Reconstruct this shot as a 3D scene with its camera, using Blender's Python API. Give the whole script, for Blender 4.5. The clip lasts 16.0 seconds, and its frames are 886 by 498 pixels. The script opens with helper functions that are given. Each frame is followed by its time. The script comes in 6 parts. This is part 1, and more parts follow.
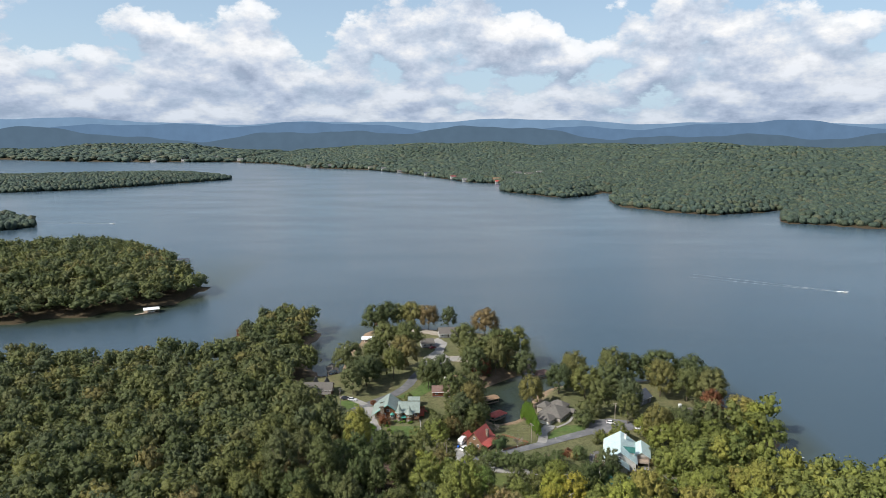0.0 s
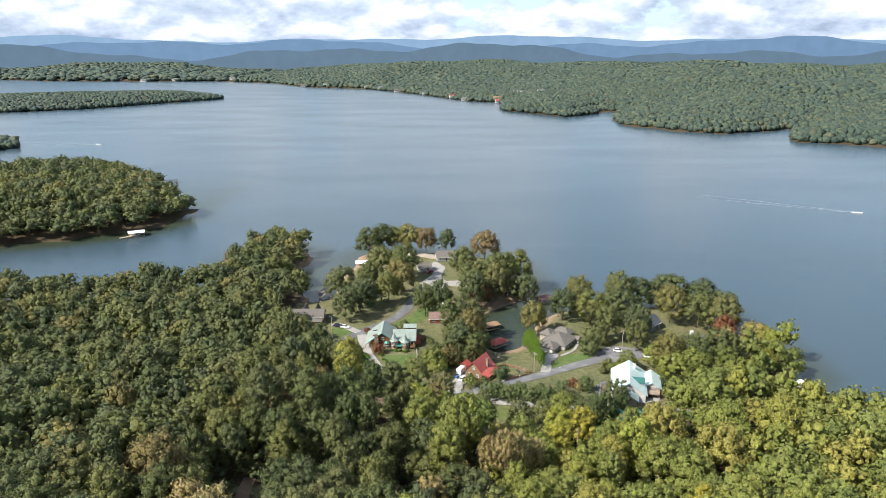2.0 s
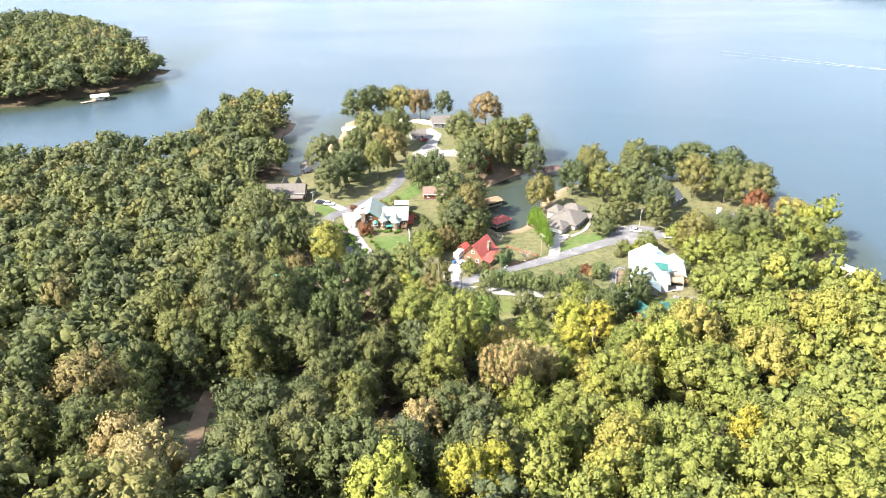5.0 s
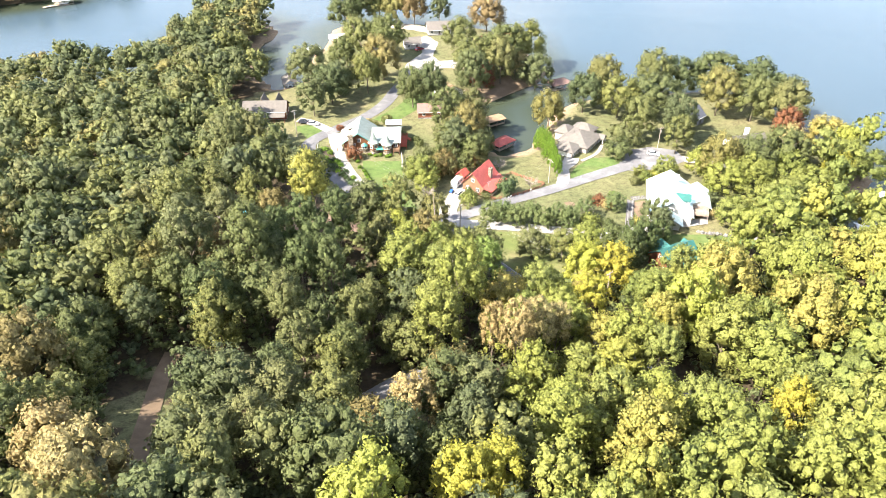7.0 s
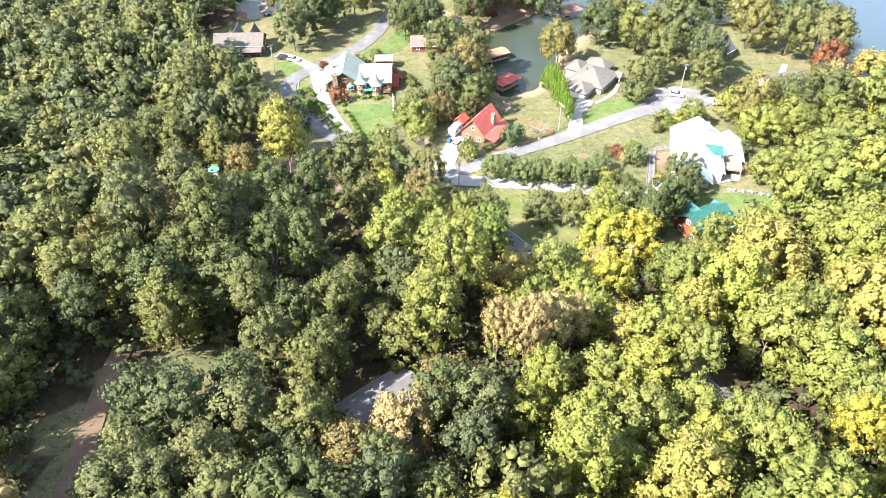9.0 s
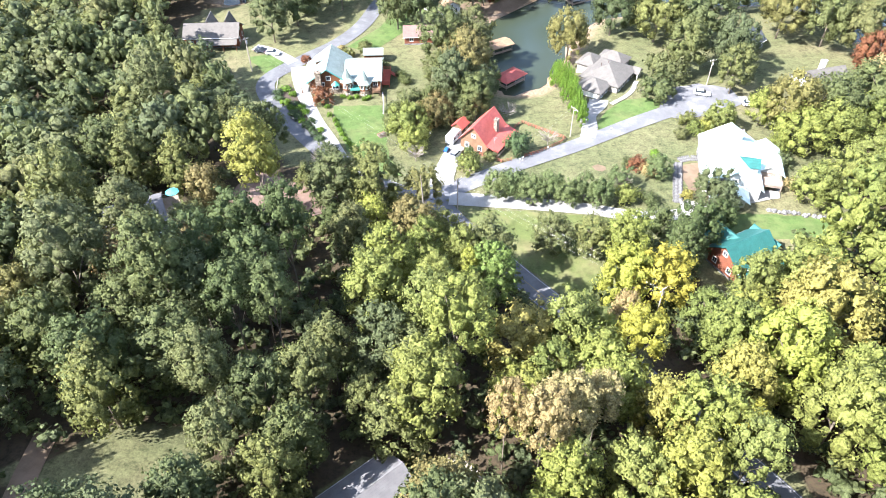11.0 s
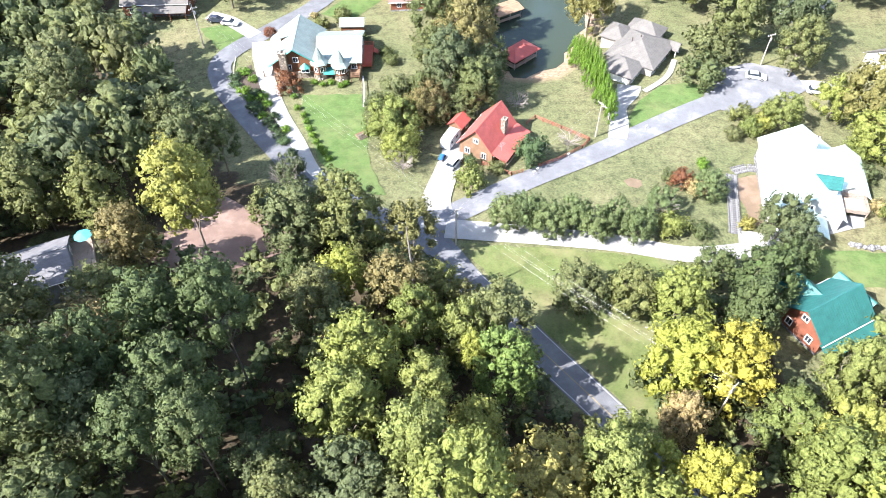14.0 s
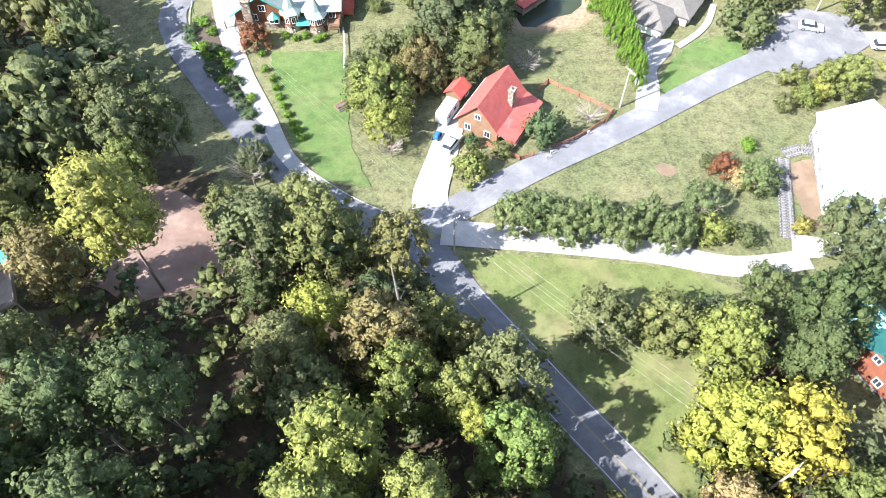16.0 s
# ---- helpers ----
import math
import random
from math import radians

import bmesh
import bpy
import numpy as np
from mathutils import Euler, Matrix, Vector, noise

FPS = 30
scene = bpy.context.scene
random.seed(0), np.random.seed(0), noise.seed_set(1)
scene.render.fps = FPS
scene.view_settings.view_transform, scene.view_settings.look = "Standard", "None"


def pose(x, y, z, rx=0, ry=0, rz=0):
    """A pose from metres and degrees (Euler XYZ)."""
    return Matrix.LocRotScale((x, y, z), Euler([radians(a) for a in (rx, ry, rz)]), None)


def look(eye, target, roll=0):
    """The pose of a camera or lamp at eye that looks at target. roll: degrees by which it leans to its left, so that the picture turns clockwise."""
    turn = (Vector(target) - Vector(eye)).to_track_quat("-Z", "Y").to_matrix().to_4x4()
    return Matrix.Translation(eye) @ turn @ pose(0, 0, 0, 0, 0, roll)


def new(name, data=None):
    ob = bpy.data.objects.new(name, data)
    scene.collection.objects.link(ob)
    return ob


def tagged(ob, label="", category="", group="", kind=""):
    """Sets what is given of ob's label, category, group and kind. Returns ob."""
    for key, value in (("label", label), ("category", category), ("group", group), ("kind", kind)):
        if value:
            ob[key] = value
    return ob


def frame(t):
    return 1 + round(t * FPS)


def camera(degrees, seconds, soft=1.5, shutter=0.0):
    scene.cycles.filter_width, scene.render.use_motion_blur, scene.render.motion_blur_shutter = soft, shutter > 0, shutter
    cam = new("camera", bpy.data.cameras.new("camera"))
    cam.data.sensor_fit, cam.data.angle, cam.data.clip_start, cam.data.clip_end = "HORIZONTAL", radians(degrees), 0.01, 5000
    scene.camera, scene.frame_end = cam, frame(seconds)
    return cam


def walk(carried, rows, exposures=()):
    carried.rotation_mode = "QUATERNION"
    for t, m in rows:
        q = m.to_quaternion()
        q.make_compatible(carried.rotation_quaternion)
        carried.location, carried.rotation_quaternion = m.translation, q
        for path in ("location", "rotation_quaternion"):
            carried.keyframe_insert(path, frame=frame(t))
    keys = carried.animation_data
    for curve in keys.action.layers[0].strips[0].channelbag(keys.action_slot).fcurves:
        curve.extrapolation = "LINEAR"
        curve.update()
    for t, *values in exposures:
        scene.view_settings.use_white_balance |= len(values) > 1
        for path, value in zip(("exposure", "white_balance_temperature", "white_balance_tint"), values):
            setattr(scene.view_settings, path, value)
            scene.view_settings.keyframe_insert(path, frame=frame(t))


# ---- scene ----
# ---------- camera: a drone that flies forward, sinks slowly and tilts down ----------
cam = camera(65.42, 16.0, soft=0.6)
ROWS = [
    (0.0, 0.00, 0.00, 143.74, -0.00, -9.77, -0.05),
    (0.5, 0.21, 6.03, 142.12, -0.02, -10.58, -0.02),
    (1.0, 0.41, 12.10, 140.50, -0.04, -12.45, 0.02),
    (1.5, 0.62, 18.20, 138.89, -0.06, -14.31, 0.05),
    (2.0, 0.82, 24.32, 137.28, -0.08, -16.19, 0.09),
    (2.5, 1.03, 30.48, 135.67, -0.10, -18.06, 0.12),
    (3.0, 1.24, 36.66, 134.08, -0.12, -19.95, 0.16),
    (3.5, 1.44, 42.87, 132.48, -0.13, -21.85, 0.19),
    (4.0, 1.65, 49.10, 130.89, -0.15, -23.75, 0.23),
    (6.5, 2.68, 80.58, 123.03, -0.25, -33.03, 0.41),
    (7.0, 2.89, 86.93, 121.47, -0.27, -34.96, 0.44),
    (7.5, 3.09, 93.30, 119.92, -0.29, -36.87, 0.48),
    (8.0, 3.30, 99.68, 118.37, -0.30, -38.59, 0.51),
    (10.5, 4.33, 131.73, 110.71, -0.40, -43.03, 0.69),
    (11.0, 4.54, 138.17, 109.19, -0.42, -43.18, 0.72),
    (11.5, 4.74, 144.60, 107.68, -0.44, -43.55, 0.76),
    (12.0, 4.95, 151.04, 106.17, -0.46, -44.31, 0.79),
    (12.5, 5.16, 157.49, 104.67, -0.47, -45.18, 0.83),
    (13.0, 5.36, 163.93, 103.17, -0.49, -46.14, 0.86),
    (13.5, 5.57, 170.37, 101.68, -0.51, -47.11, 0.90),
    (14.0, 5.77, 176.80, 100.19, -0.53, -48.47, 0.94),
    (14.5, 5.98, 183.24, 98.71, -0.55, -50.11, 0.97),
    (15.0, 6.19, 189.67, 97.24, -0.57, -51.92, 1.01),
    (15.5, 6.39, 196.09, 95.76, -0.59, -53.91, 1.04),
    (16.0, 6.60, 202.50, 94.30, -0.61, -56.09, 1.08),
]
EXPOSURES = [(0.0, 0.35, 6350, 10), (1.5, 0.72, 6400, 10), (2.5, 1.16, 6500, 10), (3.5, 1.55, 6500, 11), (4.0, 1.75, 6500, 12), (6.5, 2.22, 6800, 14), (8.0, 2.32, 6750, 14), (10.5, 2.28, 5900, 15), (13.0, 2.23, 5850, 15), (16.0, 2.12, 5850, 14)]
walk(cam, [(t, pose(x, y, z, 90 + pitch, 0, yaw) @ pose(0, 0, 0, 0, 0, -roll)) for t, x, y, z, yaw, pitch, roll in ROWS], EXPOSURES)

# ---------- daylight ----------
SUN_EL, SUN_AZ = radians(43), math.atan2(-8.4, -4.3)   # direction from which the sun shines, from +y towards +x
world = bpy.data.worlds.new("sky")
scene.world = world
world.use_nodes = True
wn, wl = world.node_tree.nodes, world.node_tree.links
wn.clear()


def wnode(kind, **inputs):
    n = wn.new(kind)
    for k, v in inputs.items():
        n.inputs[k].default_value = v
    return n


sky = wn.new("ShaderNodeTexSky")
sky.sky_type, sky.sun_disc = "NISHITA", False
sky.sun_elevation, sky.sun_rotation = SUN_EL, SUN_AZ
sky.altitude, sky.air_density, sky.dust_density = 200, 1.0, 1.5
coord = wn.new("ShaderNodeTexCoord")
sep = wn.new("ShaderNodeSeparateXYZ")
wl.new(coord.outputs["Generated"], sep.inputs[0])


def wmath(op, a, b=None, clamp=False):
    n = wn.new("ShaderNodeMath")
    n.operation, n.use_clamp = op, clamp
    for i, v in enumerate((a, b)):
        if v is None:
            continue
        if isinstance(v, (int, float)):
            n.inputs[i].default_value = v
        else:
            wl.new(v, n.inputs[i])
    return n.outputs[0]


def wcomb(x, y, z):
    n = wn.new("ShaderNodeCombineXYZ")
    for i, v in enumerate((x, y, z)):
        if isinstance(v, (int, float)):
            n.inputs[i].default_value = v
        else:
            wl.new(v, n.inputs[i])
    return n.outputs[0]


def wnoise(vec, scale, detail, rough):
    n = wn.new("ShaderNodeTexNoise")
    n.inputs["Scale"].default_value, n.inputs["Detail"].default_value, n.inputs["Roughness"].default_value = scale, detail, rough
    wl.new(vec, n.inputs["Vector"])
    return n.outputs["Fac"]


def wramp(fac, stops):
    n = wn.new("ShaderNodeValToRGB")
    while len(n.color_ramp.elements) < len(stops):
        n.color_ramp.elements.new(0.5)
    for e, (p, c) in zip(n.color_ramp.elements, stops):
        e.position, e.color = p, (c, c, c, 1) if isinstance(c, (int, float)) else (*c, 1)
    wl.new(fac, n.inputs[0])
    return n.outputs[0]


# cumulus: a heap of cloud from the azimuth and the height of the direction, flatter towards the horizon
height = wmath("MAXIMUM", sep.outputs[2], 0.0)
az = wmath("ARCTAN2", sep.outputs[0], sep.outputs[1])
flat = wmath("POWER", height, 0.75)
cvec = wcomb(az, wmath("MULTIPLY", flat, 1.25), 3.3)
puffs = wnoise(cvec, 6.8, 10.0, 0.56)
upper = wnoise(wcomb(az, wmath("ADD", wmath("MULTIPLY", flat, 1.25), 0.035), 3.3), 6.8, 10.0, 0.56)
band = wramp(height, [(0.0, 0.66), (0.07, 0.60), (0.13, 0.55), (0.17, 0.47), (0.5, 0.44)])
cover = wmath("ADD", puffs, wmath("SUBTRACT", band, 0.5))
mask = wramp(cover, [(0.0, 0.0), (0.51, 0.0), (0.545, 0.8), (0.62, 1.0)])
# lit tops, grey undersides: cloud density a little higher up shades what lies below it
lit = wmath("ADD", wmath("MULTIPLY", wmath("SUBTRACT", puffs, upper), 5.0), 0.55, True)
cloud_col = wramp(lit, [(0.0, (0.45, 0.52, 0.64)), (0.45, (0.72, 0.78, 0.88)), (0.8, (1.0, 1.0, 1.0)), (1.0, (1.12, 1.11, 1.10))])
low = wn.new("ShaderNodeMixRGB")
low.blend_type = "MULTIPLY"
low.inputs[0].default_value = 1.0
wl.new(cloud_col, low.inputs[1])
wl.new(wramp(height, [(0.0, (0.66, 0.72, 0.80)), (0.06, (0.78, 0.82, 0.88)), (0.12, 1.0), (1.0, 1.0)]), low.inputs[2])
cloud_col = low.outputs[0]
haze = wramp(height, [(0.0, 0.75), (0.08, 0.6), (0.2, 0.42), (0.6, 0.1), (1.0, 0.0)])
mix1 = wn.new("ShaderNodeMixRGB")
mix1.inputs[2].default_value = (0.60, 0.80, 1.0, 1)
skys = wn.new("ShaderNodeVectorMath")
skys.operation = "SCALE"
skys.inputs["Scale"].default_value = 0.13
wl.new(sky.outputs[0], skys.inputs[0])
wl.new(haze, mix1.inputs[0])
wl.new(skys.outputs[0], mix1.inputs[1])
mix2 = wn.new("ShaderNodeMixRGB")
wl.new(mask, mix2.inputs[0])
wl.new(mix1.outputs[0], mix2.inputs[1])
wl.new(cloud_col, mix2.inputs[2])
bg = wn.new("ShaderNodeBackground")
bg.inputs["Strength"].default_value = 0.72
wl.new(mix2.outputs[0], bg.inputs["Color"])
out = wn.new("ShaderNodeOutputWorld")
wl.new(bg.outputs[0], out.inputs["Surface"])

sun_data = bpy.data.lights.new("sun", "SUN")
sun_data.energy, sun_data.angle, sun_data.color = 4.6, radians(0.53), (1.0, 0.95, 0.86)
sun = new("sun", sun_data)
sun_dir = Vector((math.sin(SUN_AZ) * math.cos(SUN_EL), math.cos(SUN_AZ) * math.cos(SUN_EL), math.sin(SUN_EL)))
sun.matrix_world = look(sun_dir * 500, (0, 0, 0))
scene.view_settings.exposure = 0.0


# ---------- materials ----------
class Nodes:
    """A short way to write a node material."""

    def __init__(self, name):
        self.m = bpy.data.materials.new(name)
        self.m.use_nodes = True
        self.n, self.l = self.m.node_tree.nodes, self.m.node_tree.links
        self.n.clear()
        self.out = self.n.new("ShaderNodeOutputMaterial")

    def node(self, kind, values=None, **attrs):
        n = self.n.new(kind)
        for k, v in attrs.items():
            if k == "operation":
                n.operation = v
            elif k == "blend":
                n.blend_type = v
            elif k == "attribute":
                n.attribute_name = v
        for k, v in (values or {}).items():
            if hasattr(v, "is_linked"):
                self.l.new(v, n.inputs[k])
            else:
                n.inputs[k].default_value = v
        return n

    def noise(self, scale, detail=4.0, rough=0.55, vec=None):
        v = {"Scale": scale, "Detail": detail, "Roughness": rough}
        if vec is not None:
            v["Vector"] = vec
        else:
            v["Vector"] = self.world()
        return self.node("ShaderNodeTexNoise", v).outputs["Fac"]

    def world(self):
        return self.node("ShaderNodeNewGeometry").outputs["Position"]

    def local(self):
        return self.node("ShaderNodeTexCoord").outputs["Object"]

    def ramp(self, fac, stops):
        n = self.node("ShaderNodeValToRGB", {"Fac": fac})
        while len(n.color_ramp.elements) < len(stops):
            n.color_ramp.elements.new(0.5)
        for e, (p, c) in zip(n.color_ramp.elements, stops):
            e.position, e.color = p, (c, c, c, 1) if isinstance(c, (int, float)) else (*c, 1)
        return n.outputs["Color"]

    def mix(self, fac, a, b, blend="MIX"):
        return self.node("ShaderNodeMixRGB", {0: fac, 1: a, 2: b}, blend=blend).outputs[0]

    def math(self, op, a, b=0.0):
        return self.node("ShaderNodeMath", {0: a, 1: b}, operation=op).outputs[0]

    def bump(self, h, strength, dist):
        return self.node("ShaderNodeBump", {"Height": h, "Strength": strength, "Distance": dist}).outputs[0]

    def surface(self, colour, rough=0.8, metal=0.0, normal=None, spec=0.3, translucent=0.0):
        v = {"Base Color": colour, "Roughness": rough, "Metallic": metal, "Specular IOR Level": spec}
        if normal is not None:
            v["Normal"] = normal
        p = self.node("ShaderNodeBsdfPrincipled", v).outputs[0]
        if translucent:
            tr = self.node("ShaderNodeBsdfTranslucent", {"Color": colour}).outputs[0]
            p = self.node("ShaderNodeMixShader", {0: translucent, 1: p, 2: tr}).outputs[0]
        self.l.new(p, self.out.inputs[0])
        return self.m


def c4(c):
    return (*c, 1.0)


def plain(name, col, rough=0.6, metal=0.0, vary=0.18, scale=1.2, grain=14.0, bump=0.15, spec=0.3):
    """A surface of one colour with stains and grain at two sizes."""
    k = Nodes(name)
    v = k.local()
    big, fine = k.noise(scale, 4, 0.6, v), k.noise(grain, 3, 0.6, v)
    dark, light = tuple(x * (1 - vary) for x in col), tuple(min(1, x * (1 + vary)) for x in col)
    a = k.ramp(big, [(0.3, dark), (0.7, light)])
    b = k.mix(0.35, a, k.ramp(fine, [(0.35, dark), (0.65, light)]))
    return k.surface(b, rough, metal, k.bump(fine, bump, 0.02), spec)


def leafy(name, stops, source="object", translucent=0.28, fine=2.4):
    """Foliage: one tone a tree, and lighter and darker sprays of leaves."""
    k = Nodes(name)
    if source == "object":
        tone = k.node("ShaderNodeObjectInfo").outputs["Random"]
    else:
        tone = k.node("ShaderNodeAttribute", attribute="tone").outputs["Fac"]
    base = k.ramp(tone, stops)
    isl = k.node("ShaderNodeNewGeometry").outputs["Random Per Island"]
    spray = k.noise(0.35, 3, 0.6)
    leaf = k.noise(fine, 3, 0.75)
    val = k.math("ADD", k.math("MULTIPLY", isl, 0.42), k.math("ADD", k.math("MULTIPLY", spray, 0.55), 0.12))
    val = k.math("ADD", val, k.math("MULTIPLY", k.ramp(leaf, [(0.34, 0.0), (0.5, 0.45), (0.66, 1.0)]), 0.9))
    col = k.mix(1.0, base, k.node("ShaderNodeCombineXYZ", {0: val, 1: val, 2: val}).outputs[0], "MULTIPLY")
    return k.surface(col, 0.55, 0, k.bump(leaf, 1.0, 0.9 / fine), 0.25, translucent)


GREENS = [(0.0, (0.076, 0.097, 0.039)), (0.2, (0.113, 0.130, 0.043)), (0.42, (0.093, 0.113, 0.052)), (0.6, (0.153, 0.162, 0.047)),
          (0.78, (0.125, 0.138, 0.056)), (0.9, (0.181, 0.167, 0.052)), (1.0, (0.202, 0.150, 0.069))]
# Brighter, yellower greens: sunlight on the eastern trees put into the leaf colour
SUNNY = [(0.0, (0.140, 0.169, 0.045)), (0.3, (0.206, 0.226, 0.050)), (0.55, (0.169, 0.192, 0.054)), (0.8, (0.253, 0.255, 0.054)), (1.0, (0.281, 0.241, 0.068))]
M_LEAF = leafy("leaves_mixed", GREENS)
M_LEAF_STUFF = leafy("leaves_forest", GREENS, "tone")
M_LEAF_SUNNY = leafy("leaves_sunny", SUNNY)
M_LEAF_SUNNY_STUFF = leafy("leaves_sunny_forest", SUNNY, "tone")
# Far woods: darker, cooler leaves, with the haze of distance painted into them
M_LEAF_FAR_HAZE = leafy("leaves_far_haze", [(0.0, (0.045, 0.070, 0.055)), (0.5, (0.066, 0.092, 0.062)), (0.85, (0.086, 0.106, 0.062)), (1.0, (0.107, 0.097, 0.060))], "tone", 0.15, 0.45)
M_LEAF_YELLOW = leafy("leaves_yellow", [(0.0, (0.328, 0.291, 0.046)), (1.0, (0.295, 0.283, 0.046))])
M_LEAF_GREY = leafy("leaves_grey_green", [(0.0, (0.075, 0.102, 0.034)), (1.0, (0.102, 0.124, 0.044))])
M_LEAF_GOLD = leafy("leaves_gold_green", [(0.0, (0.264, 0.277, 0.047)), (1.0, (0.280, 0.286, 0.050))])
M_LEAF_FRESH = leafy("leaves_fresh_green", [(0.0, (0.140, 0.194, 0.046)), (1.0, (0.150, 0.204, 0.050))])
M_LEAF_LIME = leafy("leaves_lime", [(0.0, (0.22, 0.26, 0.05)), (1.0, (0.27, 0.28, 0.055))])
M_LEAF_RUST = leafy("leaves_rust", [(0.0, (0.30, 0.22, 0.095)), (1.0, (0.33, 0.28, 0.12))])
M_LEAF_RED = leafy("leaves_red", [(0.0, (0.15, 0.055, 0.03)), (1.0, (0.20, 0.09, 0.04))])
M_LEAF_DARK = leafy("leaves_dark", [(0.0, (0.06, 0.09, 0.04)), (1.0, (0.08, 0.12, 0.045))])
M_LEAF_CONIFER = leafy("leaves_hedge", [(0.0, (0.12, 0.21, 0.025)), (1.0, (0.15, 0.24, 0.03))])
M_LEAF_HEDGEROW = leafy("leaves_hedgerow", [(0.0, (0.11, 0.145, 0.055)), (1.0, (0.15, 0.18, 0.065))])
M_BARK = plain("bark", (0.16, 0.13, 0.10), 0.9, 0, 0.35, 1.5, 9.0, 0.5)
M_BARE = plain("bare_twigs", (0.24, 0.205, 0.175), 0.9, 0, 0.2)


def ground_material():
    k = Nodes("ground")
    grass = k.ramp(k.noise(0.06, 5, 0.6), [(0.3, (0.066, 0.085, 0.034)), (0.5, (0.115, 0.115, 0.055)), (0.72, (0.185, 0.15, 0.088))])
    fine = k.noise(2.2, 5, 0.8)
    tuft = k.noise(0.55, 5, 0.75)
    grass = k.mix(0.45, grass, k.ramp(fine, [(0.3, (0.055, 0.065, 0.03)), (0.7, (0.205, 0.20, 0.10))]))
    grass = k.mix(1.0, grass, k.ramp(tuft, [(0.32, 0.55), (0.5, 1.0), (0.7, 1.25)]), "MULTIPLY")
    litter = k.ramp(k.noise(0.9, 5, 0.7), [(0.3, (0.03, 0.03, 0.018)), (0.55, (0.075, 0.055, 0.035)), (0.75, (0.05, 0.065, 0.025))])
    wood = k.node("ShaderNodeAttribute", attribute="wood").outputs["Fac"]
    soft = k.math("ADD", wood, k.math("MULTIPLY", k.math("SUBTRACT", k.noise(0.15, 4, 0.6), 0.5), 0.9))
    col = k.mix(k.ramp(soft, [(0.4, 0.0), (0.6, 1.0)]), grass, litter)
    bank = k.node("ShaderNodeAttribute", attribute="bank").outputs["Fac"]
    mud = k.ramp(k.noise(1.3, 4, 0.7), [(0.3, (0.16, 0.10, 0.06)), (0.7, (0.34, 0.26, 0.18))])
    col = k.mix(bank, col, mud)
    return k.surface(col, 0.95, 0, k.bump(fine, 0.6, 0.15), 0.1)


def water_material():
    k = Nodes("lake_water")
    p = k.world()
    mapped = k.node("ShaderNodeVectorMath", {0: p, 1: (1.0, 0.55, 1.0)}, operation="MULTIPLY").outputs[0]
    small = k.noise(0.9, 3, 0.6, mapped)
    large = k.noise(0.012, 4, 0.55, k.node("ShaderNodeVectorMath", {0: p, 1: (0.35, 1.0, 1.0)}, operation="MULTIPLY").outputs[0])
    rough = k.ramp(large, [(0.3, 0.2), (0.7, 0.26)])
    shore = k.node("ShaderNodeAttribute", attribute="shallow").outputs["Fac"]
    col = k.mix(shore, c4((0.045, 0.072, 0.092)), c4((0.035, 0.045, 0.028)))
    n = k.bump(small, 0.2, 0.2)
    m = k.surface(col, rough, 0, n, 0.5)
    m.node_tree.nodes["Principled BSDF"].inputs["IOR"].default_value = 1.33
    return m


M_GROUND, M_WATER = ground_material(), water_material()


def road_material(name, col, patch):
    k = Nodes(name)
    big, fine = k.noise(0.25, 5, 0.65), k.noise(9.0, 3, 0.7)
    c = k.ramp(big, [(0.32, tuple(x * 0.75 for x in col)), (0.5, col), (0.7, patch)])
    c = k.mix(0.3, c, k.ramp(fine, [(0.3, tuple(x * 0.6 for x in col)), (0.7, tuple(x * 1.35 for x in col))]))
    return k.surface(c, 0.9, 0, k.bump(fine, 0.3, 0.02), 0.2)


M_ASPHALT = road_material("worn_asphalt", (0.15, 0.15, 0.155), (0.25, 0.245, 0.24))
M_ASPHALT_NEW = road_material("dark_asphalt", (0.125, 0.125, 0.13), (0.19, 0.19, 0.19))
M_CONCRETE = road_material("pale_concrete", (0.29, 0.28, 0.26), (0.36, 0.345, 0.32))
M_GRAVEL = road_material("gravel", (0.32, 0.28, 0.23), (0.40, 0.36, 0.30))


def lawn_material(name, low, high, thin):
    k = Nodes(name)
    a = k.ramp(k.noise(0.3, 4, 0.6), [(0.3, low), (0.7, high)])
    b = k.mix(0.4, a, k.ramp(k.noise(3.0, 4, 0.8), [(0.3, tuple(c * 0.62 for c in low)), (0.7, tuple(c * 1.2 for c in high))]))
    b = k.mix(k.ramp(k.noise(0.11, 5, 0.65), [(0.46, 0.0), (0.68, 0.75)]), b, c4(thin))
    b = k.mix(1.0, b, k.ramp(k.noise(0.4, 5, 0.7), [(0.32, 0.75), (0.5, 1.0), (0.7, 1.15)]), "MULTIPLY")
    return k.surface(b, 0.95, 0, None, 0.1)


M_LAWN = lawn_material("mown_lawn", (0.068, 0.11, 0.032), (0.098, 0.14, 0.045), (0.13, 0.145, 0.06))
M_LAWN_DRY = lawn_material("dry_lawn", (0.085, 0.11, 0.036), (0.12, 0.137, 0.048), (0.175, 0.155, 0.08))
M_LITTER = road_material("leaf_litter", (0.20, 0.135, 0.105), (0.30, 0.22, 0.175))
M_SOIL = road_material("mulch_soil", (0.075, 0.058, 0.044), (0.125, 0.09, 0.065))
M_CLAY = road_material("bare_clay", (0.16, 0.115, 0.075), (0.23, 0.165, 0.115))
M_LINE_Y = plain("yellow_line", (0.24, 0.19, 0.09), 0.8)
M_LINE_W = plain("white_line", (0.36, 0.36, 0.35), 0.8)


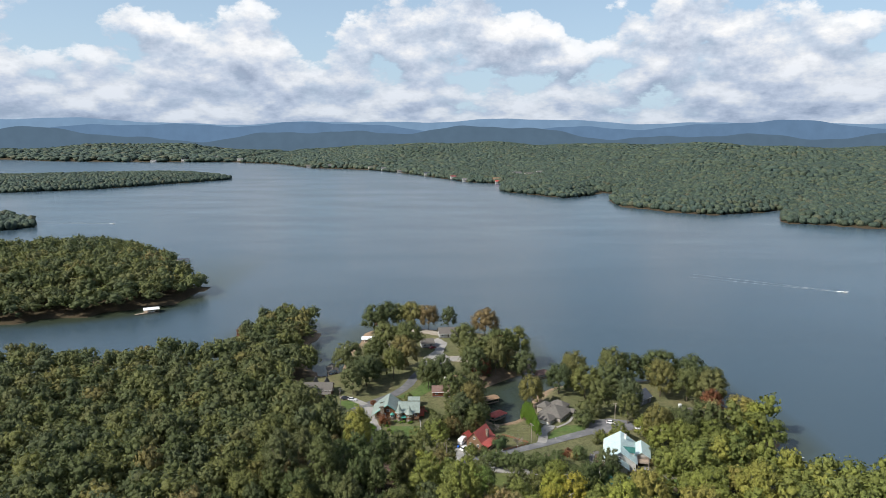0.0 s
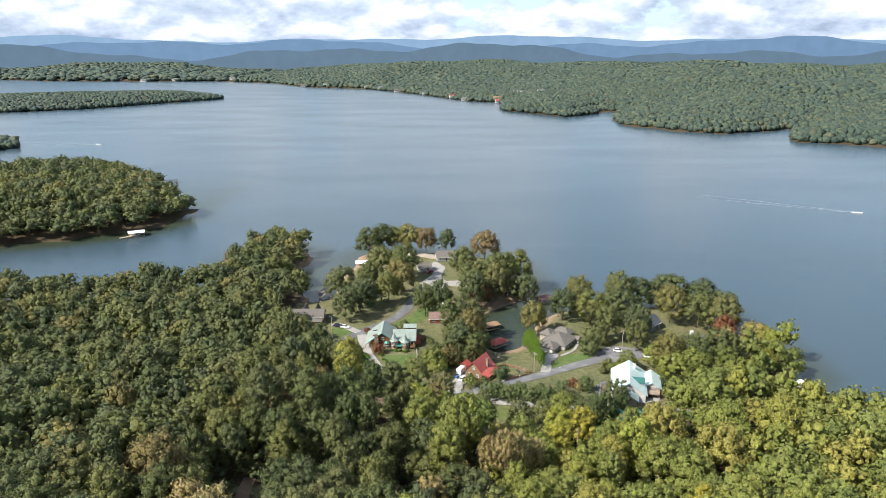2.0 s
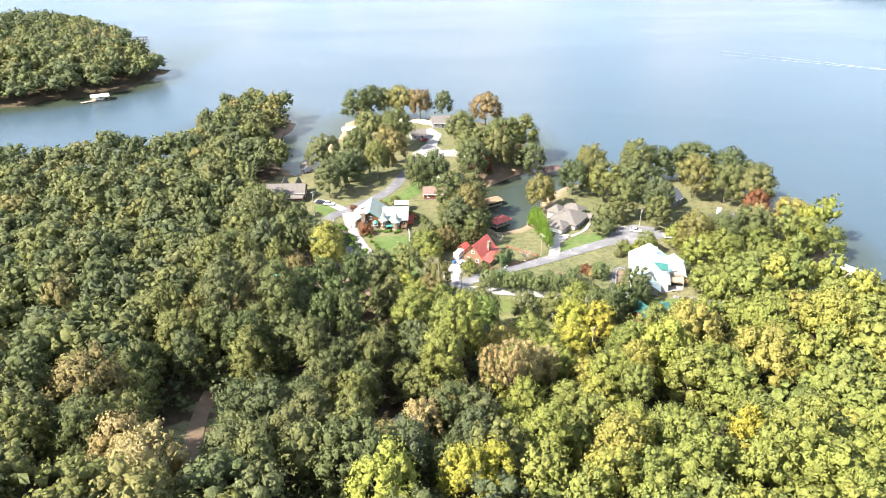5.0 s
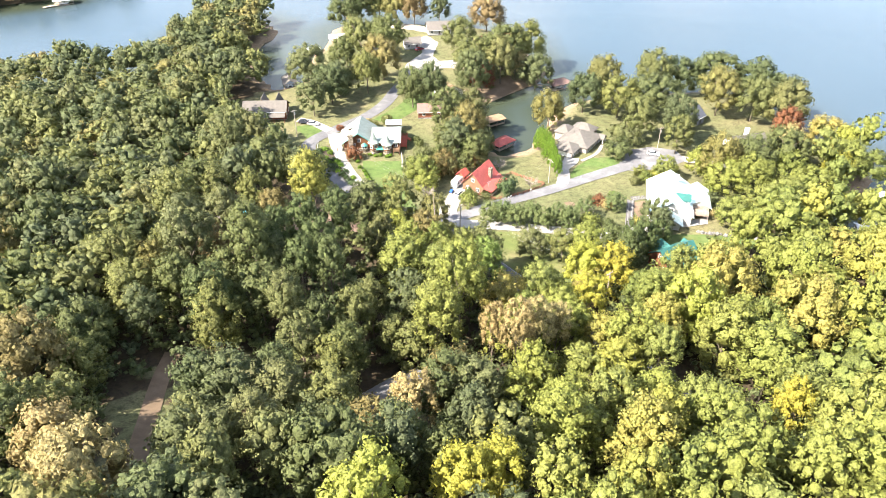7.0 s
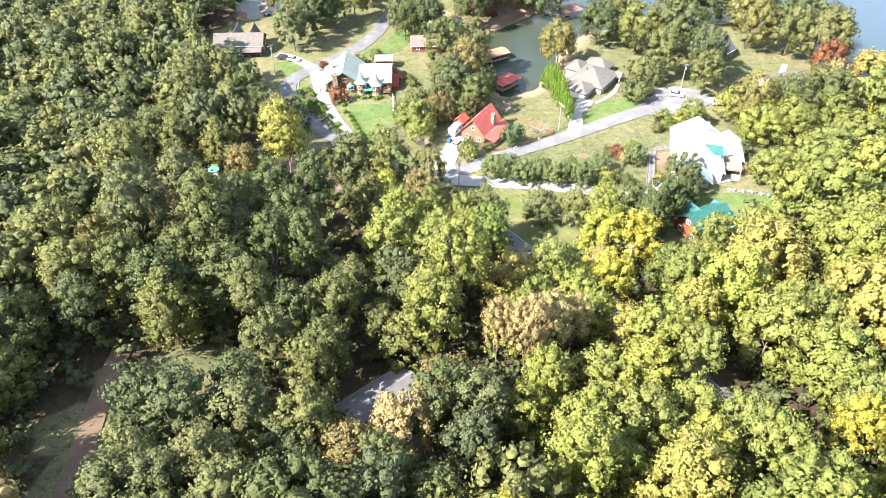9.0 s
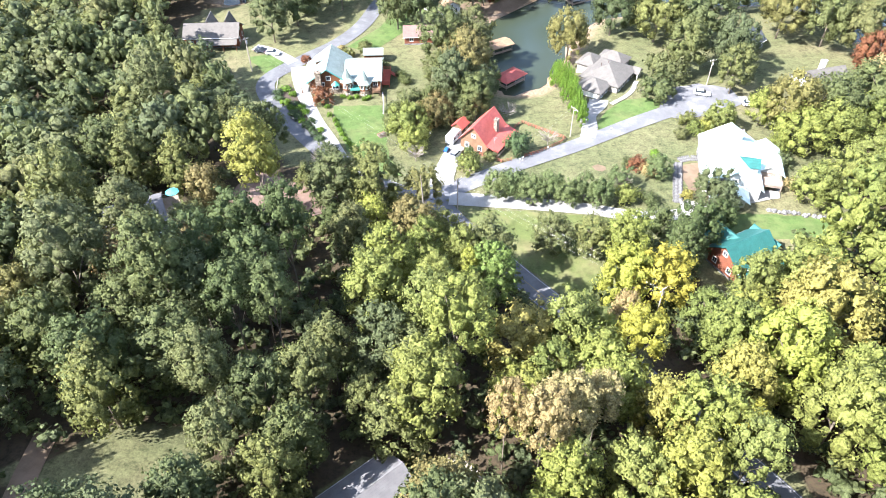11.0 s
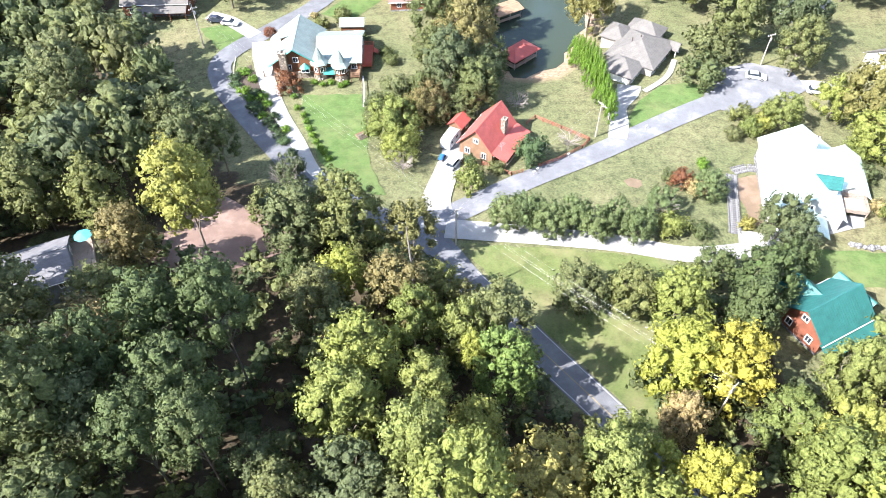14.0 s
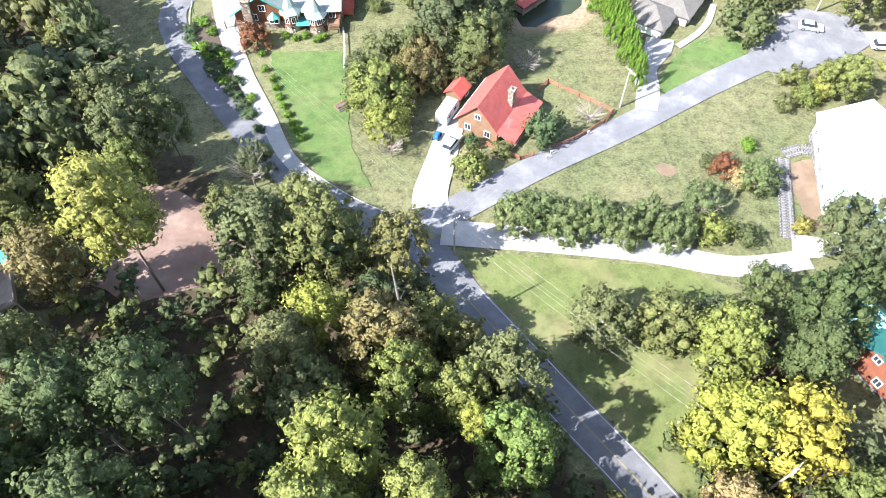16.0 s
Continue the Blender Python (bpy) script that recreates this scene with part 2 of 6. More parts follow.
# ---------- geometry helpers ----------
def tri_mesh(name, verts, tris, attrs=None, normals=None):
    """A mesh from arrays of corners and triangles."""
    verts, tris = np.asarray(verts, np.float32), np.asarray(tris, np.int32)
    me = bpy.data.meshes.new(name)
    me.vertices.add(len(verts))
    me.vertices.foreach_set("co", verts.ravel())
    me.loops.add(tris.size)
    me.loops.foreach_set("vertex_index", tris.ravel())
    me.polygons.add(len(tris))
    me.polygons.foreach_set("loop_start", np.arange(0, tris.size, 3, dtype=np.int32))
    for k, v in (attrs or {}).items():
        a = me.attributes.new(k, "FLOAT", "POINT")
        a.data.foreach_set("value", np.asarray(v, np.float32))
    if normals is not None:
        a = me.attributes.new("custom_normal", "FLOAT_VECTOR", "POINT")
        a.data.foreach_set("vector", np.asarray(normals, np.float32).ravel())
    me.update(calc_edges=True)
    return me


def mesh_of(bm, name, material, smooth=False):
    me = bpy.data.meshes.new(name)
    bm.to_mesh(me)
    bm.free()
    me.materials.append(material)
    if smooth:
        me.shade_smooth()
    return me


def part(name, bm, material, parent, label="", smooth=False):
    ob = new(name, mesh_of(bm, name, material, smooth))
    ob.parent = parent
    if label:
        ob["label"] = label
    return ob


def thing(name, m, label, category, group="", kind=""):
    ob = new(name)
    ob.empty_display_size = 0.5
    ob.matrix_world = m
    return tagged(ob, label, category, group, kind)


def box(bm, lo, hi, bevel=0.0):
    """A box between two corners, bevelled if asked."""
    lo, hi = Vector(lo), Vector(hi)
    r = bmesh.ops.create_cube(bm, size=1)
    bmesh.ops.scale(bm, vec=hi - lo, verts=r["verts"])
    bmesh.ops.translate(bm, vec=(lo + hi) / 2, verts=r["verts"])
    if bevel:
        edges = list({e for v in r["verts"] for e in v.link_edges})
        bmesh.ops.bevel(bm, geom=edges, offset=bevel, segments=1, affect="EDGES")
    return bm


def tube(bm, a, b, r0, r1=None, n=8):
    """A tapered round bar from a to b."""
    a, b = Vector(a), Vector(b)
    r1 = r0 if r1 is None else r1
    res = bmesh.ops.create_cone(bm, cap_ends=True, segments=n, radius1=r0, radius2=r1, depth=(b - a).length)
    m = Matrix.Translation((a + b) / 2) @ (b - a).to_track_quat("Z", "Y").to_matrix().to_4x4()
    bmesh.ops.transform(bm, matrix=m, verts=res["verts"])
    return bm


def poly(bm, pts):
    return bm.faces.new([bm.verts.new(p) for p in pts])


def slab(bm, pts, thick):
    """A flat polygon given thickness downwards along its normal."""
    pts = [Vector(p) for p in pts]
    n = (pts[1] - pts[0]).cross(pts[2] - pts[0]).normalized()
    top = [bm.verts.new(p) for p in pts]
    low = [bm.verts.new(p - n * thick) for p in pts]
    bm.faces.new(top)
    bm.faces.new(low[::-1])
    for i in range(len(pts)):
        j = (i + 1) % len(pts)
        bm.faces.new((top[i], low[i], low[j], top[j]))
    return bm


# ---------- the land ----------
SHORE_NEAR = [(-640, 330), (-420, 372), (-300, 396), (-235, 395), (-197, 392), (-180, 403), (-152, 405), (-138, 414), (-136, 440), (-136, 476), (-127, 493),
              (-112, 503), (-93, 488), (-84, 472), (-90, 448), (-94, 438), (-84, 409), (-71, 389), (-63, 396), (-62, 434), (-56, 459),
              (-57, 478), (-46, 491), (-14, 487), (8, 482), (30, 476)]
SHORE_NEAR += [(44, 455), (52, 425), (57, 408), (50, 393), (41, 386), (31, 378), (23, 370), (20, 358), (20, 345), (22, 331), (25, 324), (30, 322), (36, 328), (42, 338),
               (47, 350), (53, 363), (61, 372), (72, 376), (94, 380), (124, 383), (146, 372), (147, 348), (152, 336), (158, 318), (157, 298), (148, 289), (138, 284), (129, 273), (132, 262), (146, 253), (166, 247),
               (195, 232), (250, 160), (350, 20), (380, -160), (-640, -160)]
SHORE_ISLAND = [(-520, 470), (-400, 478), (-320, 500), (-270, 522), (-239, 539), (-223, 566), (-208, 589), (-213, 612), (-262, 680), (-300, 745), (-380, 820), (-450, 800),
                (-520, 760), (-600, 640)]
SHORE_ISLET = [(-760, 960), (-624, 992), (-614, 1029), (-645, 1074), (-733, 1150), (-800, 1060)]
SHORE_LONG = [(-1300, 1560), (-1004, 1601), (-856, 1690), (-728, 1885), (-625, 2034), (-640, 2090), (-740, 2200), (-900, 2250), (-1200, 2120), (-1700, 1900)]
SHORE_EAST = [(-960, 3150), (-697, 2987), (-506, 2672), (-270, 2553), (-115, 2318), (29, 2025), (74, 1936), (156, 1894), (150, 1760), (136, 1647), (259, 1480), (335, 1540),
              (362, 1625), (400, 1590), (350, 1440), (336, 1333), (411, 1221), (473, 1180), (575, 1225), (628, 1263), (575, 1160), (540, 1084), (647, 1019),
              (900, 940), (1500, 900), (4600, 900), (4600, 4990), (-960, 4990)]
SHORE_WEST = [(-4600, 3300), (-2128, 3413), (-1753, 3222), (-1341, 3157), (-960, 3170), (-955, 4990), (-4600, 4990)]
SHORES = [SHORE_NEAR, SHORE_ISLAND, SHORE_ISLET, SHORE_LONG, SHORE_EAST, SHORE_WEST]


def signed(px, py, ring):
    """Distance to a shoreline, positive on land."""
    ring = np.array(ring, float)
    d2 = np.full(px.shape, 1e18)
    inside = np.zeros(px.shape, bool)
    for (ax, ay), (bx, by) in zip(ring, np.roll(ring, -1, 0)):
        ex, ey = bx - ax, by - ay
        t = np.clip(((px - ax) * ex + (py - ay) * ey) / (ex * ex + ey * ey + 1e-9), 0, 1)
        d2 = np.minimum(d2, (px - ax - t * ex) ** 2 + (py - ay - t * ey) ** 2)
        cross = (ay > py) != (by > py)
        with np.errstate(divide="ignore", invalid="ignore"):
            inside ^= cross & (px < ex * (py - ay) / (ey if ey else 1e-9) + ax)
    return np.where(inside, 1, -1) * np.sqrt(d2)


WAVES = [(random.uniform(-1, 1), random.uniform(-1, 1), random.uniform(0, 6.3)) for _ in range(14)]


def ripple(px, py, size):
    """Smooth rolling noise between about -1 and 1."""
    s = 0
    for i, (a, b, c) in enumerate(WAVES):
        s = s + np.sin((px * a + py * b) * 6.0 / size + c) / 3.2
    return s


def smooth(e0, e1, v):
    t = np.clip((v - e0) / (e1 - e0), 0, 1)
    return t * t * (3 - 2 * t)


def hill_near(px, py):
    """The wooded slope on which the drone's side of the lake lies: flat by the houses, then rising, higher to the west."""
    h = 4.0 + 2.5 * smooth(300, 262, py) + 10 * smooth(240, 150, py) + 14 * smooth(185, 120, py)
    h = h + 8 * smooth(-5, -60, px) * smooth(300, 225, py)
    return h + 0.5 * ripple(px, py, 160) * smooth(230, 190, py)


def land(px, py):
    """Height of the ground over the lake."""
    px, py = np.asarray(px, float), np.asarray(py, float)
    d = signed(px, py, SHORE_NEAR)
    h = np.where(d > 0, hill_near(px, py) * smooth(-1.0, 16, d) + 0.5 * smooth(-1, 3, d), -2.5 + 0.0 * d)
    for ring, top in ((SHORE_ISLAND, 12), (SHORE_ISLET, 10), (SHORE_LONG, 9)):
        d = signed(px, py, ring)
        h = np.where(d > 0, top * smooth(0, 90, d) + 0.6, h)
    for ring, top in ((SHORE_EAST, 44), (SHORE_WEST, 34)):
        d = signed(px, py, ring)
        roll = 0.62 + 0.38 * ripple(px, py, 1100) + 0.12 * ripple(py, px, 420)
        h = np.where(d > 0, np.clip(top * roll, 6, None) * smooth(0, 620, d) + 10 * smooth(0, 60, d) + 0.6, h)
    return h


def ground_z(x, y):
    return float(land(np.array([x]), np.array([y]))[0])


# roads and drives: middle line and width
MAIN_ROAD = [(62, 170), (50, 192), (42, 206.5), (35.2, 217.8), (29.4, 226.7), (23, 235.4), (17.1, 243.4), (10.4, 252.3), (4.7, 261.1), (-3.1, 266), (-10.6, 271), (-21, 281), (-33, 298), (-44, 315), (-46, 326), (-37, 338), (-27, 349), (-20, 362), (-15, 380), (-8, 396), (-1, 406)]
SIDE_ROAD = [(1.7, 263.9), (12.2, 270.5), (24.2, 278.2), (39, 286.5), (56, 297), (70, 304.5), (82, 310)]
ROADS = [(MAIN_ROAD, 5.6), (SIDE_ROAD, 5.4)]


def path_distance(px, py, line):
    d2 = np.full(np.shape(px), 1e18)
    for (ax, ay), (bx, by) in zip(line, line[1:]):
        ex, ey = bx - ax, by - ay
        t = np.clip(((px - ax) * ex + (py - ay) * ey) / (ex * ex + ey * ey), 0, 1)
        d2 = np.minimum(d2, (px - ax - t * ex) ** 2 + (py - ay - t * ey) ** 2)
    return np.sqrt(d2)


OPEN_AREA = [(-68, 332), (-50, 304), (-36, 280), (-21.1, 267.5), (-4.9, 262.5), (8.4, 250.3), (17.2, 239.2), (22.7, 227.8), (32.9, 227.8), (40.5, 239.5), (50.6, 246.5), (61.7, 236.6), (75.6, 234.6), (84.9, 244.3), (98.2, 251.6), (104, 264),
             (112, 285), (150, 300), (160, 330), (150, 372), (95, 380), (60, 372), (48, 380), (60, 410), (40, 470), (-20, 492), (-60, 480), (-66, 440), (-66, 398), (-80, 372), (-84, 345)]
CLEARINGS = [((-36, 262), 7), ((-27, 261), 6), ((-40, 190), 7), ((-53, 188), 4), ((-52.5, 177), 5), ((-49.5, 167), 6), ((-47, 157), 6), ((-45, 149), 4), ((-42.5, 188.1), 9), ((-34.5, 192.6), 5), ((-54.5, 177.1), 6), ((-47, 158), 5), ((-58.4, 251.8), 10), ((-52.1, 244.5), 7), ((-33.1, 261.2), 8), ((61.9, 233.5), 6), ((68.8, 240.6), 9), ((-5.1, 187.7), 8)]
GAPS = [((48, 221), 7), ((56, 228), 6), ((-50, 150), 7), ((43, 217), 5), ((-31.9, 239.2), 6), ((-21.7, 247), 5), ((-16.7, 230), 6), ((-24, 236), 7), ((-45.7, 182.8), 8), ((-57.8, 189), 6), ((-14.5, 221), 4)]
CABIN_YARDS = [((-29.4, 265.3), 5)]


def is_open(px, py):
    o = signed(px, py, OPEN_AREA) > 0
    for (cx, cy), r in CLEARINGS + CABIN_YARDS:
        o |= np.hypot(px - cx, py - cy) < r
    for line, w in ROADS:
        o |= path_distance(px, py, line) < w / 2 + 1.4
    return o


def build_ground():
    def ticks(lo, a, b, hi, fine, coarse):
        return np.concatenate([np.arange(lo, a, coarse), np.arange(a, b, fine), np.arange(b, hi + coarse, coarse)])
    gx = ticks(-4600, -280, 280, 4600, 4.0, 48.0)
    gy = ticks(-160, 100, 520, 4990, 4.0, 48.0)
    gx[np.argmin(abs(gx + 4600))] = -4600
    X, Y = np.meshgrid(gx, gy)
    px, py = X.ravel(), Y.ravel()
    z = land(px, py)
    nx, ny = len(gx), len(gy)
    i = np.arange(nx * ny).reshape(ny, nx)
    a, b, c, d = i[:-1, :-1].ravel(), i[:-1, 1:].ravel(), i[1:, 1:].ravel(), i[1:, :-1].ravel()
    tris = np.concatenate([np.stack([a, b, c], 1), np.stack([a, c, d], 1)])
    dn = signed(px, py, SHORE_NEAR)
    wood = np.where(is_open(px, py), 0.0, 1.0)
    bank = np.where((z < 1.9) & (dn > -40), 1.0, 0.0)
    me = tri_mesh("ground", np.stack([px, py, z], 1), tris, {"wood": wood, "bank": bank})
    me.materials.append(M_GROUND)
    me.shade_smooth()
    return tagged(new("ground", me), "wooded hillside ground with grass, leaf litter and muddy lake banks", "ground", kind="structure")


def build_water():
    def ticks(a, b, hi, fine, coarse):
        return np.concatenate([np.arange(-hi, a, coarse), np.arange(a, b, fine), np.arange(b, hi + coarse, coarse)])
    gx, gy = ticks(-300, 300, 4900, 12.0, 230.0), np.concatenate([np.arange(150, 620, 12.0), np.arange(620, 4995, 190.0)])
    X, Y = np.meshgrid(gx, gy)
    px, py = X.ravel(), Y.ravel()
    nx, ny = len(gx), len(gy)
    i = np.arange(nx * ny).reshape(ny, nx)
    a, b, c, d = i[:-1, :-1].ravel(), i[:-1, 1:].ravel(), i[1:, 1:].ravel(), i[1:, :-1].ravel()
    tris = np.concatenate([np.stack([a, b, c], 1), np.stack([a, c, d], 1)])
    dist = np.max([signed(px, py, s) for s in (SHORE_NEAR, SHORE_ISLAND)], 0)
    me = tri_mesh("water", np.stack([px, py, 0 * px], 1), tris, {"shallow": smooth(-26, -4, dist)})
    me.materials.append(M_WATER)
    return tagged(new("water", me), "calm blue-grey lake water with faint ripples", "lake", kind="structure")


build_ground()
build_water()


def ribbon(name, line, width, material, lift, label, category, step=2.0, soft=0.0, kind="structure", side=0.0):
    """A road or drive that follows the ground along a smooth line. side: shifts it sideways."""
    pts = [Vector((*p, 0)) for p in line]
    fine = []
    for i in range(len(pts) - 1):
        p0, p1, p2, p3 = pts[max(i - 1, 0)], pts[i], pts[i + 1], pts[min(i + 2, len(pts) - 1)]
        n = max(2, int((p2 - p1).length / step))
        for j in range(n):
            t = j / n
            fine.append(0.5 * (2 * p1 + (p2 - p0) * t + (2 * p0 - 5 * p1 + 4 * p2 - p3) * t * t + (3 * p1 - p0 - 3 * p2 + p3) * t ** 3))
    fine.append(pts[-1])
    rows = 5
    P, T = [], []
    for i, p in enumerate(fine):
        d = (fine[min(i + 1, len(fine) - 1)] - fine[max(i - 1, 0)]).normalized()
        nrm = Vector((-d.y, d.x, 0))
        w = (width[0] + (width[1] - width[0]) * i / (len(fine) - 1)) if isinstance(width, tuple) else width
        for j in range(rows):
            q = p + nrm * (w * (j / (rows - 1) - 0.5) + side + (soft * math.sin(i * 1.7 + j) if j in (0, rows - 1) else 0))
            P.append((q.x, q.y, 0))
    P = np.array(P)
    P[:, 2] = land(P[:, 0], P[:, 1]) + lift
    for i in range(len(fine) - 1):
        for j in range(rows - 1):
            a = i * rows + j
            T += [(a, a + rows + 1, a + 1), (a, a + rows, a + rows + 1)]
    me = tri_mesh(name, P, T)
    me.materials.append(material)
    me.shade_smooth()
    return tagged(new(name, me), label, category, kind=kind)


ribbon("road", MAIN_ROAD, 5.6, M_ASPHALT_NEW, 0.16, "dark asphalt residential road with faded centre line", "road")
ribbon("road", SIDE_ROAD, 5.4, M_ASPHALT, 0.19, "worn light grey asphalt side road between lawns", "road")


# ---------- trees ----------
def ico(level):
    bm = bmesh.new()
    bmesh.ops.create_icosphere(bm, subdivisions=level, radius=1)
    v = np.array([x.co[:] for x in bm.verts])
    f = np.array([[x.index for x in y.verts] for y in bm.faces])
    bm.free()
    return v, f


ICO = {1: ico(1), 2: ico(2)}


def unit(v):
    return v / np.maximum(np.linalg.norm(v, axis=1)[:, None], 1e-6)


def crown_shape(seed, lobes, cards, card, tall=1.0, cone=0.0, core=0.6, lobe=0.27):
    """A crown, radius about 1, from z = 0 to about 2 * tall: rounded leafy lobes over an uneven envelope, each thick with small sprays of leaves.
    Gives corners, triangles and the way each corner's leaves face."""
    rng = np.random.default_rng(seed)
    mid = np.array([0, 0, tall])
    span = np.array([1, 1, tall])
    bumps = unit(rng.normal(size=(5, 3)))
    heavy = rng.uniform(-0.17, 0.2, 5)
    u = (np.arange(lobes) + 0.5) / lobes
    dz = 1 - 1.62 * u + rng.uniform(-0.06, 0.06, lobes)
    ang = np.arange(lobes) * 2.39996 + rng.uniform(-0.35, 0.35, lobes)
    flat = np.sqrt(np.clip(1 - dz * dz, 0, 1))
    d = np.stack([np.cos(ang) * flat, np.sin(ang) * flat, dz], 1)
    env = 1 + (np.clip(d @ bumps.T, 0, 1) ** 2 * heavy).sum(1) + rng.normal(0, 0.08, lobes)
    rad = lobe * rng.uniform(0.55, 1.45, lobes)
    squash = rng.uniform(0.75, 1.3, (lobes, 3))
    cen = np.concatenate([d * (span * env[:, None] - rad[:, None] * 0.85) + mid, [mid, mid + (0, 0, 0.3 * tall)]])
    rad = np.concatenate([rad, [0.62, 0.5]])
    V, F, N, n = [], [], [], 0
    cv, cf = ICO[1]
    for c, r in zip(cen, rad):
        V.append(cv * (1 + rng.normal(0, 0.1, (len(cv), 1))) * r * core * (span if r > 0.48 else 1) + c)
        N.append(unit(cv * 0.8 + unit((V[-1] - mid) / span) * 0.4))
        F.append(cf + n)
        n += len(cv)
    w = rad[:lobes] ** 2
    pick = rng.choice(lobes, cards, p=w / w.sum())
    out = unit((cen[pick] - mid) / span)
    way = unit(rng.normal(size=(cards, 3)) + out * 0.9 + (0, 0, 0.2))
    pos = cen[pick] + way * squash[pick] * (rad[pick] * rng.uniform(0.6, 1.2, cards))[:, None]
    nrm = unit(way + rng.normal(0, 0.5, (cards, 3)))
    t = unit(np.cross(nrm, rng.normal(size=(cards, 3))))
    b = np.cross(nrm, t)
    s = card * rng.uniform(0.6, 1.4, (cards, 1))
    k = rng.uniform(0.5, 0.85, (cards, 1))
    q = np.stack([pos - t * s, pos - b * s * k - nrm * s * 0.15, pos + t * s * rng.uniform(0.7, 1.2, (cards, 1)) - nrm * s * 0.3, pos + b * s * k - nrm * s * 0.1], 1).reshape(-1, 3)
    face = unit(way * 0.4 + out * 0.3 + nrm * 0.7 + rng.normal(0, 0.15, (cards, 3)))
    i0 = n + 4 * np.arange(cards)
    V.append(q)
    N.append(np.repeat(face, 4, 0))
    F.append(np.concatenate([np.stack([i0, i0 + 1, i0 + 2], 1), np.stack([i0, i0 + 2, i0 + 3], 1)]))
    V, N = np.concatenate(V), np.concatenate(N)
    V[:, :2] *= 1 - cone * np.clip(V[:, 2:] / (2 * tall), 0, 1)
    return V, np.concatenate(F), N


def limbs(bm, height, spread, rng, r=0.05, n=6):
    """A tapered trunk with rising limbs."""
    top = Vector((rng.uniform(-0.06, 0.06), rng.uniform(-0.06, 0.06), height))
    tube(bm, (0, 0, -0.15), top, r, r * 0.45, 7)
    for i in range(n):
        a, h = i * 2.4 + rng.uniform(-0.4, 0.4), height * rng.uniform(0.42, 0.95)
        tip = Vector((math.cos(a) * spread * rng.uniform(0.5, 0.8), math.sin(a) * spread * rng.uniform(0.5, 0.8), h + rng.uniform(0.25, 0.6)))
        tube(bm, top * (h / height), tip, r * 0.42, r * 0.12, 5)
    return bm


def trunk_mesh(seed):
    rng = random.Random(seed)
    return mesh_of(limbs(bmesh.new(), 1.15, 0.75, rng), "trunk", M_BARK, True)


TRUNKS = [trunk_mesh(i) for i in range(4)]
CROWNS = {}


def crown_mesh(material, variant, kind="near"):
    key = (material.name, variant, kind)
    if key not in CROWNS:
        if kind == "near":
            shape = crown_shape(100 + variant, 42, 2000, 0.046)
        elif kind == "fine":
            shape = crown_shape(300 + variant, 56, 2900, 0.039, lobe=0.24)
        elif kind == "tall":
            shape = crown_shape(400 + variant, 54, 2300, 0.048, 1.6)
        elif kind == "cone":
            shape = crown_shape(500 + variant, 30, 1500, 0.055, 1.25, 0.72)
        else:
            shape = crown_shape(700 + variant, 14, 800, 0.07, 0.75, lobe=0.4)
        me = tri_mesh("crown", shape[0], shape[1], normals=shape[2])
        me.materials.append(material)
        CROWNS[key] = me
    return CROWNS[key]


TREE_RNG = random.Random(7)
TREE_SPOTS = []


def tree(x, y, r, height, material, label, group="", kind="near", bole=0.3, category="tree"):
    """A tree on the ground at x, y: crown radius r, full height; bole: the share of the height below the crown."""
    z = ground_z(x, y)
    t = thing("tree" if category == "tree" else category, pose(x, y, z, 0, 0, TREE_RNG.uniform(0, 360)), label, category, group)
    v = TREE_RNG.randrange(5)
    kind = "fine" if kind == "near" and r > 6.6 else kind
    ch = height * (1 - bole)
    kind = "tall" if kind in ("near", "fine") and ch > 2.5 * r else kind
    c = new("crown", crown_mesh(material, v, kind))
    c.parent = t
    tall = {"near": 2.0, "fine": 2.0, "tall": 3.2, "cone": 2.5, "bush": 1.5}[kind]
    c.matrix_local = Matrix.LocRotScale((0, 0, height * bole - 0.1 * ch), None, (r, r, ch * 1.05 / tall))
    k = new("trunk", TRUNKS[v % 4])
    k.parent = t
    k.matrix_local = Matrix.LocRotScale((0, 0, 0), None, (r * 0.9, r * 0.9, height * 0.5))
    TREE_SPOTS.append((x, y, r))
    return t


GREEN_LABELS = ["broad green deciduous tree on the wooded shore", "full olive-green deciduous tree among houses", "tall green hardwood with a lumpy crown"]


def group_of_trees(spots, height, group, material=None, bole=0.25, grow=1.0):
    for i, (x, y, r) in enumerate(spots):
        h = height * TREE_RNG.uniform(0.88, 1.12) * (0.72 + 0.28 * min(1.3, r / 6))
        tree(x, y, r * grow, h, material or M_LEAF, GREEN_LABELS[i % 3], group, "near", bole)


PENINSULA = [(-55, 381, 8), (-42, 362, 7), (-48, 350, 5.5), (-41, 399, 6), (-35, 423, 8), (-22, 416, 8.5), (-22, 389, 7.5), (-28, 374, 6), (-40, 371, 6), (-48, 470, 8.5),
             (-40, 477, 8.5), (-30, 480, 8.5), (-20, 475, 8), (-10, 471, 6.5), (4, 470, 5), (29, 463, 8.5), (13, 420, 8), (19, 394, 9), (33, 401, 9.5), (44, 408, 9),
             (47, 388, 7.5), (31, 388, 7), (18, 376, 7), (-8, 358, 6.2), (0, 357, 5.8), (6, 330, 6), (13, 322, 6.5), (16, 336, 5.5), (9, 308, 4.8), (15, 301, 4)]
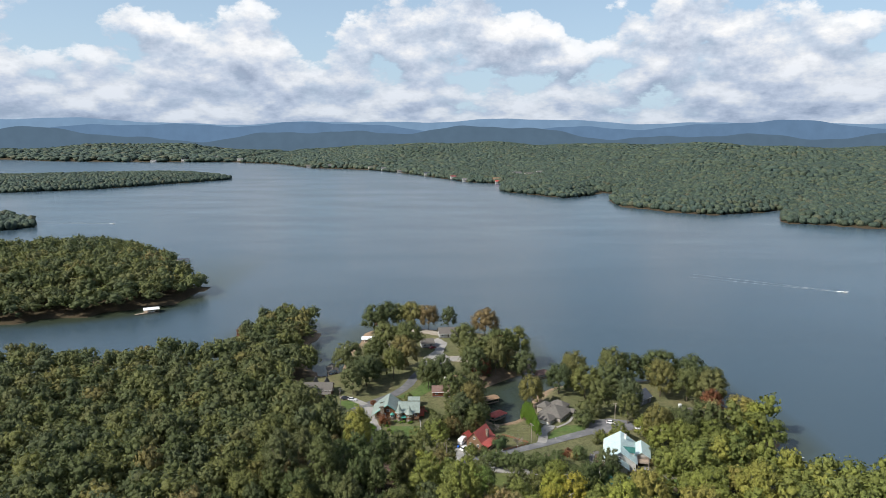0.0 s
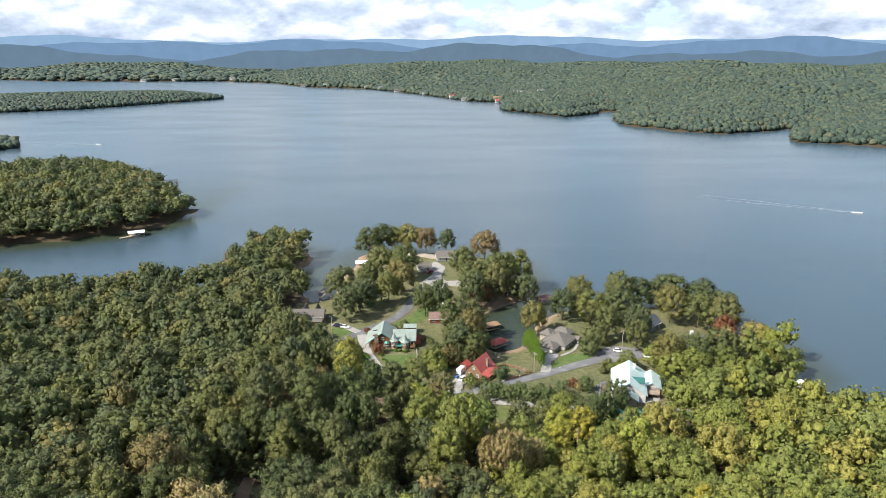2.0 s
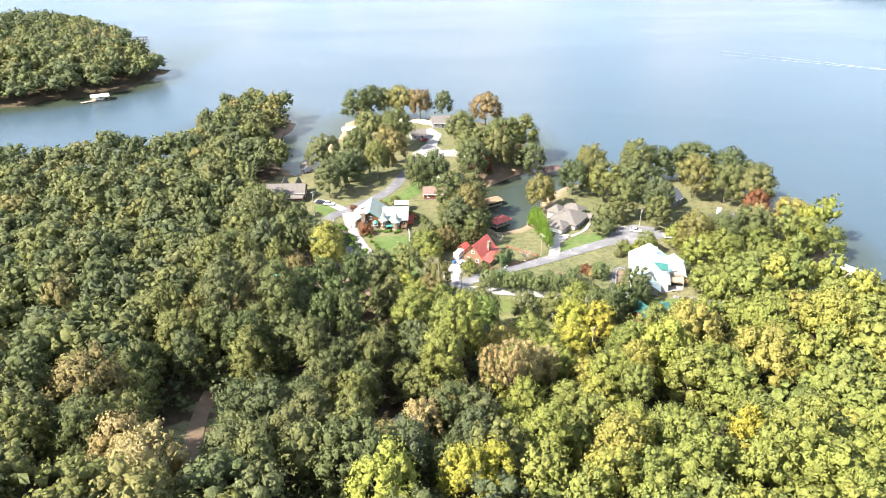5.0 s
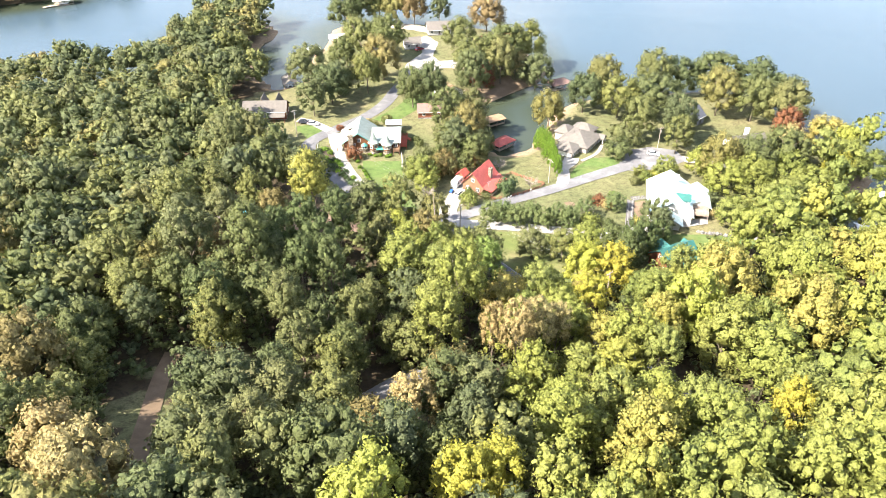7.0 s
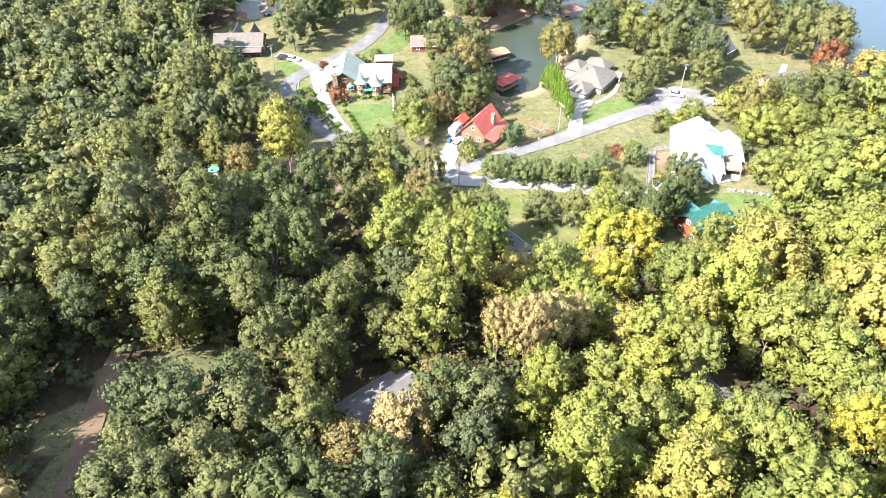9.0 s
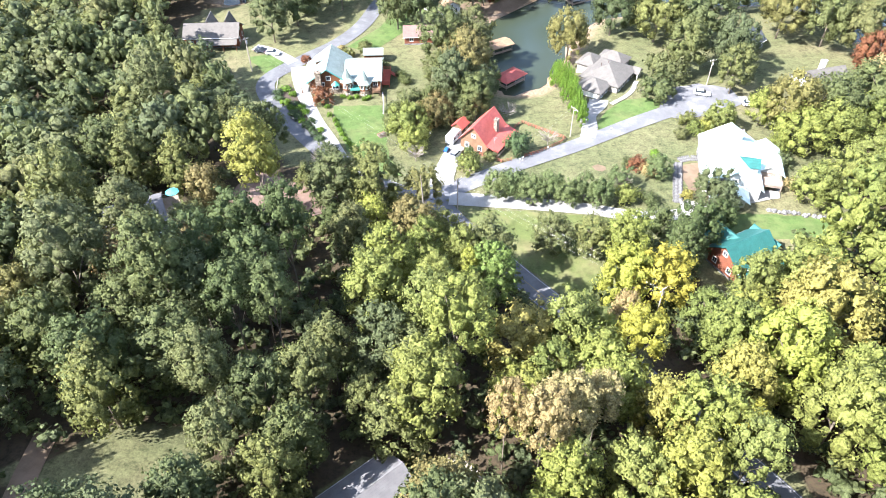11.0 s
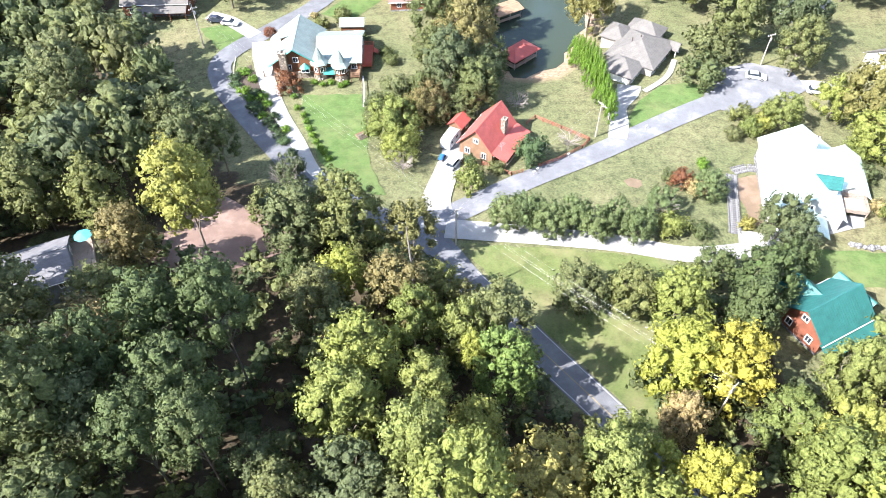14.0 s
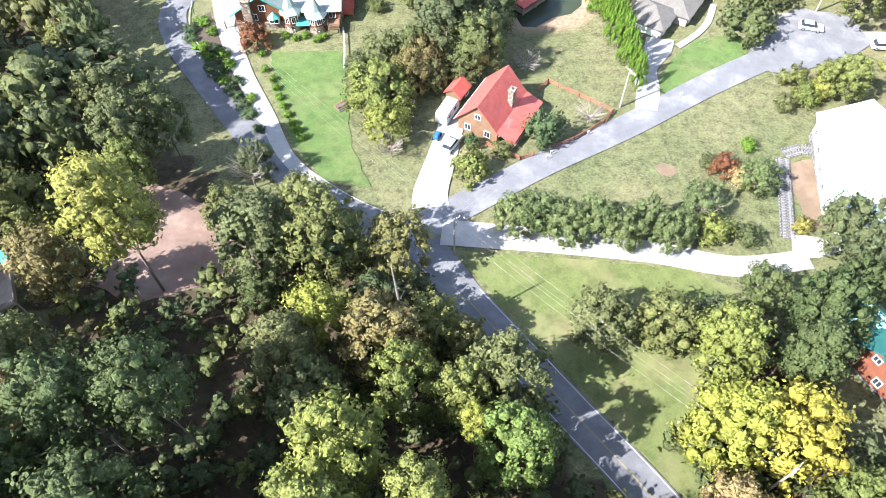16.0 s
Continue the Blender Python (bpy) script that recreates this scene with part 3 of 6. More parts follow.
EASTBANK = [(46, 339, 6.2), (72, 364, 7.5), (62, 352, 6.5), (75, 346, 7.5), (88, 346, 9), (92, 324, 6.2), (78, 324, 5.5), (94, 368, 7.5), (107, 371, 7.4),
            (122, 370, 10), (137, 364, 9), (143, 352, 7.5), (136, 333, 7.6), (127, 341, 7), (115, 347, 7), (89, 313, 4.5), (97, 292, 6.5), (108, 293, 7.2), (122, 299, 7.2)]
EASTHILL = [(110.4, 272.1, 6.3), (145.9, 317.1, 7.9), (142.3, 299.2, 8.6), (149.9, 297.2, 7.6), (123.3, 281.5, 7.9), (91.8, 296.9, 4.6), (100.6, 266.5, 5.7), (123.8, 268.2, 6.6), (111.2, 258.6, 6.2), (90.2, 260.8, 5.1), (79.2, 293, 3.6), (96.3, 283.4, 7.0), (105.4, 285.5, 7.8), (118.8, 292.2, 7.4)]
HEDGEROW = [(18.3, 264.2, 3.0), (22.3, 264.8, 3.0), (26.2, 263, 3.0), (30.3, 263.7, 2.8), (34.1, 261.7, 2.7), (38.3, 263, 2.8), (41.3, 260.5, 2.6), (47.5, 267,
    2.6), (57.5, 271.6, 2.8)]
WOOD_WEST = [(-43.3, 263, 7.0), (-62.6, 289.3, 7.6), (-60.1, 267.5, 6.0), (-38.2, 229.5, 6.8), (-27.4, 230.7, 5.2), (-9.3, 250.7, 4.1), (-5.3, 239.4, 4.5), (-8.2, 226.6, 5.4), (-18.4, 242.9, 3.5), (-25.9, 245.3, 3.7), (-31.6, 227.8, 6.8), (-17.2, 231.7, 4.6), (-13.7, 261.1, 3.5), (-20.7, 273.6, 4.2), (-29.9, 276.2, 4.9),
    (-41, 288.5, 5.5), (-51.3, 299.6, 6.0), (-44.3, 227.2, 5.6), (-39.9, 225.3, 5.8), (-64.6, 307.1, 7.8), (-74.1, 302.3, 7.0), (-7, 194.2, 6.4), (-14.8, 204.3, 5.4),
    (-21, 215.8, 5.7), (-25.4, 190, 4.4), (-36.4, 204.8, 6.2), (-49.3, 202.9, 8.5), (-64.3, 223.4, 6.8), (-5.3, 169.9, 5.8), (-13.5, 153.4, 8.2), (-38.1, 167.8, 6.6),
    (-33.2, 176.7, 5.1), (-58.6, 158, 8.5), (-71.6, 176.3, 8.0), (-5.7, 206.9, 8.5), (-25.4, 198, 6.8), (-50.5, 196.2, 7.1), (10.4, 244.5, 3.4), (3.6, 254.5, 4.0),
    (-1.5, 259.2, 3.6), (14.7, 239.7, 3.2)]
WOOD_EAST = [(4.5, 246.1, 3.5), (14.7, 231.2, 3.6), (2, 234.6, 4.2), (8.9, 232.9, 3.4), (54.2, 218.4, 5.0), (55.3, 250.2, 4.2), (14.7, 224.8, 3.8), (8.4, 241, 3.8),
    (6.1, 236.2, 3.2), (10.6, 191.8, 4.2), (0.8, 216.9, 7.1), (41.3, 190.9, 5.4), (59.6, 187.9, 6.7), (33.2, 187.3, 4.3), (42.8, 215.6, 4.2), (68.4, 214.1, 8.5), (43.6, 180.3, 7.6), (28.9, 163.6, 6.6), (18.8, 158.9, 6.5), (8.2, 214.8, 7.0), (51.5, 209.6, 5.1), (81.3, 199.8, 8.5), (84.2, 188.1, 8.4), (109.9, 221.7, 8.5), (90.1, 219.1,
    7.9), (67.7, 184.6, 6.6), (71.5, 161.8, 7.6)]
ROADSIDE = [(66.5, 259.4, 4.4), (67.9, 255.8, 3.3)]
group_of_trees(PENINSULA, 19, "trees on the peninsula", bole=0.16, grow=1.12)
group_of_trees(EASTBANK, 18, "trees on the east bank", bole=0.16, grow=1.12)
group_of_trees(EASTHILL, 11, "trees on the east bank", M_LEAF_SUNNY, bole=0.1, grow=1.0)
group_of_trees(HEDGEROW, 8.5, "row of small trees by the drive", M_LEAF_HEDGEROW, bole=0.06, grow=1.15)
group_of_trees(ROADSIDE, 11, "trees by the road", bole=0.12)


def wood(rows, material, label, kind="near"):
    """Forest trees: place, crown radius and the height of the top over the lake."""
    for x, y, r, top in rows:
        h = max(top - ground_z(x, y), 1.6 * r)
        tree(x, y, r, h, material, label, "forest trees on the hillside", kind, min(0.5, max(0.06, 1 - 3.3 * r / h)))


GREY_WOOD = [(-30.1, 228.5, 4.6, 39.5), (-25.6, 219, 4.8, 38.5), (-28.5, 213, 4.2, 38), (-22.3, 229.5, 4.2, 41), (-36, 222, 4.6, 40), (-18.1, 251.6, 3.0, 17), (-45.8, 201, 5.2, 40), (58.5, 245.5, 5.2, 20.5),
             (52.5, 250.6, 3.6, 15), (53.5, 238.5, 4.2, 22), (65.5, 250.5, 3.4, 16), (-22.3, 213, 3.8, 38)]
GREEN_WOOD = [(-39.3, 275, 4.4, 28.5), (-35.2, 279, 4.0, 25.5), (-25.3, 266, 3.6, 16), (-15.4, 270, 3.2, 14), (-10.4, 264.5, 3.2, 14), (-13.8, 261, 3.0, 13.5), (-3.8, 258, 2.8, 13), (-22.5, 277, 3.0, 14.5),
              (5.2, 244.5, 4.4, 20.5), (-1.6, 248.5, 3.8, 20), (9.6, 243, 3.2, 18), (-39.5, 215.5, 5.6, 46), (-29.2, 199, 4.2, 39), (-43.8, 196.5, 5.2, 37.5), (-15.7, 200, 4.2, 34),
              (-2.2, 196, 5.6, 27.5), (-16.9, 214, 3.4, 25.5), (-63.3, 288, 5.2, 35.5), (-7.4, 200.5, 3.6, 26), (-55.5, 219.5, 6.2, 45), (-40.1, 174, 4.8, 40), (-34.6, 216, 4.6, 37), (28.7, 246.3, 4.2, 16.5),
              (37.0, 245, 4.4, 17), (44.3, 246.5, 3.0, 14), (-60.6, 282, 5.2, 24), (-51.8, 262, 5.0, 28), (-57, 303, 5, 20), (-12.8, 208, 3.6, 30), (-50, 232, 5.0, 40), (-64, 238, 5.6, 42), (-62, 262, 5, 30), (-46, 285, 4.6, 24)]
OLIVE_WOOD = [(-32.8, 253.5, 5.6, 39), (-4.4, 225.5, 5.2, 33.5), (-6.4, 218.6, 5.4, 34), (4.0, 220.5, 3.4, 32), (9.8, 217, 3.8, 27), (7.2, 204.5, 5.2, 42.5), (2.9, 212, 4.4, 36), (2.0, 197, 5.4, 38), (25.1, 210, 4.2, 32.5),
              (28.5, 215, 3.4, 27), (37.2, 184.5, 5.2, 33), (45.9, 185.5, 3.6, 35), (52.6, 219.5, 4.4, 22), (69.8, 175.5, 5.4, 34), (21.8, 162.5, 5.4, 43), (34.8, 159, 5.6, 44), (58.7, 160, 5.2, 33), (-38.6, 270, 3.6, 24)]
wood(GREY_WOOD, M_LEAF_GREY, "tall grey-green hardwood with a lumpy crown")
wood(GREEN_WOOD, M_LEAF, "tall green deciduous forest tree")
wood(OLIVE_WOOD, M_LEAF_SUNNY, "tall olive-green forest tree with sunlight put into its leaf colour")
wood([(17.7, 187, 3.2, 41), (22.3, 190.5, 3.2, 38), (26.8, 194, 3.0, 34), (13.4, 191.5, 2.9, 36), (20, 194, 2.6, 33), (38.5, 221, 3.4, 20.5)], M_LEAF_RUST, "tall thinning tree with peach and rust leaves", "fine")
wood([(-48.7, 149, 7.0, 49.5), (-56, 156, 6.0, 46), (-2, 172, 4.6, 37)], M_LEAF_RUST, "tall olive-brown tree turning rust", "fine")
wood([(36, 208, 4.0, 31.5), (5.8, 148.5, 4.6, 46.5), (11.0, 150.5, 4.0, 45), (66.3, 172, 3.6, 34), (47.1, 190, 3.0, 31)], M_LEAF_YELLOW, "yellow autumn tree in the forest", "fine")
wood([(59.3, 205, 6.8, 34.5), (-9.1, 244, 3.8, 25), (-7.2, 144, 6.2, 51), (10.2, 229, 1.9, 25), (31.5, 212.5, 3.6, 24)], M_LEAF_LIME, "yellow-green broad forest tree", "fine")
wood([(14.2, 226.5, 4.4, 28)], M_LEAF_FRESH, "round full green tree beside the road", "fine")
wood([(47.2, 228.4, 5.6, 24)], M_LEAF_YELLOW, "large golden yellow autumn tree beside the road", "fine")
wood([(39.8, 229.6, 5.4, 24.5)], M_LEAF_GOLD, "large yellow-green autumn tree beside the road", "fine")
old = [(p, m) for ps, m in ((WOOD_WEST, M_LEAF), (WOOD_EAST, M_LEAF_SUNNY)) for p in ps]
for (x, y, r), m in old:
    clear = all(math.hypot(x - a, y - b) > 0.75 * (r + c) for a, b, c in TREE_SPOTS) and all(math.hypot(x - a, y - b) > c for (a, b), c in GAPS + CLEARINGS)
    if clear and path_distance(np.array([x]), np.array([y]), MAIN_ROAD)[0] > 3 + r * 0.7 and y < 236:
        tree(x, y, r, 17 + r * 0.7, m, "tall green and olive deciduous forest tree", "forest trees on the hillside", "near", 0.2)
for x, y, r, c in [(-118, 496, 6, M_LEAF_RED), (-138, 462, 5, M_LEAF_RED), (22, 380, 6, M_LEAF_RED), (36, 418, 6, M_LEAF_RED), (132, 322, 5, M_LEAF_RED), (128, 310, 5, M_LEAF_RUST), (148, 310, 5, M_LEAF_LIME), (137, 292, 5, M_LEAF_YELLOW),
                   (38, 394, 5, M_LEAF_RUST), (-46, 482, 4, M_LEAF_RED)]:
    tree(x, y, r, 14, c, "reddening or golden autumn tree by the shore", "autumn trees by the shore", "near", 0.12)


# the woods round about: the nearest are trees of their own, the rest one mass of real crowns
def scatter(lo, hi, spacing, ring, inset, skip):
    rng = np.random.default_rng(int(lo[0] * 7 + lo[1] * 3 + spacing * 11) % 100000)
    gx, gy = np.meshgrid(np.arange(lo[0], hi[0], spacing), np.arange(lo[1], hi[1], spacing))
    gx = gx + (np.arange(gx.shape[0]) % 2)[:, None] * spacing * 0.5
    px = (gx + rng.uniform(-0.36, 0.36, gx.shape) * spacing).ravel()
    py = (gy + rng.uniform(-0.36, 0.36, gx.shape) * spacing).ravel()
    ok = signed(px, py, ring) > inset
    px, py = px[ok], py[ok]
    ok = ~skip(px, py)
    return px[ok], py[ok]


def no_near(px, py):
    s = is_open(px, py)
    for (cx, cy), r in GAPS:
        s |= np.hypot(px - cx, py - cy) < r
    for x, y, r in TREE_SPOTS:
        s |= np.hypot(px - x, py - y) < r * 0.8 + 2.0
    return s


def forest(name, px, py, radius, height, shapes, material, label, seed, tones=(0.0, 0.95), low=0.24):
    """Many trees in one mesh, each with a tone of its own."""
    rng = np.random.default_rng(seed)
    z = land(px, py)
    V, F, T, N, n = [], [], [], [], 0
    for x, y, g in zip(px, py, z):
        v, f, nn = shapes[rng.integers(len(shapes))]
        a, r, h = rng.uniform(0, 6.28), radius * rng.uniform(0.78, 1.3), height * rng.uniform(0.75, 1.25)
        c, s = math.cos(a) * r, math.sin(a) * r
        w = np.empty_like(v)
        w[:, 0], w[:, 1], w[:, 2] = v[:, 0] * c - v[:, 1] * s + x, v[:, 0] * s + v[:, 1] * c + y, v[:, 2] * h * 0.76 / v[:, 2].max() + g + h * low
        V.append(w)
        ca, sa = math.cos(a), math.sin(a)
        N.append(np.stack([nn[:, 0] * ca - nn[:, 1] * sa, nn[:, 0] * sa + nn[:, 1] * ca, nn[:, 2]], 1))
        F.append(f + n)
        T.append(np.full(len(v), rng.uniform(*tones) ** 1.15))
        n += len(v)
    me = tri_mesh(name, np.concatenate(V), np.concatenate(F), {"tone": np.concatenate(T)}, np.concatenate(N))
    me.materials.append(material)
    return tagged(new(name, me), label, "forest", kind="stuff")


wx, wy = scatter((-330, 132), (300, 520), 8.4, SHORE_NEAR, 3.0, lambda a, b: no_near(a, b) | (abs(a) > 0.7 * b + 6))
near = (wy > 158) & (wy < 266) & (abs(wx) < 72)
pick_near = np.where(near)[0]
for i in pick_near:
    r = TREE_RNG.uniform(4.0, 6.0)
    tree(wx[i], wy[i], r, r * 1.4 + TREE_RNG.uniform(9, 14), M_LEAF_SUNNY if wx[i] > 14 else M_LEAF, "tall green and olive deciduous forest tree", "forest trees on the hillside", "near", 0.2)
MID_SHAPES = [crown_shape(20 + i, 18, 220, 0.11, 1.2, lobe=0.34) for i in range(6)]
NEAR_SHAPES = [crown_shape(30 + i, 32, 760, 0.064, 1.35, lobe=0.3) for i in range(6)]
FAR_SHAPES = [crown_shape(40 + i, 10, 130, 0.13, lobe=0.45) for i in range(5)]
front = ~near & (wy < 172)
# east of x = 14 the leaf colour itself holds the sunlit look
for side, material, height, label, seed in ((wx < 14, M_LEAF_STUFF, 18, "dense green mixed hardwood forest turning olive and yellow", 3), (wx >= 14, M_LEAF_SUNNY_STUFF, 18, "yellow-green mixed hardwood forest with sunlight put into its leaf colour", 13)):
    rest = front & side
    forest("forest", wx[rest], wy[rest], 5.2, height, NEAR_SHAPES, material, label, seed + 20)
    rest = ~near & ~front & (wy < 340) & side
    forest("forest", wx[rest], wy[rest], 5.5, height, MID_SHAPES, material, label, seed)
BUSH_SHAPES = [crown_shape(60 + i, 5, 40, 0.2, 0.7, lobe=0.5) for i in range(4)]
ux, uy = scatter((-80, 148), (100, 272), 4.6, SHORE_NEAR, 3.0, lambda a, b: is_open(a, b))
forest("undergrowth", ux, uy, 2.4, 4.5, BUSH_SHAPES, M_LEAF_STUFF, "dark green undergrowth below the forest trees", 14, (0.0, 0.7))
rest = ~near & (wy >= 340)
forest("forest", wx[rest], wy[rest], 5.4, 16, MID_SHAPES, M_LEAF_STUFF, "green wooded cape with a few reddening trees", 4)
ix, iy = scatter((-600, 460), (-190, 850), 10.5, SHORE_ISLAND, 5, lambda a, b: np.zeros(a.shape, bool))
forest("forest", ix, iy, 7.4, 18, FAR_SHAPES, M_LEAF_STUFF, "wooded island shore of green hardwoods", 5)


bx, by = scatter((-230, -150), (230, 134), 13, SHORE_NEAR, 6.0, is_open)
BACK_SHAPES = [crown_shape(80 + i, 4, 6, 0.22, lobe=0.55) for i in range(4)]
forest("forest", bx, by, 8.5, 17, BACK_SHAPES, M_LEAF_STUFF, "wooded hillside of green hardwoods", 15)


def dome(seed):
    """A far tree's crown: a small lumpy dome."""
    rng = np.random.default_rng(seed)
    v, f = ICO[1]
    w = v * (1 + rng.normal(0, 0.16, (len(v), 1))) * np.array([1, 1, 0.9])
    return w + (0, 0, 0.9), f, unit(w)


DOMES = [dome(i) for i in range(6)]
ix, iy = scatter((-810, 950), (-600, 1160), 8, SHORE_ISLET, 1, lambda a, b: np.zeros(a.shape, bool))
forest("forest", ix, iy, 5.6, 16, DOMES, M_LEAF_FAR_HAZE, "small wooded islet", 6, low=-0.1)
ix, iy = scatter((-1600, 1550), (-600, 2650), 9.5, SHORE_LONG, 1, lambda a, b: np.zeros(a.shape, bool))
forest("forest", ix, iy, 6.4, 15, DOMES, M_LEAF_FAR_HAZE, "long low wooded island", 7, low=-0.1)
ix, iy = scatter((-260, 930), (1500, 2300), 9.4, SHORE_EAST, 1, lambda a, b: (signed(a, b, SHORE_EAST) > 420) | (a > 0.72 * b))
forest("forest", ix, iy, 6.4, 14, DOMES, M_LEAF_FAR_HAZE, "wooded far shore of green and olive trees", 8, low=-0.1)
ix, iy = scatter((-900, 1500), (2600, 3900), 16, SHORE_EAST, 2, lambda a, b: ((signed(a, b, SHORE_EAST) <= 420) & (b < 2300)) | (a > 0.72 * b))
forest("forest", ix, iy, 10.8, 17, DOMES, M_LEAF_FAR_HAZE, "rolling far forest hills", 9, low=-0.1)
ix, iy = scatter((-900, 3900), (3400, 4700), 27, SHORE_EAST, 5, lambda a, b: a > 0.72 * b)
forest("forest", ix, iy, 19, 20, DOMES, M_LEAF_FAR_HAZE, "rolling far forest hills", 11, low=-0.1)
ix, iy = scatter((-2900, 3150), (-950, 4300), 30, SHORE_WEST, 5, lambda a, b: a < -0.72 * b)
forest("forest", ix, iy, 20, 24, DOMES, M_LEAF_FAR_HAZE, "rolling far forest hills", 10, low=-0.1)


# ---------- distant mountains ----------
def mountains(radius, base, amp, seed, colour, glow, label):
    """A long blue ridge that stands at the end of the view, its haze painted in and glowing."""
    rng = random.Random(seed)
    ph = [rng.uniform(0, 6.3) for _ in range(6)]
    V, T = [], []
    n = 220
    for i in range(n + 1):
        a = radians(-48 + 96 * i / n)
        u = math.degrees(a)
        h = base + amp * (0.5 * math.sin(u * 0.16 + ph[0]) + 0.35 * math.sin(u * 0.37 + ph[1]) + 0.18 * math.sin(u * 0.8 + ph[2]) + 0.05 * math.sin(u * 2.3 + ph[3]))
        for j, (dr, k) in enumerate(((0, 0.0), (-14, 0.55), (0, 0.9), (26, 1.0), (50, 0.7))):
            rr = radius + dr
            V.append((math.sin(a) * rr, math.cos(a) * rr, h * k - 4))
    for i in range(n):
        for j in range(4):
            p = i * 5 + j
            T += [(p, p + 5, p + 6), (p, p + 6, p + 1)]
    me = tri_mesh("backdrop", V, T)
    k = Nodes("mountain_haze_glow")
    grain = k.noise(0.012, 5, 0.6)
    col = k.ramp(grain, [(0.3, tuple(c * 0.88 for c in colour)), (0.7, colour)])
    # an even glow replaces daylight here; the haze is in the colour
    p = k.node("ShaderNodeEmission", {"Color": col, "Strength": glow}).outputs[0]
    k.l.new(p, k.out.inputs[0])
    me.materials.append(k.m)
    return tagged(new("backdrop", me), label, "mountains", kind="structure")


# paler and bluer with distance: haze put into each ridge's colour
mountains(4880, 205, 26, 1, (0.20, 0.31, 0.45), 0.85, "far mountain ridge in painted blue haze")
mountains(4780, 170, 45, 5, (0.13, 0.215, 0.335), 0.85, "mountain ridge behind the lake in painted blue haze")
mountains(4680, 130, 60, 8, (0.10, 0.155, 0.215), 0.85, "dark wooded ridge behind the lake in painted blue-green haze")


# ---------- ground covers ----------
def patch(name, ring, material, lift, label, category):
    """A patch of lawn or paving with a ragged edge, laid over the ground."""
    cx, cy = sum(p[0] for p in ring) / len(ring), sum(p[1] for p in ring) / len(ring)
    pts = []
    for (ax, ay), (bx, by) in zip(ring, ring[1:] + ring[:1]):
        n = max(1, int(math.hypot(bx - ax, by - ay) / 2.0))
        for i in range(n):
            w = 0.25 * math.sin(len(pts) * 2.1) if i else 0
            pts.append((ax + (bx - ax) * i / n + w, ay + (by - ay) * i / n + w))
    bm = bmesh.new()
    edge = [bm.verts.new((x, y, 0)) for x, y in pts]
    face = bm.faces.new(edge)
    bmesh.ops.triangulate(bm, faces=[face])
    for _ in range(4):
        long_edges = [e for e in bm.edges if e.calc_length() > 4.0]
        if long_edges:
            bmesh.ops.subdivide_edges(bm, edges=long_edges, cuts=1, use_grid_fill=False)
            bmesh.ops.triangulate(bm, faces=[f for f in bm.faces if len(f.verts) > 3])
    for v, z in zip(bm.verts, land([v.co.x for v in bm.verts], [v.co.y for v in bm.verts])):
        v.co.z = z + lift
    bmesh.ops.recalc_face_normals(bm, faces=bm.faces)
    if sum(f.normal.z for f in bm.faces) < 0:
        bmesh.ops.reverse_faces(bm, faces=bm.faces)
    return tagged(new(name, mesh_of(bm, name, material)), label, category, kind="structure")


patch("lawn", [(-25, 310), (-11, 310), (-9.5, 296), (-8, 284), (-4.2, 274.2), (-12.3, 276), (-18, 285), (-23, 298)], M_LAWN, 0.10, "mown bright green lawn below the log house", "lawn")
patch("lawn", [(48, 293.5), (56, 299), (66, 305.5), (69, 309), (65, 312), (58, 310.5), (52, 305), (48.5, 299)], M_LAWN, 0.10, "mown bright green front lawn by the side road", "lawn")
patch("lawn", [(-42, 322), (-49, 331), (-55, 340), (-48, 342), (-40, 336), (-44, 328)], M_LAWN, 0.10, "small green lawn beside a drive", "lawn")
patch("lawn", [(9.8, 260.5), (26, 258.8), (43.5, 256.3), (50, 252.6), (51, 246), (46, 238), (42, 229), (38.5, 219.5), (33.8, 225.5), (27, 235.5), (21, 243.5), (14.5, 252.5)], M_LAWN_DRY, 0.07, "green roadside lawn crossed by tree shadows", "lawn")
patch("lawn", [(-24, 346), (-14, 360), (-10, 372), (2, 376), (-2, 362), (-10, 350), (-16, 342)], M_LAWN, 0.08, "green lawn beside the peninsula road", "lawn")
patch("lawn", [(59.7, 254.2), (75, 257.1), (97.7, 254.3), (92.5, 248.9), (76.2, 248)], M_LAWN, 0.08, "strip of lawn beside the teal-roofed house", "lawn")
patch("clay_bank", [(42.8, 277.1), (44.5, 278), (46.2, 277), (46.2, 275.5), (45, 274.5), (43.4, 275.3)], M_CLAY, 0.08, "bare reddish clay in rough grass", "bare ground")
patch("clay_bank", [(64, 263), (72, 263), (72.5, 278.3), (63.6, 276.8)], M_CLAY, 0.09, "bare clay bank beside the stone steps", "bare ground")
patch("clay_bank", [(-43, 254), (-36, 251), (-28, 254.5), (-21, 259), (-19, 265), (-26, 268), (-33, 272), (-41, 276), (-43, 266)], M_LITTER, 0.07, "bare brown clearing strewn with leaf litter", "bare ground")
patch("mulch_bed", [(-44.5, 309), (-43, 318), (-39, 323), (-33, 310), (-25.5, 293), (-21.5, 284), (-24, 284.5), (-31, 293)], M_SOIL, 0.14, "mulched shrub bed between road and drive", "flower bed")
patch("gravel_court", [(-15, 398), (-6, 396), (3, 402), (13, 408), (14, 414), (4, 412), (0, 420), (3, 440), (-3, 452), (-9, 446), (-5, 425), (-12, 410)], M_CONCRETE, 0.2, "pale concrete turning court between houses", "driveway")
patch("clay_bank", [(3, 413), (14, 415), (20, 408), (14, 402), (4, 404)], M_GRAVEL, 0.12, "pale gravel bank with shrubs", "bare ground")
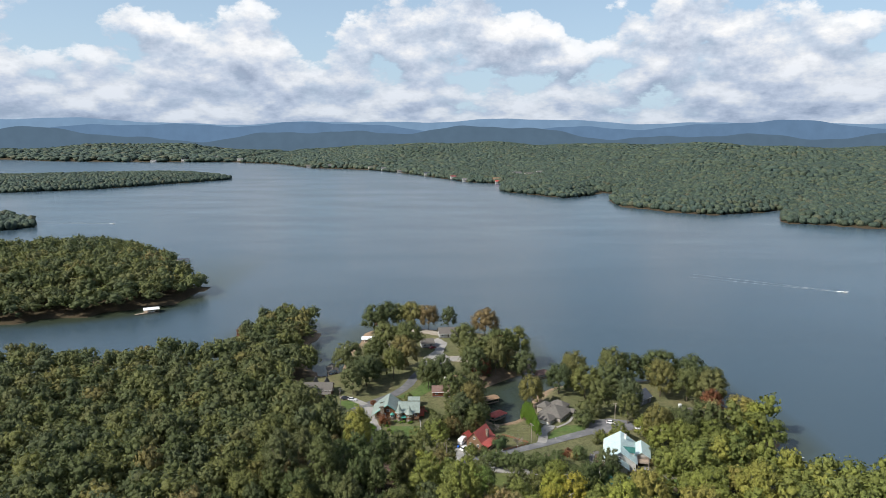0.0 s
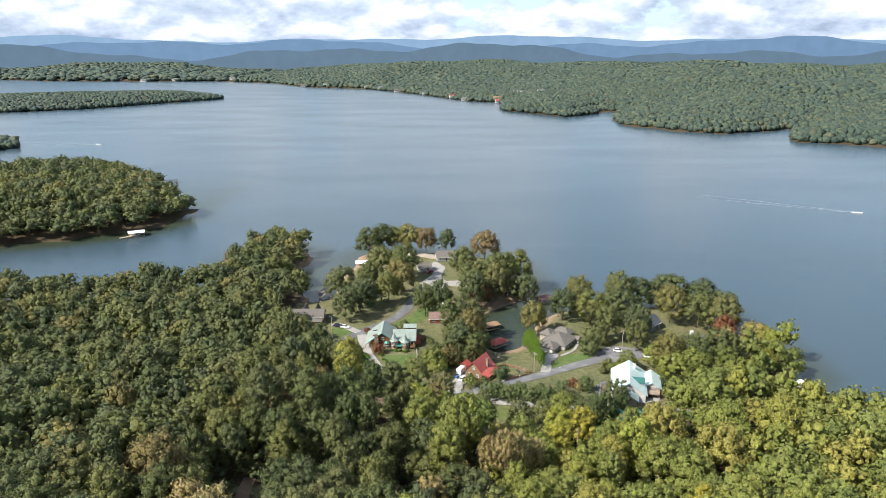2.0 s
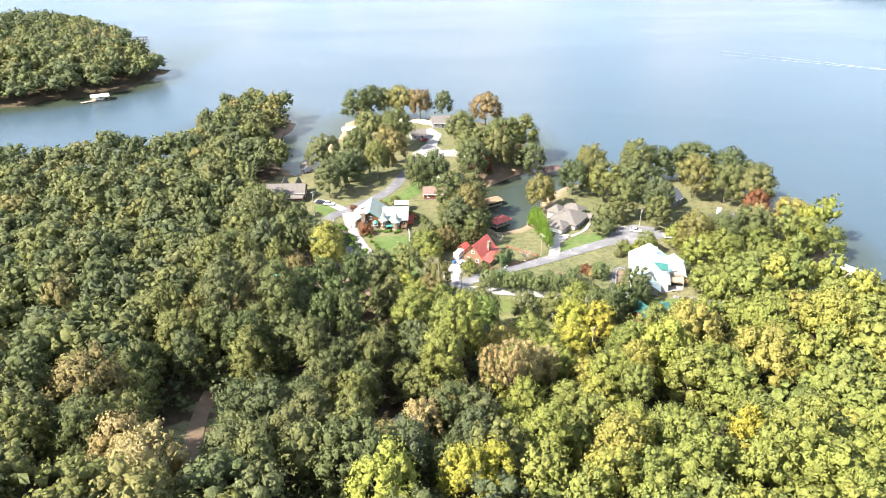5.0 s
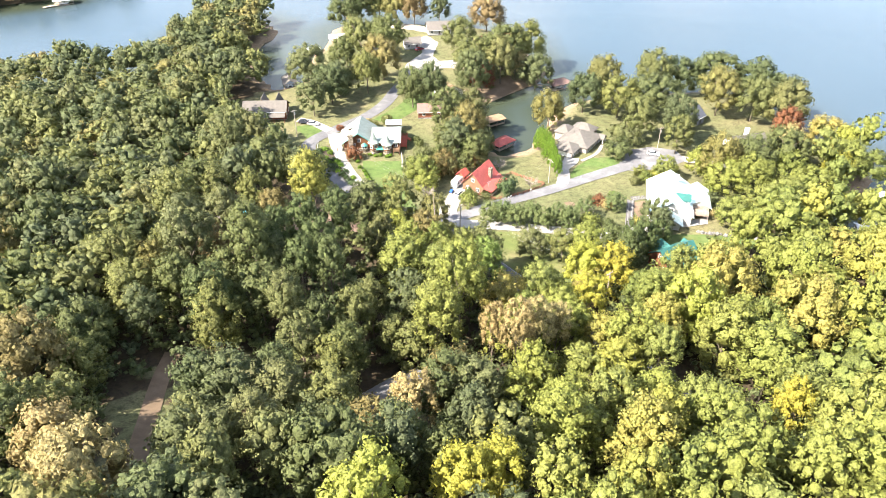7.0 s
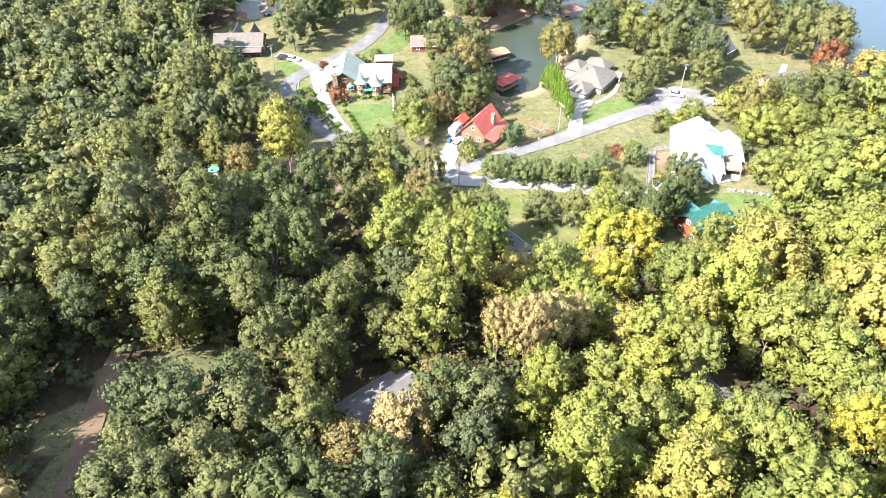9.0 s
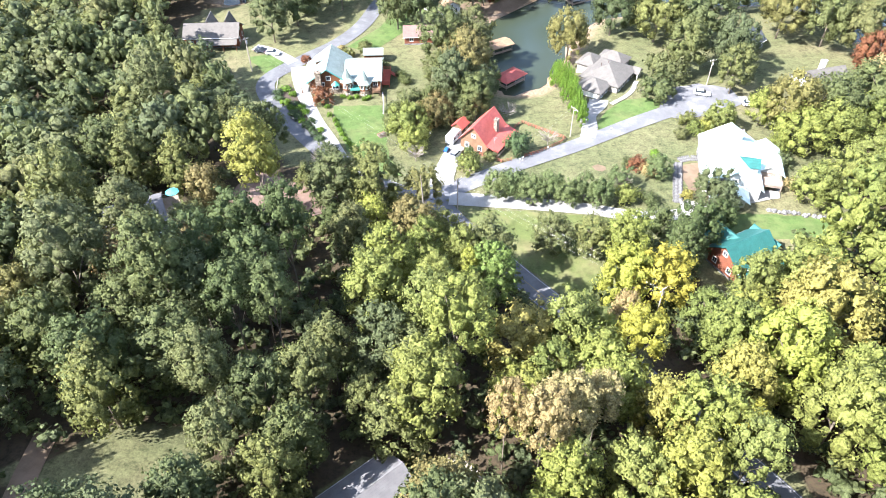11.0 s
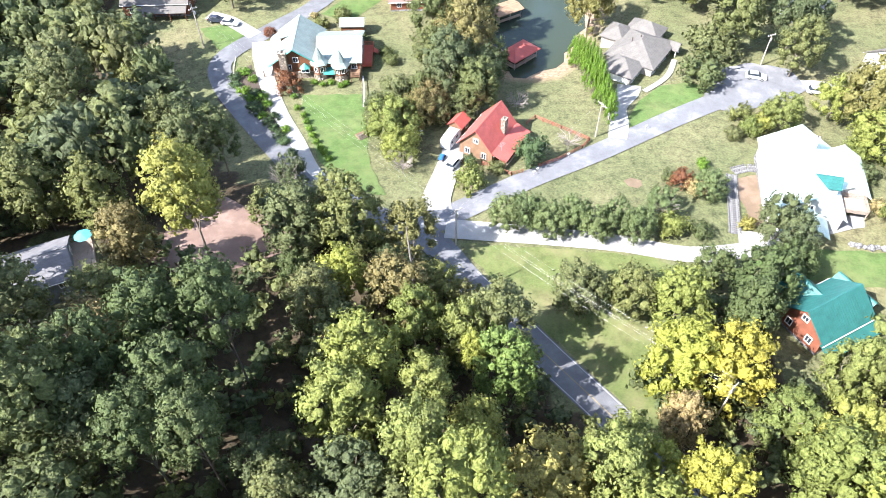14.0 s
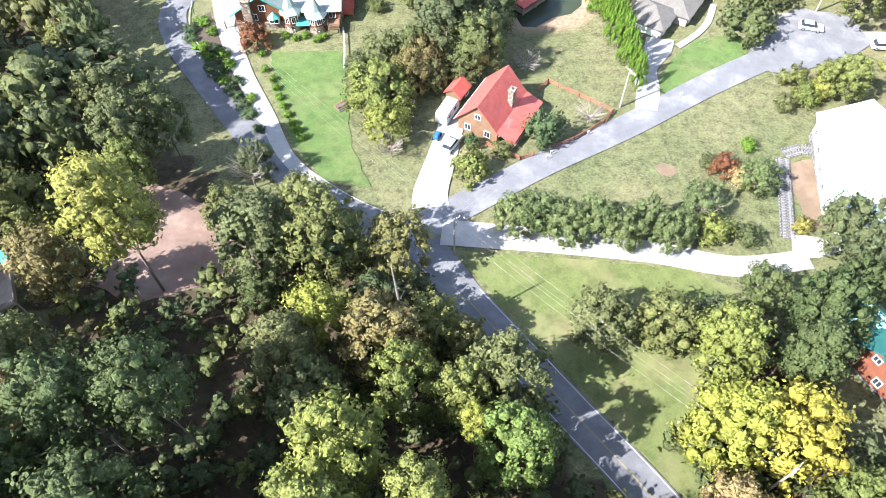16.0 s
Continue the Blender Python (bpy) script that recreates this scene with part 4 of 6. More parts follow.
patch("clay_bank", [(-30, 468), (-12, 462), (-2, 456), (-2, 466), (-14, 474), (-28, 476)], M_GRAVEL, 0.10, "pale bare ground at the point", "bare ground")
patch("clay_bank", [(10, 340), (18, 344), (20, 366), (40, 388), (36, 396), (14, 378), (6, 352)], M_CLAY, 0.06, "brown leaf-strewn shore under trees", "bare ground")
patch("parking", [(66, 303), (72, 300), (84, 303), (92, 308), (90, 316), (82, 319), (74, 317), (69, 311)], M_ASPHALT, 0.24, "worn grey asphalt turnaround at the end of the side road", "road")
patch("parking", [(59.3, 256.8), (72.6, 259.7), (84, 262), (86, 267), (76.3, 262.4), (70.6, 260.2), (60.6, 261.8)], M_CONCRETE, 0.27, "pale concrete apron before the teal-roofed house", "driveway")
ribbon("driveway", [(5.5, 269.3), (5.5, 272.7), (7.5, 280.7), (9.2, 288), (9.6, 293)], (6, 4.2), M_CONCRETE, 0.22, "pale concrete drive with a white car", "driveway")
ribbon("driveway", [(7.1, 264.3), (17.3, 262.9), (26.9, 261.5), (39, 259.4), (50.6, 256.5), (62, 257.4)], (5, 3.4), M_CONCRETE, 0.22, "long pale concrete drive behind the hedge trees", "driveway")
ribbon("driveway", [(44.5, 291.5), (46, 297), (46.5, 303), (50, 308), (51, 311)], (4, 5.5), M_CONCRETE, 0.24, "curved concrete drive to the hip-roofed house", "driveway")
ribbon("driveway", [(-13.4, 275.2), (-19, 282), (-24, 293), (-29.5, 304), (-34, 316), (-37, 327), (-38, 333)], (2.4, 4.6), M_CONCRETE, 0.2, "curving white concrete drive along the log house", "driveway")
ribbon("footpath", [(54, 308.5), (58.5, 312), (61.5, 315.5), (64, 321)], 1.3, M_CONCRETE, 0.26, "pale curved footpath to the front door", "path")
ribbon("driveway", [(-40, 336), (-48, 343.5), (-54, 346.5)], 4.0, M_CONCRETE, 0.2, "pale drive to the brown cabin", "driveway")
ribbon("driveway", [(-54, 195), (-53, 183), (-49.4, 166.6), (-46.8, 157), (-43.5, 143)], 3.5, M_CLAY, 0.15, "shaded gravel track in the woods", "driveway")
ribbon("driveway", [(88, 310), (97, 309), (106, 303)], 3.2, M_CONCRETE, 0.2, "short pale drive to a white house", "driveway")
ribbon("driveway", [(0.4, 187.8), (6.5, 191.9), (13.3, 180.9)], 4.0, M_GRAVEL, 0.15, "pale drive beside a grey-roofed house", "driveway")
ribbon("centre_line", MAIN_ROAD[:8], 0.14, M_LINE_Y, 0.20, "faded yellow road centre line", "road marking")
ribbon("edge_line", MAIN_ROAD[:8], 0.12, M_LINE_W, 0.20, "thin white road edge line", "road marking", side=2.5)
ribbon("edge_line", MAIN_ROAD[:8], 0.12, M_LINE_W, 0.20, "thin white road edge line", "road marking", side=-2.5)
ribbon("kerb", MAIN_ROAD[9:15], 0.22, M_CONCRETE, 0.28, "pale concrete kerb along the road", "kerb", side=-2.8)


# ---------- building parts ----------
def banded(name, col, period, depth=0.35, rough=0.7, metal=0.0, axis=2):
    """Boards, logs or seams: bands of one colour with dark joints."""
    k = Nodes(name)
    v = k.local()
    sepn = k.node("ShaderNodeSeparateXYZ", {0: v})
    f = k.math("FRACT", k.math("DIVIDE", sepn.outputs[axis], period))
    joint = k.ramp(f, [(0.0, 0.0), (0.12, 1.0), (0.88, 1.0), (1.0, 0.0)])
    big, fine = k.noise(0.8, 4, 0.6, v), k.noise(7.0, 4, 0.65, v)
    c = k.ramp(big, [(0.3, tuple(x * 0.75 for x in col)), (0.7, tuple(min(1, x * 1.2) for x in col))])
    c = k.mix(0.35, c, k.ramp(fine, [(0.3, tuple(x * 0.6 for x in col)), (0.7, tuple(min(1, x * 1.3) for x in col))]))
    c = k.mix(k.math("MULTIPLY", k.math("SUBTRACT", 1.0, joint), depth), c, c4(tuple(x * 0.3 for x in col)))
    return k.surface(c, rough, metal, k.bump(joint, 0.5, 0.04), 0.3)


M_LOG = banded("log_siding", (0.17, 0.07, 0.032), 0.28, 0.6)
M_LOG_PALE = banded("pale_log_siding", (0.20, 0.12, 0.07), 0.26, 0.5)
M_LOG_RED = banded("red_board_siding", (0.19, 0.068, 0.038), 0.24, 0.5)
M_WHITE = banded("white_siding", (0.5, 0.49, 0.47), 0.2, 0.25)
M_BRICK = banded("cream_brick", (0.36, 0.32, 0.28), 0.12, 0.25, 0.9)
M_GREYSIDE = banded("grey_siding", (0.19, 0.20, 0.215), 0.2, 0.3)
M_SHINGLE_TAN = banded("tan_shingles", (0.135, 0.124, 0.11), 0.22, 0.15, 0.95)
M_SHINGLE_GREY = banded("grey_shingles", (0.16, 0.155, 0.155), 0.22, 0.15, 0.95)
M_SHINGLE_SLATE = banded("slate_blue_shingles", (0.07, 0.08, 0.10), 0.22, 0.15, 0.95)
M_SHINGLE_BROWN = banded("brown_shingles", (0.20, 0.13, 0.11), 0.22, 0.15, 0.95)
M_ROOF_PALE = banded("pale_green_metal", (0.24, 0.285, 0.255), 0.6, 0.4, 0.55, 0.0, 1)
M_ROOF_PALE_X = banded("pale_green_metal_across", (0.24, 0.285, 0.255), 0.6, 0.4, 0.55, 0.0, 0)
M_ROOF_TEAL = plain("teal_trim_metal", (0.06, 0.24, 0.20), 0.4, 0.15, 0.12)
M_ROOF_WHITE = banded("bright_teal_white_metal", (0.60, 0.74, 0.72), 0.5, 0.15, 0.3, 0.2, 0)
M_ROOF_DARKTEAL = banded("dark_teal_metal", (0.035, 0.135, 0.12), 0.5, 0.3, 0.4, 0.1, 0)
M_ROOF_RED = banded("red_metal_roof", (0.42, 0.095, 0.075), 0.5, 0.3, 0.5, 0.0, 0)
M_ROOF_MAROON = plain("maroon_roof", (0.20, 0.06, 0.055), 0.6, 0.0, 0.15)
M_ROOF_ORANGE = banded("orange_tan_shingles", (0.26, 0.17, 0.105), 0.22, 0.15, 0.95)
M_TRIM = plain("white_trim", (0.75, 0.74, 0.70), 0.5)
M_TRIM_DARK = plain("dark_trim", (0.08, 0.06, 0.05), 0.6)
M_DECK = banded("weathered_deck_boards", (0.34, 0.27, 0.21), 0.15, 0.4, 0.9, 0.0, 0)
M_DECK_RED = plain("red_stained_wood", (0.42, 0.10, 0.06), 0.7)
M_FENCE = plain("red_brown_fence_wood", (0.25, 0.09, 0.055), 0.8)
M_STEEL = plain("galvanised_steel", (0.5, 0.5, 0.5), 0.4, 0.7)
M_POLE = plain("weathered_pole_wood", (0.34, 0.29, 0.24), 0.9, 0, 0.25, 2.0, 12.0, 0.4)
M_WIRE = plain("bright_wire", (0.32, 0.32, 0.31), 0.35, 0.6)


def stone_material(name, a, b):
    k = Nodes(name)
    vor = k.node("ShaderNodeTexVoronoi", {"Vector": k.local(), "Scale": 2.2})
    c = k.ramp(vor.outputs["Color"], [(0.2, a), (0.8, b)])
    edge = k.ramp(vor.outputs["Distance"], [(0.0, 1.0), (0.55, 1.0), (0.75, 0.4)])
    return k.surface(k.mix(1.0, c, edge, "MULTIPLY"), 0.95, 0, k.bump(edge, 0.5, 0.05), 0.2)


M_STONE = stone_material("field_stone", (0.17, 0.135, 0.10), (0.32, 0.27, 0.21))
M_ROCK = stone_material("grey_stone", (0.13, 0.125, 0.12), (0.25, 0.245, 0.235))


def glass_material():
    k = Nodes("window_glass")
    n = k.noise(0.7, 2, 0.5, k.local())
    return k.surface(k.ramp(n, [(0.3, (0.02, 0.025, 0.03)), (0.7, (0.05, 0.06, 0.07))]), 0.06, 0, None, 0.6)


M_GLASS = glass_material()


def walls(bm, x0, x1, y0, y1, z0, z1, rise=0.0, along="x"):
    """The outer shell of a block, with gable ends under a ridge along x or y."""
    if not rise:
        return box(bm, (x0, y0, z0), (x1, y1, z1))
    xm, ym = (x0 + x1) / 2, (y0 + y1) / 2
    if along == "x":
        prof = [(y0, z0), (y1, z0), (y1, z1), (ym, z1 + rise), (y0, z1)]
        a, b = [bm.verts.new((x0, p, z)) for p, z in prof], [bm.verts.new((x1, p, z)) for p, z in prof]
    else:
        prof = [(x0, z0), (x1, z0), (x1, z1), (xm, z1 + rise), (x0, z1)]
        a, b = [bm.verts.new((p, y0, z)) for p, z in prof], [bm.verts.new((p, y1, z)) for p, z in prof]
    bm.faces.new(a)
    bm.faces.new(b[::-1])
    for i in range(5):
        j = (i + 1) % 5
        bm.faces.new((a[i], b[i], b[j], a[j]))
    bmesh.ops.recalc_face_normals(bm, faces=bm.faces)
    return bm


def up_slab(bm, pts, thick=0.14):
    a, b, c = Vector(pts[0]), Vector(pts[1]), Vector(pts[2])
    return slab(bm, pts if (b - a).cross(c - a).z > 0 else pts[::-1], thick)


def gable_roof(bm, x0, x1, y0, y1, z1, rise, along="x", over=0.5):
    """Two roof planes with eaves and a ridge cap."""
    if along == "x":
        lo, hi, a, b = x0 - over, x1 + over, y0, y1
        put = lambda u, v, z: (u, v, z)
    else:
        lo, hi, a, b = y0 - over, y1 + over, x0, x1
        put = lambda u, v, z: (v, u, z)
    mid, half = (a + b) / 2, (b - a) / 2
    slope = rise / half
    ze, zr, th = z1 - over * slope + 0.12, z1 + rise + 0.12, 0.16
    prof = [(mid - half - over, ze), (mid - 0.12, zr), (mid - 0.1, zr + 0.07), (mid + 0.1, zr + 0.07), (mid + 0.12, zr), (mid + half + over, ze), (mid + half + over, ze - th), (mid, zr - th), (mid - half - over, ze - th)]
    p, q = [bm.verts.new(put(lo, v, z)) for v, z in prof], [bm.verts.new(put(hi, v, z)) for v, z in prof]
    faces = [bm.faces.new((p[k], p[(k + 1) % 9], q[(k + 1) % 9], q[k])) for k in range(9)]
    faces += [bm.faces.new(f) for e in (p, q) for f in ((e[0], e[1], e[7], e[8]), (e[1], e[2], e[3], e[4], e[7]), (e[4], e[5], e[6], e[7]))]
    bmesh.ops.recalc_face_normals(bm, faces=faces)
    return bm


def hip_roof(bm, x0, x1, y0, y1, z1, rise, over=0.5):
    x0, x1, y0, y1 = x0 - over, x1 + over, y0 - over, y1 + over
    w = min(x1 - x0, y1 - y0) / 2
    if x1 - x0 >= y1 - y0:
        r0, r1 = (x0 + w, (y0 + y1) / 2, z1 + rise), (x1 - w - 0.01, (y0 + y1) / 2, z1 + rise)
    else:
        r0, r1 = ((x0 + x1) / 2, y0 + w, z1 + rise), ((x0 + x1) / 2, y1 - w - 0.01, z1 + rise)
    c = [(x0, y0, z1), (x1, y0, z1), (x1, y1, z1), (x0, y1, z1)]
    if x1 - x0 >= y1 - y0:
        sets = [[c[0], c[1], r1, r0], [c[1], c[2], r1], [c[2], c[3], r0, r1], [c[3], c[0], r0]]
    else:
        sets = [[c[0], c[1], r0], [c[1], c[2], r1, r0], [c[2], c[3], r1], [c[3], c[0], r0, r1]]
    for p in sets:
        up_slab(bm, p, 0.12)
    box(bm, (x0 + 0.02, y0 + 0.02, z1 - 0.2), (x1 - 0.02, y1 - 0.02, z1 - 0.12))
    return bm


def window(parent, x, y, z, face, w=1.0, h=1.3, trim=None):
    """A framed window on a wall. face: the direction in degrees towards which it looks."""
    m = pose(x, y, z, 0, 0, face + 90)
    bm = bmesh.new()
    for lo, hi in (((-w / 2 - 0.1, -0.08, -h / 2 - 0.1), (w / 2 + 0.1, 0.06, -h / 2)), ((-w / 2 - 0.1, -0.08, h / 2), (w / 2 + 0.1, 0.06, h / 2 + 0.1)),
                   ((-w / 2 - 0.1, -0.08, -h / 2), (-w / 2, 0.06, h / 2)), ((w / 2, -0.08, -h / 2), (w / 2 + 0.1, 0.06, h / 2)), ((-0.03, -0.06, -h / 2), (0.03, 0.05, h / 2))):
        box(bm, lo, hi)
    ob = part("window", bm, trim or M_TRIM, parent)
    ob.matrix_local = m
    bm = bmesh.new()
    box(bm, (-w / 2, -0.03, -h / 2), (w / 2, 0.03, h / 2))
    part("pane", bm, M_GLASS, ob)
    return ob


def door(parent, x, y, z, face, w=1.0, h=2.05, material=None):
    bm = bmesh.new()
    box(bm, (-w / 2, -0.06, 0), (w / 2, 0.05, h), 0.02)
    box(bm, (-w / 2 + 0.15, -0.08, 0.2), (w / 2 - 0.15, -0.05, h * 0.45))
    box(bm, (-w / 2 + 0.15, -0.08, h * 0.53), (w / 2 - 0.15, -0.05, h - 0.2))
    ob = part("door", bm, material or M_TRIM_DARK, parent)
    ob.matrix_local = pose(x, y, z, 0, 0, face + 90)
    bm = bmesh.new()
    tube(bm, (w / 2 - 0.12, -0.14, h / 2), (w / 2 - 0.12, -0.05, h / 2), 0.04)
    part("handle", bm, M_STEEL, ob, "small metal door handle")
    return ob


def chimney(parent, x, y, z0, z1, w, d, material):
    bm = bmesh.new()
    box(bm, (x - w / 2, y - d / 2, z0), (x + w / 2, y + d / 2, z1), 0.04)
    box(bm, (x - w / 2 - 0.1, y - d / 2 - 0.1, z1), (x + w / 2 + 0.1, y + d / 2 + 0.1, z1 + 0.15), 0.03)
    ob = part("chimney", bm, material, parent, "square stone chimney with a cap")
    bm = bmesh.new()
    tube(bm, (x, y, z1 + 0.15), (x, y, z1 + 0.5), 0.16, 0.14)
    part("flue", bm, M_TRIM_DARK, ob)
    return ob


def railing(bm, a, b, h=1.0, gap=0.16, r=0.025):
    a, b = Vector(a), Vector(b)
    n = max(2, int((b - a).length / gap))
    for i in range(n + 1):
        p = a.lerp(b, i / n)
        box(bm, p - Vector((r, r, 0)), p + Vector((r, r, h)))
    tube(bm, a + Vector((0, 0, h)), b + Vector((0, 0, h)), 0.05, 0.05, 4)
    return bm


def deck(parent, x0, x1, y0, y1, z, posts, material=None, sides="xyXY"):
    """A raised deck: boards, rail and posts."""
    bm = bmesh.new()
    y = y0
    while y < y1 - 0.05:
        box(bm, (x0, y, z - 0.05), (x1, y + 0.14, z))
        y += 0.16
    box(bm, (x0, y0, z - 0.3), (x1, y0 + 0.08, z - 0.052))
    box(bm, (x0, y1 - 0.08, z - 0.3), (x1, y1, z - 0.052))
    part("decking", bm, material or M_DECK, parent)
    bm = bmesh.new()
    ends = {"y": ((x0, y0), (x1, y0)), "Y": ((x0, y1), (x1, y1)), "x": ((x0, y0), (x0, y1)), "X": ((x1, y0), (x1, y1))}
    for s in sides:
        (ax, ay), (bx, by) = ends[s]
        railing(bm, (ax, ay, z), (bx, by, z))
    part("rail", bm, material or M_DECK, parent)
    for px, py in ((x0 + 0.1, y0 + 0.1), (x1 - 0.1, y0 + 0.1), (x0 + 0.1, y1 - 0.1), (x1 - 0.1, y1 - 0.1)):
        bm = bmesh.new()
        box(bm, (px - 0.08, py - 0.08, z - posts), (px + 0.08, py + 0.08, z - 0.05))
        part("post", bm, material or M_DECK, parent)


def lowest(x, y, r):
    """The lowest ground under a building."""
    a = np.linspace(0, 6.28, 12)
    return float(min(land(x + r * np.cos(a), y + r * np.sin(a)).min(), ground_z(x, y)))


# ---------- the log house with two turrets ----------
def log_house():
    g = 4.0
    h = thing("house", pose(0, 0, g), "large log house with pale green roof, turrets and stone base", "house")
    bm = bmesh.new()
    walls(bm, -32.2, -21.6, 317.2, 331.5, 2.2, 4.6, 3.4, "y")
    part("log_wall", bm, M_LOG, h)
    bm = bmesh.new()
    walls(bm, -21.7, -11.8, 317.6, 330.5, 2.2, 4.6, 2.6, "x")
    part("log_wall", bm, M_LOG, h)
    bm = bmesh.new()
    box(bm, (-32.35, 317.0, -1.5), (-21.5, 331.7, 2.25), 0.05)
    box(bm, (-21.8, 317.4, -1.5), (-11.6, 330.7, 2.24), 0.05)
    part("stone_base", bm, M_STONE, h, "pale field stone basement wall")
    bm = bmesh.new()
    gable_roof(bm, -32.2, -21.6, 317.2, 331.5, 4.6, 3.6, "y", 0.7)
    part("roof", bm, M_ROOF_PALE, h, "pale green standing seam metal roof")
    bm = bmesh.new()
    gable_roof(bm, -21.6, -11.8, 317.6, 330.5, 4.5, 2.6, "x", 0.6)
    part("roof", bm, M_ROOF_PALE_X, h, "pale green standing seam metal roof")
    bm = bmesh.new()
    up_slab(bm, [(-35.0, 317.0, 2.5), (-32.4, 317.0, 4.2), (-32.4, 332.0, 4.2), (-35.0, 332.0, 2.5)])
    part("side_roof", bm, M_ROOF_PALE, h, "low pale side roof over the porch")
    for y in (317.4, 322, 327, 331.6):
        bm = bmesh.new()
        tube(bm, (-34.7, y, -0.6), (-34.7, y, 2.6), 0.14, 0.12)
        part("porch_post", bm, M_LOG_PALE, h)
    # dormers on the long slope
    for y in (321.0, 326.5):
        bm = bmesh.new()
        walls(bm, -31.0, -28.2, y - 1.5, y + 1.5, 4.4, 6.4)
        part("dormer", bm, M_LOG, h, "log dormer")
        bm = bmesh.new()
        up_slab(bm, [(-31.8, y - 1.9, 6.3), (-27.6, y - 1.9, 7.6), (-27.6, y + 1.9, 7.6), (-31.8, y + 1.9, 6.3)])
        part("dormer_roof", bm, M_ROOF_PALE, h)
        window(h, -31.05, y, 5.5, 180, 1.6, 0.9, M_TRIM_DARK)
    # teal barge boards on the front gable
    bm = bmesh.new()
    for s in (-1, 1):
        a, b = Vector((-26.9 + s * 6.1, 316.45, 4.2)), Vector((-26.9, 316.45, 8.4))
        tube(bm, a, b, 0.18, 0.18, 4)
    part("barge_board", bm, M_ROOF_TEAL, h, "teal roof edge trim")
    # turrets
    for tx, ty, r, eave, tip in ((-21.3, 317.6, 1.75, 4.7, 8.6), (-16.3, 316.9, 1.7, 4.2, 8.0)):
        bm = bmesh.new()
        tube(bm, (tx, ty, 1.9), (tx, ty, eave), r, r, 8)
        t = part("turret", bm, M_LOG, h, "octagonal log turret with a pointed roof")
        bm = bmesh.new()
        tube(bm, (tx, ty, -1.5), (tx, ty, 1.95), r + 0.1, r + 0.1, 8)
        part("turret_base", bm, M_STONE, t)
        bm = bmesh.new()
        tube(bm, (tx, ty, eave - 0.15), (tx, ty, eave + 0.9), r + 0.6, r * 0.72, 8)
        tube(bm, (tx, ty, eave + 0.9), (tx, ty, tip), r * 0.72, 0.03, 8)
        part("turret_roof", bm, M_ROOF_PALE, t, "pointed pale green turret roof")
        for a in (-112, -67, -22):
            window(h, tx + math.cos(radians(a)) * r * 0.94, ty + math.sin(radians(a)) * r * 0.94, 3.2, a, 0.7, 1.2)
        window(h, tx, ty - r * 0.96, 0.5, -90, 0.8, 1.2)
    bm = bmesh.new()
    tube(bm, (-24.6, 316.9, 3.6), (-24.6, 316.9, 4.6), 1.4, 0.1, 6)
    part("bay_roof", bm, M_ROOF_TEAL, h, "small teal bay window roof")
    bm = bmesh.new()
    box(bm, (-25.6, 316.4, 2.3), (-23.6, 317.3, 3.6), 0.05)
    part("bay_window", bm, M_TRIM, h)
    window(h, -24.6, 316.38, 2.95, -90, 1.6, 1.0)
    window(h, -26.6, 317.15, 5.4, -90, 1.1, 1.2)
    window(h, -28.4, 317.15, 3.4, -90, 1.0, 1.3)
    window(h, -13.2, 317.55, 3.2, -90, 1.2, 1.3)
    door(h, -19.0, 317.35, -0.1, -90, 1.1, 2.1)
    door(h, -13.6, 317.35, 0.0, -90, 1.4, 2.1, M_GLASS)
    for y in (320, 324, 328):
        window(h, -11.72, y, 3.3, 0, 1.1, 1.3)
    for x in (-30, -26, -19, -15):
        window(h, x, 331.6 if x < -22 else 330.6, 3.3, 90, 1.1, 1.3)
    chimney(h, -29.4, 316.6, -1.5, 7.6, 1.7, 1.2, M_STONE)
    bm = bmesh.new()
    up_slab(bm, [(-20.4, 315.5, 2.3), (-17.6, 315.5, 2.3), (-17.6, 317.5, 3.0), (-20.4, 317.5, 3.0)])
    part("entry_roof", bm, M_ROOF_TEAL, h, "teal entry roof")
    deck(h, -11.6, -9.2, 320, 329, 1.6, 3.0, M_DECK_RED, "yXY")
    deck(h, -14.0, -11.7, 314.6, 317.4, 2.3, 3.0, M_LOG_PALE, "xyX")
    bm = bmesh.new()
    for i in range(9):
        box(bm, (-9.2 + i * 0.32, 326.2, 1.35 - i * 0.2), (-8.85 + i * 0.32, 328.0, 1.45 - i * 0.2))
    part("stair", bm, M_DECK_RED, h, "red stained wooden steps")
    return h


log_house()


def shed(x, y, yaw, l, w, wall_h, rise, wall_m, roof_m, label, category="shed", door_face=-90):
    z = lowest(x, y, max(l, w) / 2)
    h = thing("shed", pose(x, y, z, 0, 0, yaw), label, category)
    bm = bmesh.new()
    walls(bm, -l / 2, l / 2, -w / 2, w / 2, -0.4, wall_h, rise, "x")
    part("wall", bm, wall_m, h)
    bm = bmesh.new()
    gable_roof(bm, -l / 2, l / 2, -w / 2, w / 2, wall_h, rise, "x", 0.35)
    part("roof", bm, roof_m, h)
    door(h, -l * 0.2, -w / 2 - 0.02, 0.05, -90, 1.2, 2.0)
    window(h, l * 0.2, -w / 2 - 0.02, 1.4, -90, 0.9, 0.8)
    return h


shed(-14.8, 336.4, 0, 5.6, 3.8, 3.2, 1.0, M_LOG, M_ROOF_PALE, "small log shed with a pale green metal roof")


